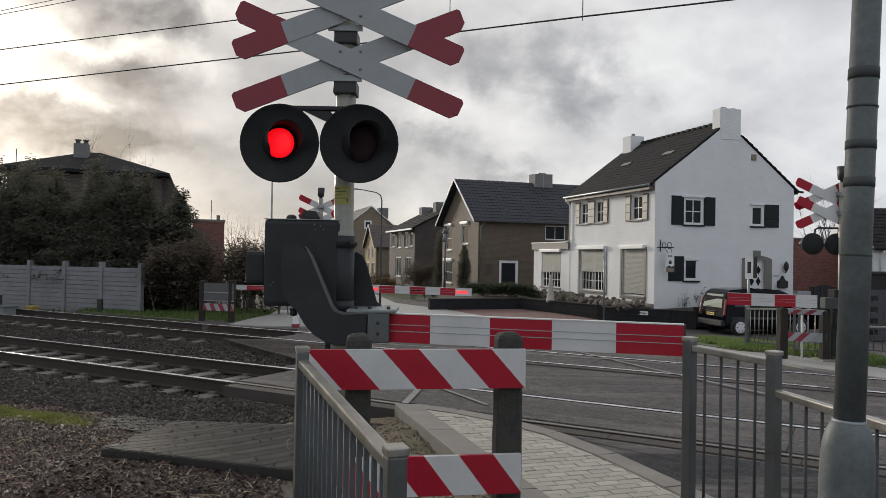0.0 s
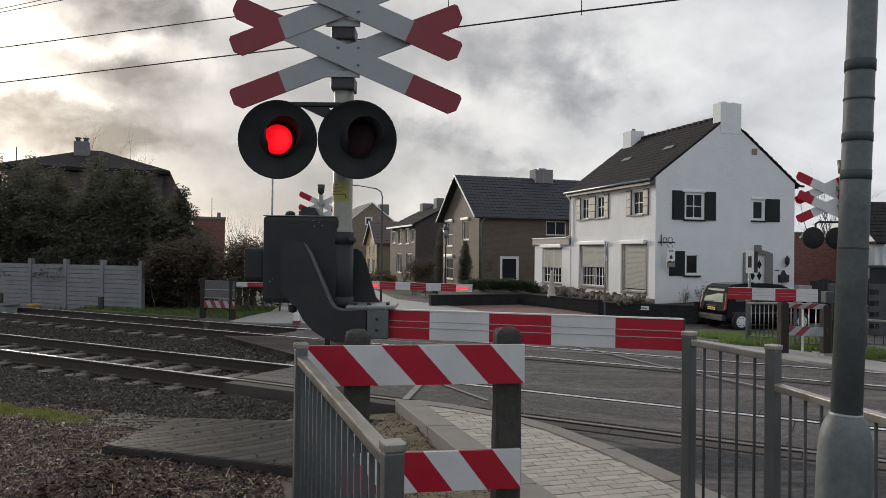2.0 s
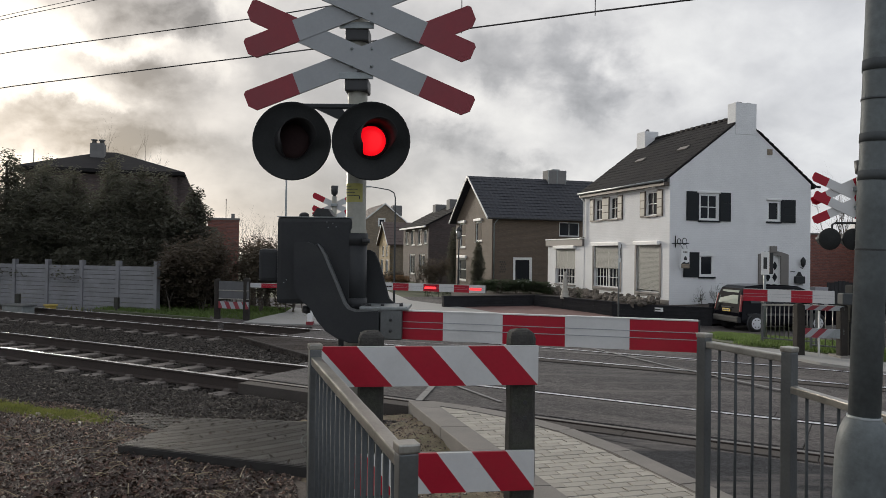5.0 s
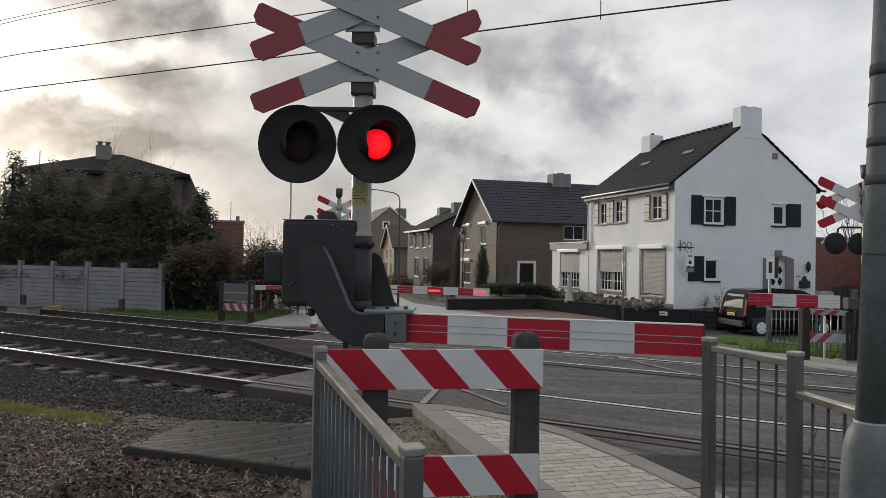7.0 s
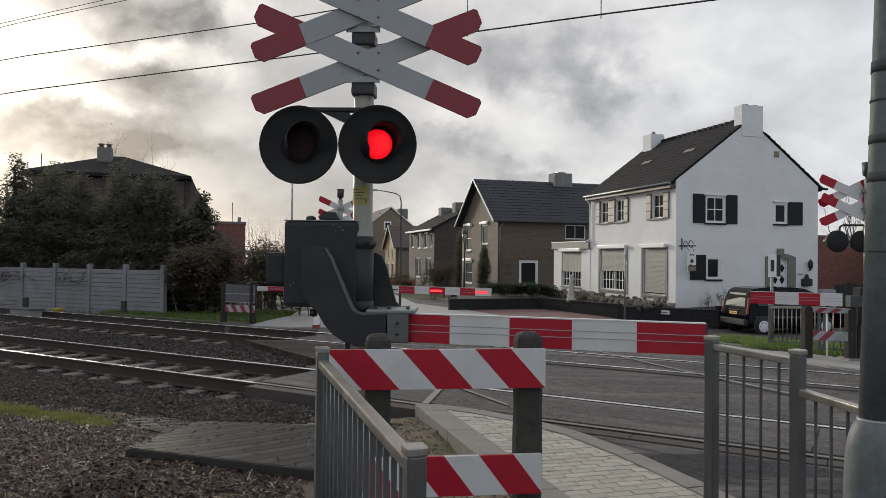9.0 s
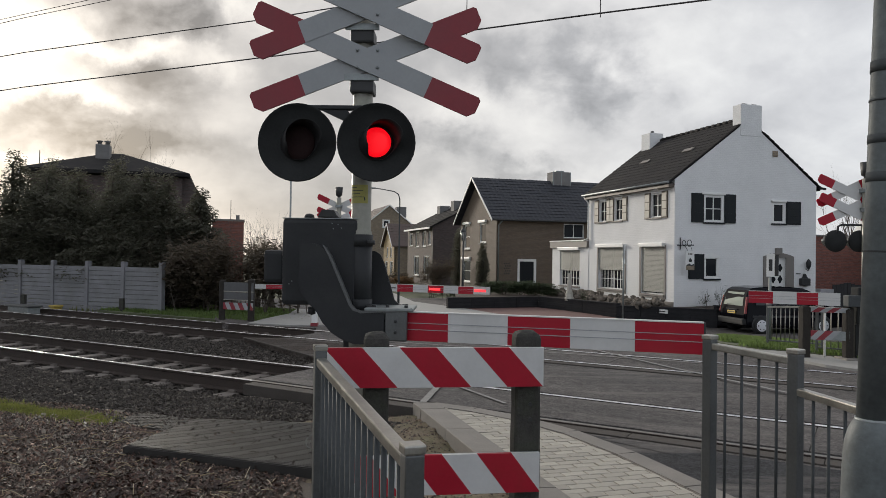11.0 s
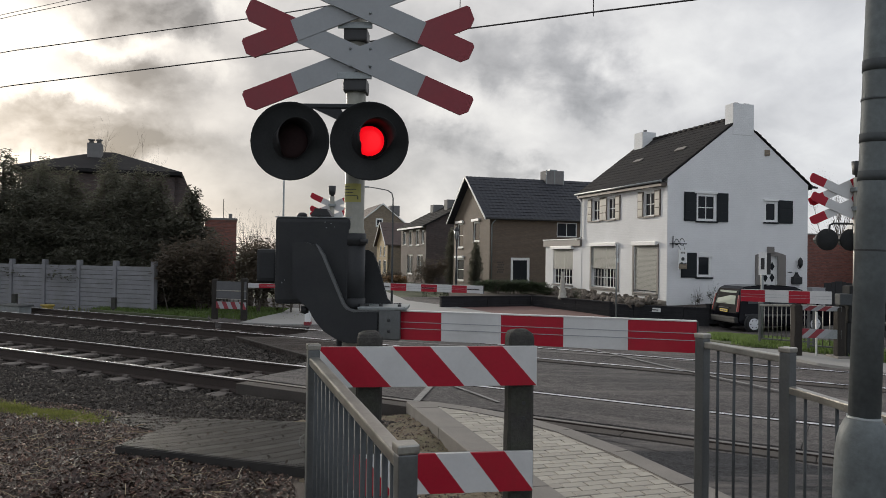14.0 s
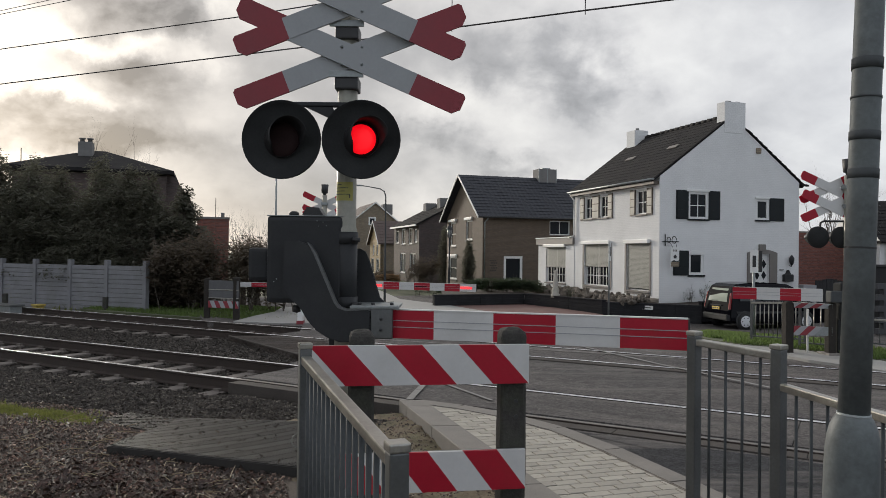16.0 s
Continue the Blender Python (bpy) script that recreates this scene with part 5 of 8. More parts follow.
def make_far_plank_barriers():
    t = thing("plank_barrier", pose(0, 0, 0), "small striped boards on timber posts behind the tracks", "plank barrier", "plank barriers")
    # the dull board colours paint the shade on these stripes
    plank(t, -6.55, -5.65, 20.2, 19.9, 0.46, 0.27, -0.1, 0.14, (M_CROSSRED, M_CROSSGREY), 0.1)
    for zt, zb in ((1.02, 0.78), (0.75, 0.55)):
        part("grey_board", box(0, 0.95, 0, 0.03, zb, zt, 0.004), M_GREYBOARD, t, "weathered grey board", m=pose(-6.55, 20.2, 0, 0, 0, -18.4))
        part("board_edge", box(0, 0.95, -0.004, 0.034, zb - 0.022, zb), M_GALVTOP, t, "pale steel edge", m=pose(-6.55, 20.2, 0, 0, 0, -18.4))
    wood_post(t, -6.62, 20.3, 1.08, 0.16, mat=M_SHADEPOST)
    wood_post(t, -5.72, 20.0, 1.12, 0.17, mat=M_SHADEPOST)
    t = thing("plank_barrier", pose(0, 0, 0), "striped boards on timber posts beside the far railing", "plank barrier", "plank barriers")
    plank(t, 6.55, 7.15, 13.9, 13.66, 0.53, 0.36, -0.25, 0.125, (M_CROSSRED, M_CROSSGREY), -0.16)
    plank(t, 6.55, 7.15, 13.9, 13.66, 0.96, 0.87, -0.25, 0.125, (M_CROSSGREY, M_CROSSRED), -0.12)
    wood_post(t, 6.47, 13.97, 0.98, 0.16, mat=M_SHADEPOST)
    wood_post(t, 7.16, 13.75, 0.98, 0.15, mat=M_SHADEPOST)
    part("marker_stake", tube(((6.86, 14.0, -0.2), (6.86, 14.0, 0.84)), 0.02, 8), M_FRAME, t, "thin white stake behind the boards")


make_far_plank_barriers()

# ---- railings ----


def railing(label, p0, p1, z0, z1, posts, bars, foot=0.0, square=0.062, top_h=0.042, cap=True, bar_r=0.009, low=0.13, bar_mat=None):
    """A steel railing between two points, with its top at z0 and z1; posts: fractions that carry square posts."""
    t = thing("railing", pose(0, 0, 0), label, "railing", "steel railings")
    a, b = Vector((*p0, z0)), Vector((*p1, z1))
    d = (b - a).normalized()
    yaw = math.degrees(math.atan2(d.y, d.x))
    L = (b - a).xy.length
    dip = -math.degrees(math.atan2(z1 - z0, L))
    part("top_rail", box(0, L, -0.026, 0.026, -top_h, 0.0, 0.007), M_GALVTOP, t, "worn top rail, highlights in its colour", m=pose(*a, 0, dip, yaw))
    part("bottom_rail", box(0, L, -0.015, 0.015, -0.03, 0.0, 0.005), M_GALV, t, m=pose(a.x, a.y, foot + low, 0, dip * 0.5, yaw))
    for f, extra in posts:
        p = a.lerp(b, f)
        s = square / 2
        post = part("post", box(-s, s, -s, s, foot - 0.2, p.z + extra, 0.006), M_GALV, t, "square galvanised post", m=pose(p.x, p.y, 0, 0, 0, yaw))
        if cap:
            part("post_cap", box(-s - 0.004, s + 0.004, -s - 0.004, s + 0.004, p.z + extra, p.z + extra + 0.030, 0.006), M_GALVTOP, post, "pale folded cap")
    me = None
    for i in range(1, bars + 1):
        p = a.lerp(b, i / (bars + 1))
        h = p.z - top_h * 0.8 - foot - low
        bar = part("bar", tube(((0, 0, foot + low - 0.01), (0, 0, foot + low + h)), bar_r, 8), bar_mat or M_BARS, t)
        bar.matrix_local = pose(p.x, p.y, 0)
    return t


railing("galvanised steel railing with upright bars before the striped boards", (-0.146, 2.28), (-0.728, 3.86), 1.185, 1.262, ((-0.02, 0.015), (1.0, 0.035)), 15, foot=0.05, bar_r=0.011)
railing("galvanised steel railing at the edge of the footpath", (1.585, 4.69), (1.90, 4.2), 1.282, 1.258, ((0.0, 0.018), (1.0, 0.02)), 4, foot=0.05, square=0.066)
railing("lower galvanised steel railing along the roadside", (1.91, 4.18), (2.16, 3.0), 1.092, 1.07, ((1.0, 0.02),), 9, foot=0.05)
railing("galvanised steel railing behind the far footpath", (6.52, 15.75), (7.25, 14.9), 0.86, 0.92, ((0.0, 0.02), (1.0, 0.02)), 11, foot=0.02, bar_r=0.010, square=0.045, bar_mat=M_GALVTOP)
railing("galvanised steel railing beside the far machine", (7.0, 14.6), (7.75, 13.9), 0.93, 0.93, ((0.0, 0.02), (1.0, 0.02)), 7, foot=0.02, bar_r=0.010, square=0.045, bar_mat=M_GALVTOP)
railing("low steel railing along the far roadside", (8.4, 14.6), (12.5, 12.2), 0.62, 0.62, ((0.0, 0.25), (1.0, 0.02)), 30, foot=0.02, bar_r=0.008)

# ---- lamp posts and signs ----


def make_lamp_post():
    t = thing("street_lamp", pose(1.066, 2.0, 0.0, 0, 1.85, 0), "weathered galvanised lamp post with wide base", "street lamp", "street lamps")
    part("base_tube", lathe(((0.069, -0.2), (0.068, 1.24), (0.067, 1.285), (0.064, 1.318), (0.058, 1.346), (0.050, 1.366), (0.043, 1.376), (0.041, 1.378)), 40), M_LAMPPOST, t, "wide lower tube with rounded shoulder")
    part("shaft", lathe(((0.0395, 1.37), (0.0375, 2.0), (0.0345, 3.2), (0.030, 5.0), (0.026, 6.5)), 32), M_LAMPPOST, t, "slender tapering shaft")
    # soft dark stains on the shaft, drawn as rings
    for z, k in ((2.310, 0.030), (2.231, 0.006), (2.118, 0.024), (2.015, 0.026)):
        part("band", tube(((0, 0, z), (0, 0, z + k)), 0.0388, 28), M_BARS, t, "dark band round the shaft")
    part("weld_ring", tube(((0, 0, 1.372), (0, 0, 1.384)), 0.0425, 28), M_GALV_DULL, t, "pale worn weld ring")
    part("scratch", tube(((0, 0, 1.826), (0, 0, 1.831)), 0.0392, 28, cap=False), M_BLACKPLASTIC, t)
    part("arm", tube(((0, 0, 6.4), (0.0, 0.2, 6.7), (0.3, 0.9, 6.8)), 0.025, 12), M_LAMPPOST, t)
    part("luminaire", box(0.15, 0.45, 0.8, 1.5, 6.76, 6.88, 0.04), M_LAMPPOST, t)


make_lamp_post()


def curved_lamp():
    t = thing("street_lamp", pose(-2.71, 32.1, -0.6), "slim grey street lamp with arm bent to one side", "street lamp", "street lamps")
    part("shaft", tube(((0, 0, 0), (0, 0, 2.0), (0, 0, 4.9), (-0.06, 0, 5.12), (-0.25, 0, 5.24), (-0.75, 0, 5.33), (-1.1, 0, 5.38)), (0.055, 0.042, 0.028, 0.025, 0.022, 0.02, 0.018), 12), M_BARS, t)
    part("luminaire", box(-1.45, -1.05, -0.08, 0.08, 5.35, 5.41, 0.025), M_GALV_DULL, t)


curved_lamp()


def lantern_lamp():
    t = thing("street_lamp", pose(0.12, 44, -0.72), "dark post-top lantern on a slender ornamental column", "street lamp", "street lamps")
    part("column", lathe(((0.14, 0), (0.14, 0.3), (0.08, 0.45), (0.06, 1.6), (0.075, 1.65), (0.05, 1.75), (0.04, 3.5), (0.0, 3.52)), 16), M_BLACK, t)
    lan = part("lantern", lathe(((0.09, 3.52), (0.17, 4.02), (0.0, 4.02)), 6), M_LANTERN, t, "six-sided lantern with milky panes")
    part("lantern_cap", lathe(((0.22, 4.02), (0.20, 4.06), (0.08, 4.22), (0.03, 4.26), (0.02, 4.36), (0.0, 4.37)), 6), M_BLACK, lan)
    for i in range(6):
        a = i * math.pi / 3
        part("lantern_rib", tube(((0.092 * math.cos(a), 0.092 * math.sin(a), 3.51), (0.173 * math.cos(a), 0.173 * math.sin(a), 4.03)), 0.012, 5), M_BLACK, lan)


lantern_lamp()


def road_sign(base, h, w, sh, yaw, label, pole=0.035, side=0.0):
    t = thing("road_sign", pose(*base, 0, 0, yaw), label, "road sign", "road signs")
    part("pole", lathe(((pole, 0), (pole, h), (0.0, h + 0.01)), 12), M_GALV_DULL, t)
    plate = part("plate", box(-w / 2, w / 2, -pole - 0.02, -pole - 0.005, h - sh, h, 0.006), M_FRAME, t, "pale sign plate")
    part("emblem", box(-w * 0.22, w * 0.22, -pole - 0.024, -pole - 0.02, h - sh * 0.75, h - sh * 0.25, 0.0), M_DARKBAR, plate, "dark emblem")
    if side:
        part("side_plate", box(w / 2 + 0.01, w / 2 + side, -0.02, 0.10, h - sh * 0.97, h - 0.02, 0.006), M_BLACKPLASTIC, t, "dark edge of a second plate")
    part("bracket", box(-0.05, 0.05, -pole - 0.006, pole + 0.006, h - sh * 0.6, h - sh * 0.45), M_GALV_DULL, t)


road_sign((6.47, 29.4, -0.63), 3.0, 0.16, 0.75, 60, "narrow sign plate on a tall steel pole by the forecourt")
road_sign((7.0, 16.8, -0.1), 2.08, 0.17, 0.52, -14, "framed sign plate on a steel pole beside the railing", 0.03, 0.09)


def mast_far():
    t = thing("mast", pose(-14.06, 60, -0.6), "thin grey steel mast behind the tracks", "mast")
    part("pole", tube(((0, 0, 0), (0, 0, 9.5)), (0.1, 0.07), 10), M_GALV_DULL, t)


mast_far()

# ---- overhead line ----


def make_wires():
    def at(s, n, z):
        x, y = rail_xy(s, n)
        return (x, y, z)
    for n, zs in ((8.43, 0.0), (13.0, 0.35)):
        t = thing("overhead_line", pose(0, 0, 0), "dark overhead contact wires hung on thin droppers", "overhead line", "overhead lines")
        cw = [(-90, 5.9), (-40, 5.55), (-14.8, 5.10), (-7.2, 4.84), (-2.8, 4.72), (-1.1, 4.66), (20, 4.5), (60, 4.6)]
        mw = [(-90, 7.3), (-40, 6.5), (-14.8, 5.80), (-8.4, 5.48), (-6.8, 5.43), (0, 5.4), (20, 5.7), (60, 6.4)]
        if zs:
            cw = [(-90, 9.6), (-40, 9.35), (-22.9, 9.06), (-16, 8.82), (-5, 8.75), (60, 8.75)]
            mw = [(-90, 10.6), (-40, 9.6), (-22.9, 9.17), (-16, 8.98), (-5, 9.0), (60, 10.2)]
        part("contact_wire", tube([at(s, n, z) for s, z in cw], 0.010, 6), M_WIRE, t)
        part("messenger_wire", tube([at(s, n, z) for s, z in mw], 0.009, 6), M_WIRE, t)
        for s in (-40, -27, -4.63, -2.82, 6, 18):
            za, zb = np.interp(s, *zip(*cw)), np.interp(s, *zip(*mw))
            part("dropper", tube((at(s, n, za - 0.05), at(s, n, zb)), 0.006, 5), M_WIRE, t)


make_wires()

# ---- houses ----


def pierced(L, z0, z1, holes, thick, flip=False):
    """An upright wall along local x with its outer face at y = 0; holes: x0, x1, z0, z1."""
    bm = bmesh.new()
    xs = sorted({0.0, L, *[h[0] for h in holes], *[h[1] for h in holes]})
    zs = sorted({z0, z1, *[h[2] for h in holes], *[h[3] for h in holes]})
    for a, b in zip(xs, xs[1:]):
        for c, d in zip(zs, zs[1:]):
            if not any(h[0] - 1e-6 <= a and b <= h[1] + 1e-6 and h[2] - 1e-6 <= c and d <= h[3] + 1e-6 for h in holes):
                box(a, b, 0, thick, c, d, 0, bm)
    bmesh.ops.remove_doubles(bm, verts=bm.verts[:], dist=1e-5)
    # inner faces shared by two blocks go
    seen = {}
    for f in bm.faces[:]:
        key = tuple(sorted(v.index for v in f.verts))
        seen.setdefault(key, []).append(f)
    dead = [f for fs in seen.values() if len(fs) > 1 for f in fs]
    if dead:
        bmesh.ops.delete(bm, geom=dead, context="FACES_ONLY")
    return bm


def window(house, m, w, h, cols=1, rows=1, mat=None, depth=0.10, fr=0.06, sill=True, name="window", curtain=False, sash=0.035):
    """A window set in its opening; m puts its lower left corner, with y into the wall."""
    mat = mat or M_FRAME
    bm = box(0, w, depth - 0.05, depth + 0.03, 0, fr)
    for a in ((0, w, h - fr, h), (0, fr, fr, h - fr), (w - fr, w, fr, h - fr)):
        box(a[0], a[1], depth - 0.05, depth + 0.03, a[2], a[3], 0, bm)
    win = part(name, bm, mat, house, "painted window frame", m=m)
    iw, ih = (w - 2 * fr) / cols, (h - 2 * fr) / rows
    for i in range(1, cols):
        part("glazing_bar", box(fr + iw * i - sash / 2, fr + iw * i + sash / 2, depth - 0.035, depth + 0.015, fr, h - fr), mat, win)
    for j in range(1, rows):
        part("glazing_bar", box(fr, w - fr, depth - 0.032, depth + 0.012, fr + ih * j - sash / 2, fr + ih * j + sash / 2), mat, win)
    for i in range(cols):
        for j in range(rows):
            part("pane", box(fr + iw * i, fr + iw * (i + 1), depth - 0.004, depth + 0.004, fr + ih * j, fr + ih * (j + 1)), M_PANE, win, "dark reflecting pane")
    if sill:
        part("sill", box(-0.05, w + 0.05, -0.07, depth, -0.07, 0.0, 0.01), sill if sill is not True else M_GREYTRIM, win, "stone sill")
    if curtain:
        for a, b in ((fr, w * 0.24), (w * 0.76, w - fr)):
            bmc = bmesh.new()
            n = 10
            top = [bmc.verts.new((a + (b - a) * i / n, depth + 0.06 + 0.015 * (i % 2), h - fr)) for i in range(n + 1)]
            bot = [bmc.verts.new((a + (b - a) * i / n, depth + 0.06 + 0.015 * (i % 2), fr)) for i in range(n + 1)]
            for i in range(n):
                bmc.faces.new((top[i], top[i + 1], bot[i + 1], bot[i]))
            part("curtain", bmc, M_CURTAIN, win, "pale curtain")
    return win


def blind_box(house, m, w, drop_h, slat=0.055):
    """A roller shutter: its box above the opening and its slats."""
    bx = part("shutter_box", box(-0.06, w + 0.06, -0.16, 0.02, 0.0, 0.17, 0.02), M_FRAME, house, "white roller shutter box", m=m)
    z = 0.0
    while z < drop_h:
        part("slat", box(0.02, w - 0.02, 0.02, 0.035, -z - slat + 0.006, -z), M_BLIND, bx)
        z += slat
    for a in (-0.02, w - 0.03):
        part("guide_rail", box(a, a + 0.05, 0.0, 0.05, -drop_h - 0.0, 0.0), M_FRAME, bx)


def leaf_shutter(house, m, w, h, mat, label):
    bm = box(0, w, -0.045, 0.0, 0, h, 0.004)
    sh = part("shutter", bm, M_SHUTTEREDGE if mat is M_SHUTTER else mat, house, label, m=m)
    n = 3
    for i in range(n):
        part("shutter_panel", box(0.045, w - 0.045, -0.055, -0.045, 0.06 + (h - 0.1) * i / n, 0.02 + (h - 0.1) * (i + 1) / n, 0.004), mat, sh)


def tiled_roof(house, p_eave, p_eave2, p_ridge, p_ridge2, mat, tw=0.28, th=0.34, lift=0.017, name="roof_tiles", lip=1.0):
    """Rows of curved tiles on a slope given by its four corners."""
    a, b, c, d = (Vector(p) for p in (p_eave, p_eave2, p_ridge, p_ridge2))
    rows = max(3, int((c - a).length / th))
    cols = max(3, int((b - a).length / tw))
    nrm = (b - a).cross(c - a).normalized()
    if nrm.z < 0:
        nrm = -nrm
    vs, fs = [], []
    rng = random.Random(cols * 31 + rows)
    prof = ((0.0, 0.55), (0.22, 1.0), (0.45, 0.55), (0.72, 0.15), (1.0, 0.55))
    for r in range(rows):
        v0, v1 = r / rows, min(1.0, (r + 1.12) / rows)
        l0, l1 = a.lerp(c, v0), a.lerp(c, v1)
        r0, r1 = b.lerp(d, v0), b.lerp(d, v1)
        for k in range(cols):
            jit = rng.uniform(-0.006, 0.006)
            o = len(vs)
            for f, hgt in prof:
                u = (k + f) / cols
                vs.append(l0.lerp(r0, u) + nrm * (lift * (0.4 * lip + hgt) + 0.012 * lip + 0.004 + jit * lip))
            for f, hgt in prof:
                u = (k + f) / cols
                vs.append(l1.lerp(r1, u) + nrm * (lift * hgt * 0.7 + jit))
            fs += [(o + i, o + i + 1, o + i + 6, o + i + 5) for i in range(4)]
            # front lip of the tile
            for f, hgt in prof:
                u = (k + f) / cols
                vs.append(l0.lerp(r0, u) + nrm * (lift * hgt * 0.5 - 0.004 + jit))
            fs += [(o + 10 + i, o + 11 + i, o + i + 1, o + i) for i in range(4)]
    return raw(name, vs, fs, mat, "", "", parent=house)


WALL = 0.28


def shell(house, gx, ly, eave, apex, base, mats, holes_x=(), holes_y=(), over=0.25, back=True):
    """Walls of a gabled house: gable along local x at y = 0, front along local y at x = 0."""
    mx, my = mats
    part("wall", pierced(gx, base, eave, holes_x, WALL), mx, house, "")
    tri = prism(((0, eave), (gx, eave), (gx / 2, apex)), 0.0, WALL)
    part("gable", tri, mx, house)
    fm = pose(0, ly, 0, 0, 0, -90)
    bm = pierced(ly, base, eave, [(ly - h[1], ly - h[0], h[2], h[3]) for h in holes_y], WALL)
    bmesh.ops.transform(bm, matrix=fm, verts=bm.verts[:])
    for v in bm.verts:
        if v.co.y < WALL + 0.001 and v.co.y < 0.01:
            v.co.y = WALL
    part("wall", bm, my, house)
    part("wall", box(gx - WALL, gx, WALL, ly - WALL, base, eave), my, house)
    part("wall", box(WALL, gx, ly - WALL, ly, base, eave), mx, house)
    part("gable", prism(((0, eave), (gx, eave), (gx / 2, apex)), ly - WALL, ly), mx, house)
    part("upper_floor", box(WALL, gx - WALL, WALL, ly - WALL, eave - 0.2, eave - 0.05), M_GREYTRIM, house)


def make_white_house():
    h = thing("house", pose(8.93, 31.0, -0.02, 0, 0, 17.7), "white painted brick house with dark tiled roof and shutters", "house", "houses by the crossing")
    gx, ly, eave, apex, base = 7.25, 7.6, 5.22, 7.95, -1.0
    wx = [(1.42, 2.40, 3.46, 4.62), (4.90, 5.58, 3.50, 4.42), (1.45, 2.20, 1.06, 2.02), (4.85, 5.62, -0.05, 2.02)]
    wy = [(0.72, 2.55, 0.32, 2.42), (4.0, 6.55, 0.38, 2.42), (0.95, 1.80, 3.68, 4.74), (4.25, 5.00, 3.68, 4.74), (5.75, 6.50, 3.68, 4.74)]
    shell(h, gx, ly, eave, apex, base, (M_WHITEWALL_X, M_WHITEWALL_Y), wx, wy)
    # gable windows
    window(h, pose(1.42, 0, 3.46), 0.98, 1.16, 2, 2, sill=M_DARKSHUTTER, fr=0.10, depth=0.06)
    leaf_shutter(h, pose(0.80, 0, 3.44), 0.60, 1.24, M_DARKSHUTTER, "dark painted shutter")
    leaf_shutter(h, pose(2.43, 0, 3.44), 0.57, 1.24, M_DARKSHUTTER, "dark painted shutter")
    part("lintel", box(1.30, 2.46, -0.06, 0.0, 4.63, 4.73, 0.01), M_FRAME, h)
    window(h, pose(4.90, 0, 3.50), 0.68, 0.92, 1, 1, sill=M_DARKSHUTTER, fr=0.10, depth=0.06)
    leaf_shutter(h, pose(5.62, 0, 3.46), 0.78, 1.02, M_DARKSHUTTER, "dark painted shutter")
    part("lintel", box(4.85, 5.62, -0.06, 0.0, 4.43, 4.52, 0.01), M_FRAME, h)
    window(h, pose(1.45, 0, 1.06), 0.75, 0.96, 1, 1, sill=M_DARKSHUTTER, fr=0.11, depth=0.06)
    part("arch_head", prism([(1.40 + 0.85 * i / 8, 2.0 + 0.14 * math.sin(math.pi * i / 8)) for i in range(9)] + [(2.25, 1.94), (1.40, 1.94)], -0.03, 0.0), M_FRAME, h)
    leaf_shutter(h, pose(0.68, 0, 1.04), 0.76, 1.06, M_DARKSHUTTER, "dark painted shutter")
    # front door in a grey arched surround
    sur = [(4.45, -0.05), (4.45, 2.05)] + [(4.45 + 1.58 * i / 8, 2.05 + 0.16 * math.sin(math.pi * i / 8)) for i in range(1, 8)] + [(6.03, 2.05), (6.03, -0.05), (5.62, -0.05), (5.62, 2.0), (4.85, 2.0), (4.85, -0.05)]
    part("door_surround", prism(sur, -0.06, 0.0), M_GREYTRIM, h, "grey stone door surround")
    part("keystone", box(5.05, 5.38, -0.10, 0.0, 2.14, 2.42, 0.01), M_GREYTRIM, h)
    door = part("door", box(4.85, 5.62, 0.10, 0.15, -0.05, 2.0, 0.005), M_FRAME, h, "white front door with dark diamond panes")
    for r in range(3):
        for c in range(2):
            cx, cz = 5.06 + 0.36 * c, 0.55 + 0.5 * r
            part("diamond_pane", prism(((cx - 0.13, cz), (cx, cz - 0.2), (cx + 0.13, cz), (cx, cz + 0.2)), 0.085, 0.10), M_PANE, door)
    # fittings on the gable
    lamp = part("wall_lantern", lathe(((0.03, 1.5), (0.10, 1.62), (0.11, 1.82), (0.05, 1.92), (0.0, 1.98)), 8), M_BLACK, h, "black wall lantern", m=pose(6.72, -0.16, 0.0))
    part("bracket", tube(((0, 0.16, 1.5), (0, 0.02, 1.45), (0, 0, 1.52)), 0.018, 6), M_BLACK, lamp)
    part("letter_box", box(6.35, 6.85, -0.16, 0.0, 0.78, 1.10, 0.03), M_BLACK, h, "black letter box")
    part("letter_box_crest", prism(((6.45, 1.10), (6.75, 1.10), (6.68, 1.18), (6.63, 1.30), (6.57, 1.30), (6.52, 1.18)), -0.12, -0.02), M_BLACK, h)
    part("name_bar", box(6.18, 6.42, -0.02, 0.0, 1.28, 1.32), M_BLACK, h)
    part("vent_cover", box(4.88, 5.14, -0.05, 0.0, 6.42, 6.68, 0.02), M_YELLOWBR_X, h, "small beige vent cover")
    # hanging sign on an iron bracket
    br = part("sign_bracket", tube(((0.26, -0.04, 2.28), (0.26, -0.04, 2.78)), 0.022, 6), M_BLACK, h, "black wrought iron bracket")
    bm = tube(((0.12, -0.02, 2.46), (0.26, -0.04, 2.46), (0.68, -0.40, 2.46)), 0.024, 6)
    for cx, r in ((0.38, 0.09), (0.56, 0.11)):
        tube([(cx + r * math.cos(a * 0.6), -0.04 - (cx - 0.26) * 0.68, 2.46 + 0.08 + r * 1.3 * math.sin(a * 0.6)) for a in range(11)], 0.016, 6, bm)
    for cx in (0.40, 0.60):
        tube(((cx, -0.04 - (cx - 0.26) * 0.68, 2.46), (cx, -0.38, 2.22)), 0.010, 5, bm)
    part("bracket_arm", bm, M_BLACK, br)
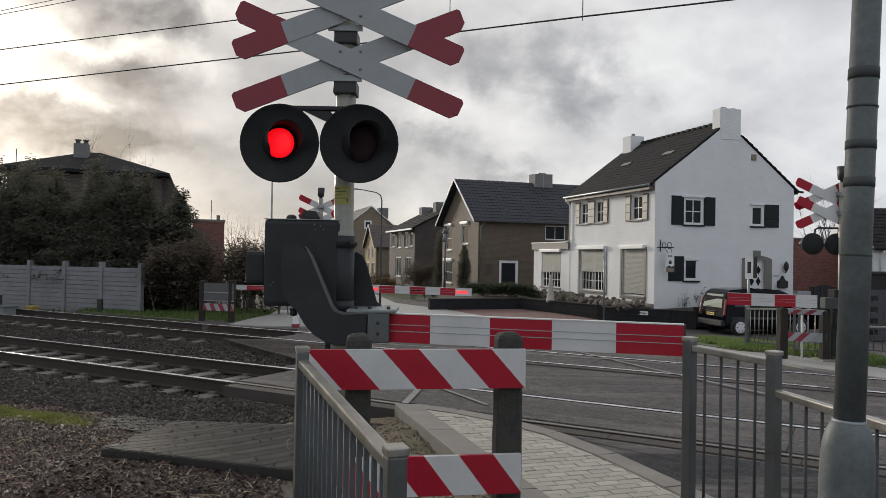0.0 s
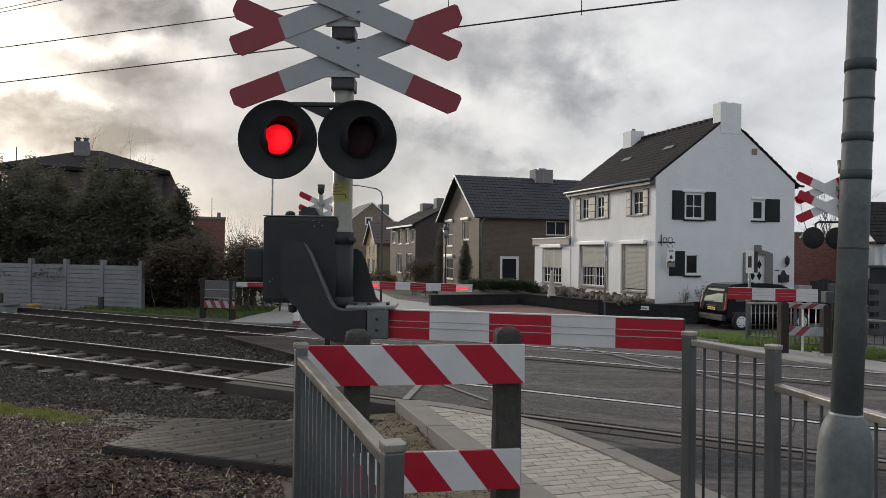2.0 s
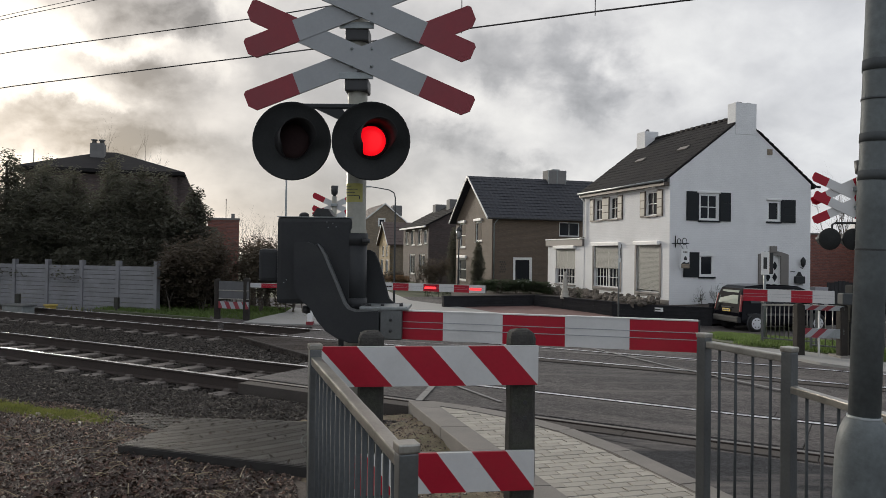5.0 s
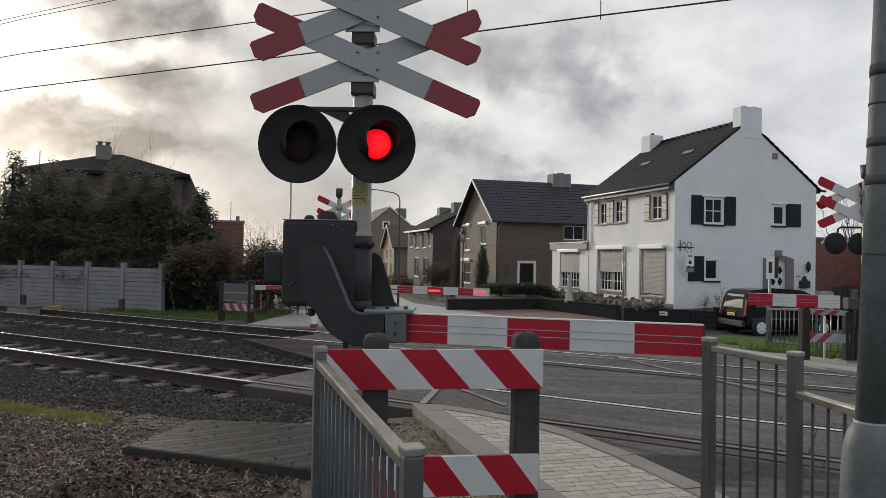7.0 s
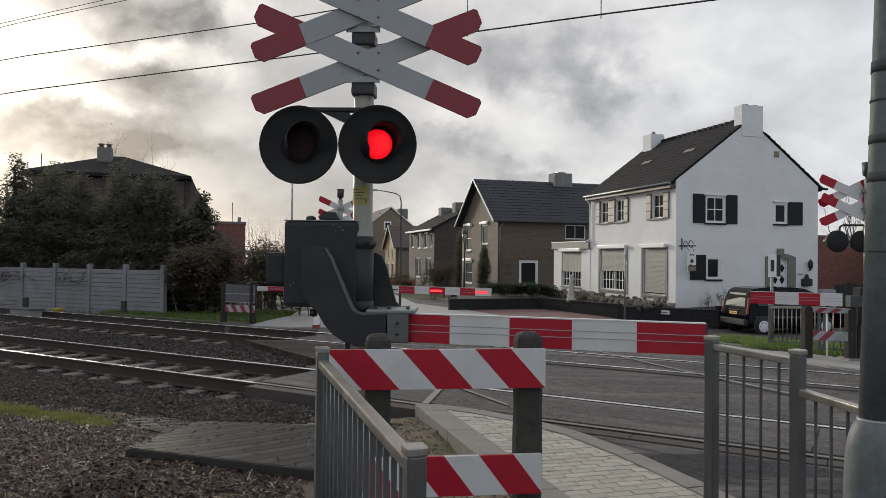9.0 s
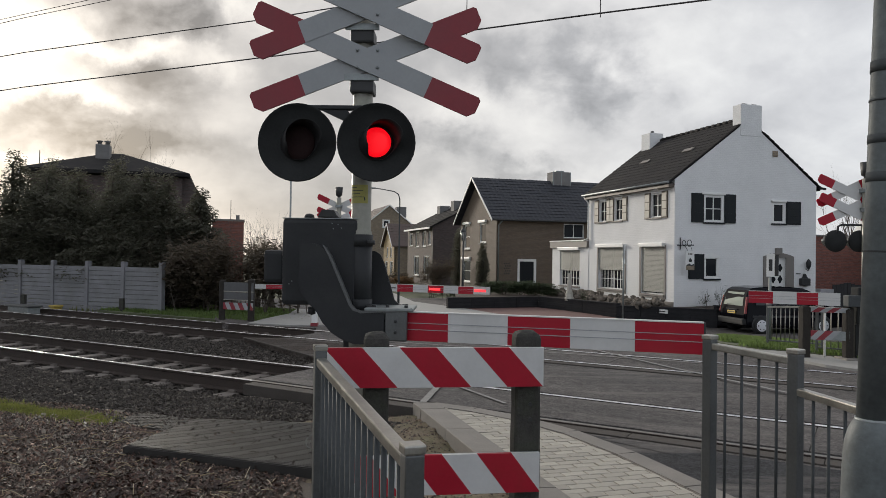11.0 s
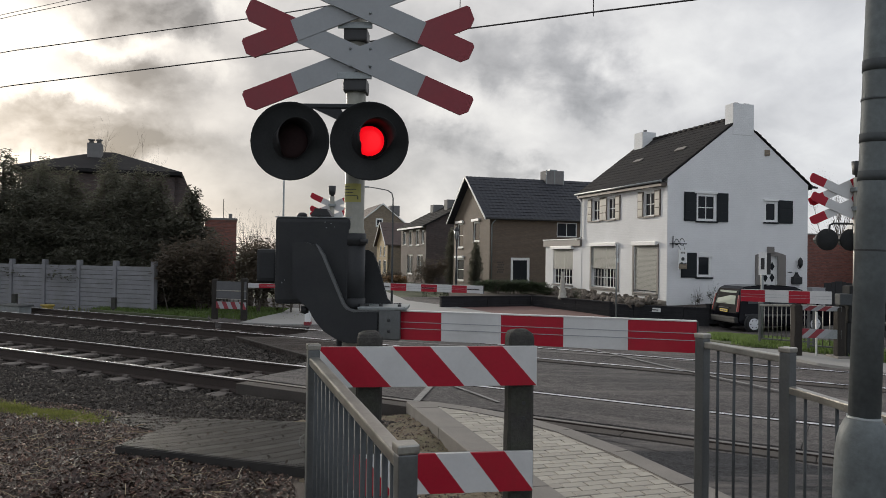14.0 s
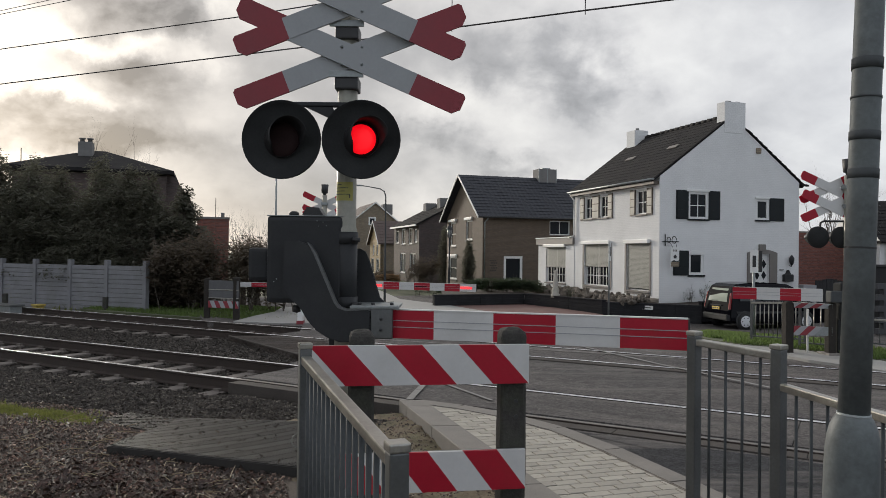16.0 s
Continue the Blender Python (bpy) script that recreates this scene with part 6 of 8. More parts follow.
    sign = part("hanging_sign", box(0.30, 0.70, -0.40, -0.36, 1.42, 2.22, 0.01), M_FRAME, h, "white hanging sign board", m=pose(0, 0, 0))
    part("sign_bar", box(0.30, 0.70, -0.405, -0.40, 1.42, 1.60), M_YELLOWBR_X, sign, "brown strip")
    part("sign_emblem", prism(((0.44, 1.76), (0.56, 1.76), (0.58, 1.84), (0.50, 1.93), (0.42, 1.84)), -0.405, -0.40), M_DARKBAR, sign)
    for i in range(3):
        part("print_bar", box(0.40 + 0.07 * i, 0.45 + 0.07 * i, -0.405, -0.40, 2.05, 2.13), M_GREYTRIM, sign)
    part("sign_picture", prism(((0.32, 1.60), (0.68, 1.60), (0.68, 1.68), (0.55, 1.64), (0.45, 1.70), (0.32, 1.63)), -0.405, -0.40), M_DARKBAR, sign)
    # front windows
    for y0, y1, z0, z1 in wy[:2]:
        w = y1 - y0
        m = pose(0, y1, z0, 0, 0, -90)
        window(h, m, w, z1 - z0, 2 if w > 2 else 1, 1, curtain=True, depth=0.14)
        full = w < 2
        blind_box(h, pose(-0.0, y1, z1 - 0.02, 0, 0, -90), w, (z1 - z0) - 0.15 if full else (z1 - z0) * 0.52)
        if not full:
            g = part("window_grille", box(y0 + 0.1, y1 - 0.1, 0.10, 0.12, 0.86, 0.89), M_FRAME, h, "white window bars", m=pose(0, 0, 0))
            g.matrix_local = Matrix(((0, 1, 0, 0), (1, 0, 0, 0), (0, 0, 1, 0), (0, 0, 0, 1)))
            for i in range(8):
                yy = y0 + 0.2 + (w - 0.4) * i / 7
                part("grille_bar", box(yy - 0.02, yy + 0.02, 0.09, 0.11, 0.42, 1.28), M_FRAME, g)
        # grey surround
        for a in ((y0 - 0.13, y0, z0 - 0.16, z1 + 0.04), (y1, y1 + 0.13, z0 - 0.16, z1 + 0.04), (y0, y1, z0 - 0.16, z0)):
            part("surround", box(-0.03, 0.0, a[0], a[1], a[2], a[3]), M_GREYTRIM, h, "grey brown surround")
    for y0, y1, z0, z1 in wy[2:]:
        window(h, pose(0, y1, z0, 0, 0, -90), y1 - y0, z1 - z0, 2, 2)
        part("lintel_box", box(-0.12, 0.0, y0 + 0.02, y1 - 0.02, z1 + 0.1, z1 + 0.2, 0.02), M_FRAME, h)
        for k, a in enumerate((y0 - 0.46, y1 + 0.03)):
            leaf_shutter(h, pose(0, a + 0.43, z0 - 0.05, 0, 0, -90), 0.43, z1 - z0 + 0.1, M_SHUTTER, "cream painted shutter")
    # roof
    ridge = apex + 0.10
    e = 0.27
    sl = (apex - eave) / (gx / 2)
    ze = eave - sl * e + 0.12
    roof = part("roof", prism(((-e, ze), (gx / 2, ridge), (gx + e, ze), (gx + e, ze - 0.12), (gx / 2, ridge - 0.16), (-e, ze - 0.12)), 0.05, ly + 0.15), M_TILE, h, "dark tiled pitched roof")
    tiled_roof(h, (-e, 0.03, ze), (-e, ly + 0.17, ze), (gx / 2, 0.03, ridge), (gx / 2, ly + 0.17, ridge), M_TILE, tw=0.25, th=0.30, lift=0.010, lip=0.35)
    tiled_roof(h, (gx + e, 0.03, ze), (gx + e, ly + 0.17, ze), (gx / 2, 0.03, ridge), (gx / 2, ly + 0.17, ridge), M_TILE, tw=0.25, th=0.30, lift=0.010, lip=0.35)
    part("verge_strip", prism(((-e, ze - 0.02), (gx / 2, ridge), (gx + e, ze - 0.02), (gx + e, ze - 0.07), (gx / 2, ridge - 0.05), (-e, ze - 0.07)), -0.012, 0.05), M_TILE, h, "dark verge tiles on the gable")
    # stepped verge tiles down the far slope, the lowest one kicked outwards
    for i in range(3, 15):
        f = (i + 0.5) / 15
        m = Matrix.Translation((gx / 2 + (gx / 2 + e) * f, 0.0, ridge + (ze - ridge) * f)) @ Matrix.Rotation(math.atan(sl) - 0.10, 4, "Y")
        part("verge_tile", box(-0.18, 0.18, -0.05, 0.05, -0.035, 0.012), M_TILE, roof, m=m)
    part("verge_tile", box(-0.05, 0.32, -0.05, 0.08, -0.03, 0.05), M_TILE, roof, m=Matrix.Translation((gx + e - 0.1, -0.02, ze)) @ Matrix.Rotation(0.12, 4, "Y"))
    n = int(ly / 0.4)
    for i in range(n):
        part("ridge_tile", tube(((gx / 2, 0.03 + i * 0.41, ridge + 0.0), (gx / 2, 0.42 + i * 0.41, ridge + 0.02)), (0.085, 0.10), 8), M_TILE, roof)
    for yy, zz in ((1.85, 6.66), (5.05, 6.50)):
        s = (zz - eave) / sl
        m = Matrix.Translation((s, yy, zz + 0.13)) @ Matrix.Rotation(-math.atan(sl), 4, "Y")
        part("roof_light", box(-0.13, 0.13, -0.36, 0.36, 0.0, 0.05, 0.01), M_GREYTRIM, roof, "small skylight", m=m)
    part("gutter", tube(((-e - 0.05, 0.0, ze - 0.04), (-e - 0.05, ly + 0.2, ze - 0.04)), 0.05, 10), M_GALV_DULL, h, "pale zinc gutter")
    # shade under the eaves is put into this board's dark colour
    part("eave_board", box(-e, 0.0, 0.05, ly + 0.1, ze - 0.24, ze - 0.10), M_SHUTTEREDGE, h, "eaves board darkened as eave shade")
    part("downpipe", tube(((-e, ly + 0.05, ze - 0.1), (-0.08, ly - 0.06, ze - 0.45), (-0.08, ly - 0.06, 2.9), (-0.25, ly + 0.2, 2.75)), 0.045, 8), M_FRAME, h, "white downpipe")
    c1 = part("chimney", box(3.22, 4.30, -0.018, 0.52, apex - 0.70, 8.62, 0.015), M_WHITEWALL_X, h, "broad white brick chimney on the gable")
    part("chimney_cap", box(3.40, 3.62, 0.1, 0.4, 8.62, 8.68, 0.01), M_CHIM, c1)
    part("chimney_cap", box(3.88, 4.12, 0.1, 0.4, 8.62, 8.67, 0.01), M_CHIM, c1)
    c2 = part("chimney", box(2.95, 3.75, ly - 0.9, ly - 0.1, apex - 1.0, 8.42, 0.015), M_WHITEWALL_X, h, "white brick chimney")
    part("chimney_pot", lathe(((0.10, 8.42), (0.09, 8.58), (0.0, 8.6)), 12), M_CHIM, c2, m=pose(3.35, ly - 0.5, 0))
    # low annex with flat roof
    a0, a1 = ly, 12.0
    hole = (a0 + 0.95, a0 + 3.4, 0.35, 2.28)
    bm = pierced(a1 - a0, base, 2.42, [(a1 - hole[1], a1 - hole[0], hole[2], hole[3])], WALL)
    bmesh.ops.transform(bm, matrix=pose(-0.02, a1, 0, 0, 0, -90), verts=bm.verts[:])
    part("annex_wall", bm, M_WHITEWALL_Y, h)
    part("annex_wall", box(0.26, 4.0, a1 - WALL, a1, base, 2.42), M_WHITEWALL_X, h)
    part("annex_roof", box(-0.12, 4.1, a0 + 0.01, a1 + 0.12, 2.42, 2.78, 0.01), M_GREYTRIM, h, "grey flat roof edge")
    part("roof_edge", box(-0.15, 4.1, a0 + 0.01, a1 + 0.15, 2.78, 2.83), M_FRAME, h, "pale metal roof edge")
    window(h, pose(-0.02, hole[1], hole[2], 0, 0, -90), hole[1] - hole[0], hole[3] - hole[2], 2, 1, curtain=True, depth=0.14)
    blind_box(h, pose(-0.02, hole[1], hole[3], 0, 0, -90), hole[1] - hole[0], 1.05)
    g = part("window_grille", box(hole[0] + 0.1, hole[1] - 0.1, 0.08, 0.10, 0.78, 0.81), M_FRAME, h, "white window bars")
    g.matrix_local = Matrix(((0, 1, 0, -0.02), (1, 0, 0, 0), (0, 0, 1, 0), (0, 0, 0, 1)))
    for i in range(7):
        yy = hole[0] + 0.2 + (hole[1] - hole[0] - 0.4) * i / 6
        part("grille_bar", box(yy - 0.02, yy + 0.02, 0.07, 0.09, 0.40, 1.18), M_FRAME, g)
    part("plinth", box(-0.02, 0.0, 0.0, ly, base, 0.06), M_GREYTRIM, h)


make_white_house()


def make_brown_house():
    h = thing("house", pose(2.30, 48.0, -0.3, 0, 0, 17.7), "brown brick house with slate grey roof and white windows", "house", "houses by the crossing")
    gx, ly, eave, apex, base = 9.4, 7.7, 4.75, 7.52, -0.4
    # here the gable looks along local -x: the long wall runs along local x
    wx = [(1.50, 2.85, 0.35, 2.05), (4.80, 6.30, 3.50, 4.45)]
    wy = [(2.0, 3.35, 3.1, 4.5), (5.5, 6.9, 2.7, 4.50), (5.3, 7.1, 0.3, 1.95)]
    part("wall", pierced(gx, base, eave, wx, WALL), M_BROWN_X, h)
    bm = pierced(ly, base, eave, [(ly - a[1], ly - a[0], a[2], a[3]) for a in wy], WALL)
    bmesh.ops.transform(bm, matrix=pose(0, ly, 0, 0, 0, -90), verts=bm.verts[:])
    for v in bm.verts:
        if v.co.y < 0.01:
            v.co.y = WALL
    part("wall", bm, M_BROWN_Y, h)
    part("wall", box(gx - WALL, gx, WALL, ly, base, eave), M_BROWN_Y, h)
    part("wall", box(WALL, gx - WALL, ly - WALL, ly, base, eave), M_BROWN_X, h)
    rot = Matrix(((0, 1, 0, 0), (1, 0, 0, 0), (0, 0, 1, 0), (0, 0, 0, 1)))
    for x in (0.0, gx - WALL):
        bm = prism(((0, eave), (ly, eave), (ly / 2, apex)), x, x + WALL)
        bmesh.ops.transform(bm, matrix=rot, verts=bm.verts[:])
        bmesh.ops.recalc_face_normals(bm, faces=bm.faces[:])
        part("gable", bm, M_BROWN_Y, h)
    e, o = 0.35, 0.45
    sl = (apex - eave) / (ly / 2)
    ze, ridge = eave - sl * e + 0.12, apex + 0.2
    bm = prism(((-e, ze), (ly / 2, ridge), (ly + e, ze), (ly + e, ze - 0.1), (ly / 2, ridge - 0.14), (-e, ze - 0.1)), -o, gx + 0.1)
    bmesh.ops.transform(bm, matrix=rot, verts=bm.verts[:])
    bmesh.ops.recalc_face_normals(bm, faces=bm.faces[:])
    roof = part("roof", bm, M_TILE_BLUE, h, "slate grey tiled roof")
    tiled_roof(h, (-o, -e, ze), (gx + 0.1, -e, ze), (-o, ly / 2, ridge), (gx + 0.1, ly / 2, ridge), M_TILE_BLUE, 0.32, 0.36)
    # white barge boards
    bm = prism(((-e - 0.03, ze + 0.02), (ly / 2, ridge + 0.04), (ly + e + 0.03, ze + 0.02), (ly + e + 0.03, ze - 0.13), (ly / 2, ridge - 0.12), (-e - 0.03, ze - 0.13)), -o - 0.05, -o)
    bmesh.ops.transform(bm, matrix=rot, verts=bm.verts[:])
    bmesh.ops.recalc_face_normals(bm, faces=bm.faces[:])
    part("barge_board", bm, M_DULLWHITE, h, "dull white barge board")
    part("chimney", box(5.5, 6.9, ly / 2 - 0.5, ly / 2 + 0.5, apex - 0.8, 8.35, 0.02), M_CHIM, h, "grey chimney")
    for cx in (5.5, 6.16, 6.86):
        part("chimney_seam", box(cx - 0.01, cx + 0.05, ly / 2 - 0.515, ly / 2 - 0.5, apex - 0.5, 8.36), M_GALV_DULL, h)
    part("chimney_pot", box(5.9, 6.5, ly / 2 - 0.25, ly / 2 + 0.25, 8.35, 8.46, 0.02), M_GALV_DULL, h)
    part("gutter", tube(((-o, -e - 0.05, ze - 0.05), (gx, -e - 0.05, ze - 0.05)), 0.06, 8), M_BLACKPLASTIC, h)
    part("downpipe", tube(((0.35, -e, ze), (0.12, -0.06, ze - 0.4), (0.12, -0.06, base)), 0.045, 8), M_GALV_DULL, h, "grey downpipe")
    w = window(h, pose(1.50, 0, 0.35), 1.35, 1.70, 1, 1, fr=0.17, depth=0.08)
    window(h, pose(4.80, 0, 3.50), 1.5, 0.95, 2, 1, curtain=True)
    for y0, y1, z0, z1 in wy:
        window(h, pose(0, y1, z0, 0, 0, -90), y1 - y0, z1 - z0, 1, 2 if z1 - z0 > 1.6 else 1, curtain=True, fr=0.12)
        part("shutter_box", box(-0.14, 0.0, y0 - 0.1, y1 + 0.1, z1, z1 + 0.18, 0.02), M_FRAME, h)
    # pierced brick vent
    for i in range(3):
        for j in range(5):
            part("brick_vent", box(0.55 + 0.15 * i + 0.075 * (j % 2), 0.63 + 0.15 * i + 0.075 * (j % 2), -0.012, 0.0, 1.05 + 0.16 * j, 1.14 + 0.16 * j), M_DARKBAR, h)


make_brown_house()


def row_house(pos, label, gx, ly, eave, apex, mats, tile, front, chims, ridge_along="y", side=()):
    h = thing("house", pose(*pos, 0, 0, 17.7), label, "house", "houses by the crossing")
    mx, my = mats
    base = -0.3
    wy = [f for f in front]
    if ridge_along == "y":
        shell(h, gx, ly, eave, apex, base, mats, (), wy)
        e = 0.3
        sl = (apex - eave) / (gx / 2)
        ze, ridge = eave - sl * e + 0.1, apex + 0.18
        part("roof", prism(((-e, ze), (gx / 2, ridge), (gx + e, ze), (gx + e, ze - 0.1), (gx / 2, ridge - 0.14), (-e, ze - 0.1)), -0.1, ly + 0.1), tile, h, "tiled pitched roof")
        tiled_roof(h, (-e, -0.1, ze), (-e, ly + 0.1, ze), (gx / 2, -0.1, ridge), (gx / 2, ly + 0.1, ridge), tile, 0.4, 0.45)
        part("gutter", box(-e - 0.1, -e, -0.1, ly + 0.1, ze - 0.16, ze - 0.02), M_FRAME, h, "white gutter board")
        part("barge_board", prism(((-e, ze + 0.02), (gx / 2, ridge + 0.03), (gx + e, ze + 0.02), (gx + e, ze - 0.12), (gx / 2, ridge - 0.14), (-e, ze - 0.12)), -0.16, -0.11), M_FRAME if apex > 8 else tile, h)
        if apex > 8:
            part("attic_window", box(gx / 2 - 0.85, gx / 2 + 0.05, -0.05, -0.0, eave + 0.35, eave + 1.35), M_FRAME, h, "small white attic window")
            part("attic_pane", box(gx / 2 - 0.68, gx / 2 - 0.12, -0.06, -0.05, eave + 0.52, eave + 1.18), M_PANE, h)
    else:
        part("wall", pierced(gx, base, eave, (), WALL), mx, h)
        bm = pierced(ly, base, eave, [(ly - a[1], ly - a[0], a[2], a[3]) for a in wy], WALL)
        bmesh.ops.transform(bm, matrix=pose(0, ly, 0, 0, 0, -90), verts=bm.verts[:])
        part("wall", bm, my, h)
        part("wall", box(WALL, gx, ly - WALL, ly, base, eave), mx, h)
        rot = Matrix(((0, 1, 0, 0), (1, 0, 0, 0), (0, 0, 1, 0), (0, 0, 0, 1)))
        e, o = 0.25, 0.3
        sl = (apex - eave) / (ly / 2)
        ze, ridge = eave - sl * e + 0.1, apex + 0.18
        for nm, pts, x0, x1, mt in (("gable", ((0, eave), (ly, eave), (ly / 2, apex)), 0.0, WALL, my),
                                    ("roof", ((-e, ze), (ly / 2, ridge), (ly + e, ze), (ly + e, ze - 0.1), (ly / 2, ridge - 0.14), (-e, ze - 0.1)), -o, gx, tile),
                                    ("barge_board", ((-e, ze), (ly / 2, ridge + 0.05), (ly + e, ze), (ly + e, ze - 0.18), (ly / 2, ridge - 0.13), (-e, ze - 0.18)), -o - 0.05, -o, M_DULLWHITE)):
            bm = prism(pts, x0, x1)
            bmesh.ops.transform(bm, matrix=rot, verts=bm.verts[:])
            bmesh.ops.recalc_face_normals(bm, faces=bm.faces[:])
            part(nm, bm, mt, h)
        tiled_roof(h, (-o, -e, ze), (gx, -e, ze), (-o, ly / 2, ridge), (gx, ly / 2, ridge), tile, 0.4, 0.45)
    for y0, y1, z0, z1 in wy:
        window(h, pose(0, y1, z0, 0, 0, -90), y1 - y0, z1 - z0, 2, 1, curtain=True, fr=0.1)
    for x, y, w, z in chims:
        part("chimney", box(x, x + w, y, y + w, apex - 1.2, z, 0.02), M_CHIM, h, "grey brick chimney")
    return h


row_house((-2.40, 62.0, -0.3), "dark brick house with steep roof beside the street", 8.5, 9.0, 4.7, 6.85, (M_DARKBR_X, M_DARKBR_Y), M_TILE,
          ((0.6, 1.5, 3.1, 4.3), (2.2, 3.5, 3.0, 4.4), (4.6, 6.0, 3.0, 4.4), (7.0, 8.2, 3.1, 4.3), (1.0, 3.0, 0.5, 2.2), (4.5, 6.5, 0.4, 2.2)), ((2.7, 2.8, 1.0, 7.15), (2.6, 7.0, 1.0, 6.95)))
row_house((-7.0, 77.0, -0.3), "small yellow brick house with brown tiled roof", 6.0, 5.6, 3.3, 5.5, (M_YELLOWBR_X, M_YELLOWBR_Y), M_TILE_BROWN,
          ((1.3, 2.1, 2.0, 3.1), (3.2, 4.0, 2.0, 3.1), (0.8, 2.2, 0.2, 1.6), (3.4, 4.8, 0.0, 1.6)), (), "x")
row_house((-12.4, 88.0, -0.3), "pale brown brick house with gable far down the street", 7.6, 10.0, 5.2, 8.2, (M_YELLOWBR_X, M_BROWN_Y), M_TILE_BROWN,
          ((3.0, 4.2, 3.2, 4.6),), ((5.2, 2.0, 1.2, 8.3),))


def make_left_house():
    h = thing("house", pose(-22.9, 38.4, -0.6, 0, 0, 18), "shadowed house with low hipped roof behind conifers", "house", "houses by the crossing")
    L, D = 7.6, 8.0
    part("wall", pierced(L, 0, 6.6, [(2, 3.2, 3.6, 5.0), (5, 6.2, 3.6, 5.0)], WALL), M_DARKBR_X, h)
    part("wall", box(0, WALL, WALL, D, 0, 6.6), M_DARKBR_Y, h)
    part("wall", box(L - WALL, L, WALL, D, 0, 6.6), M_DARKBR_Y, h)
    part("wall", box(WALL, L - WALL, D - WALL, D, 0, 6.6), M_DARKBR_X, h)
    for x in (2.0, 5.0):
        window(h, pose(x, 0, 3.6), 1.2, 1.4, 2, 1)
    o = 0.4
    bm = bmesh.new()
    ev = [bm.verts.new(p) for p in ((-o, -o, 6.85), (L + o, -o, 6.85), (L + o, D + o, 6.85), (-o, D + o, 6.85))]
    lo = [bm.verts.new((v.co.x, v.co.y, v.co.z - 0.18)) for v in ev]
    r = [bm.verts.new((3.2, D / 2, 8.3)), bm.verts.new((4.0, D / 2, 8.3))]
    for q in ((ev[0], ev[1], r[1], r[0]), (ev[1], ev[2], r[1]), (ev[2], ev[3], r[0], r[1]), (ev[3], ev[0], r[0]), tuple(lo[::-1])):
        bm.faces.new(q)
    for i in range(4):
        bm.faces.new((ev[i], lo[i], lo[(i + 1) % 4], ev[(i + 1) % 4]))
    bmesh.ops.recalc_face_normals(bm, faces=bm.faces[:])
    part("roof", bm, M_TILE, h, "dark hipped roof")
    # lean-to at the side
    part("lean_to", prism(((L, 0), (L + 1.3, 0), (L + 1.3, 5.3), (L + 0.4, 6.6), (L, 6.7)), 0.3, D - 0.5), M_DARKBR_X, h, "steep side roof")
    c = part("chimney", box(2.75, 3.5, 2.4, 3.2, 7.0, 8.6, 0.02), M_CHIM, h, "brick chimney with two pots")
    for x in (2.92, 3.33):
        part("chimney_pot", lathe(((0.14, 8.6), (0.11, 8.77), (0.18, 8.79), (0.18, 8.85), (0.0, 8.87)), 10), M_CHIM, c, m=pose(x, 2.8, 0))
    part("gutter", box(-o - 0.1, -o, -o, D + o, 6.55, 6.7), M_FRAME, h)
    part("aerial", tube(((0.2, 1, 6.7), (0.2, 1, 7.9)), 0.025, 5), M_BLACK, h)


make_left_house()


def make_brick_block():
    h = thing("outbuilding", pose(-14.35, 42, -0.6, 0, 0, 17), "red brick outbuilding behind the bare shrubs", "outbuilding")
    part("wall", box(0, 1.75, 0, 3, 0, 4.3), M_REDBR_X, h)
    part("roof_edge", box(-0.04, 1.79, -0.05, 3.05, 4.3, 4.42), M_GREYTRIM, h)
    part("chimney", box(1.3, 1.5, 0.5, 0.8, 4.42, 4.70), M_CHIM, h)
    part("aerial", tube(((1.0, 1, 4.4), (1.0, 1, 5.6)), 0.02, 5), M_BLACK, h)


make_brick_block()


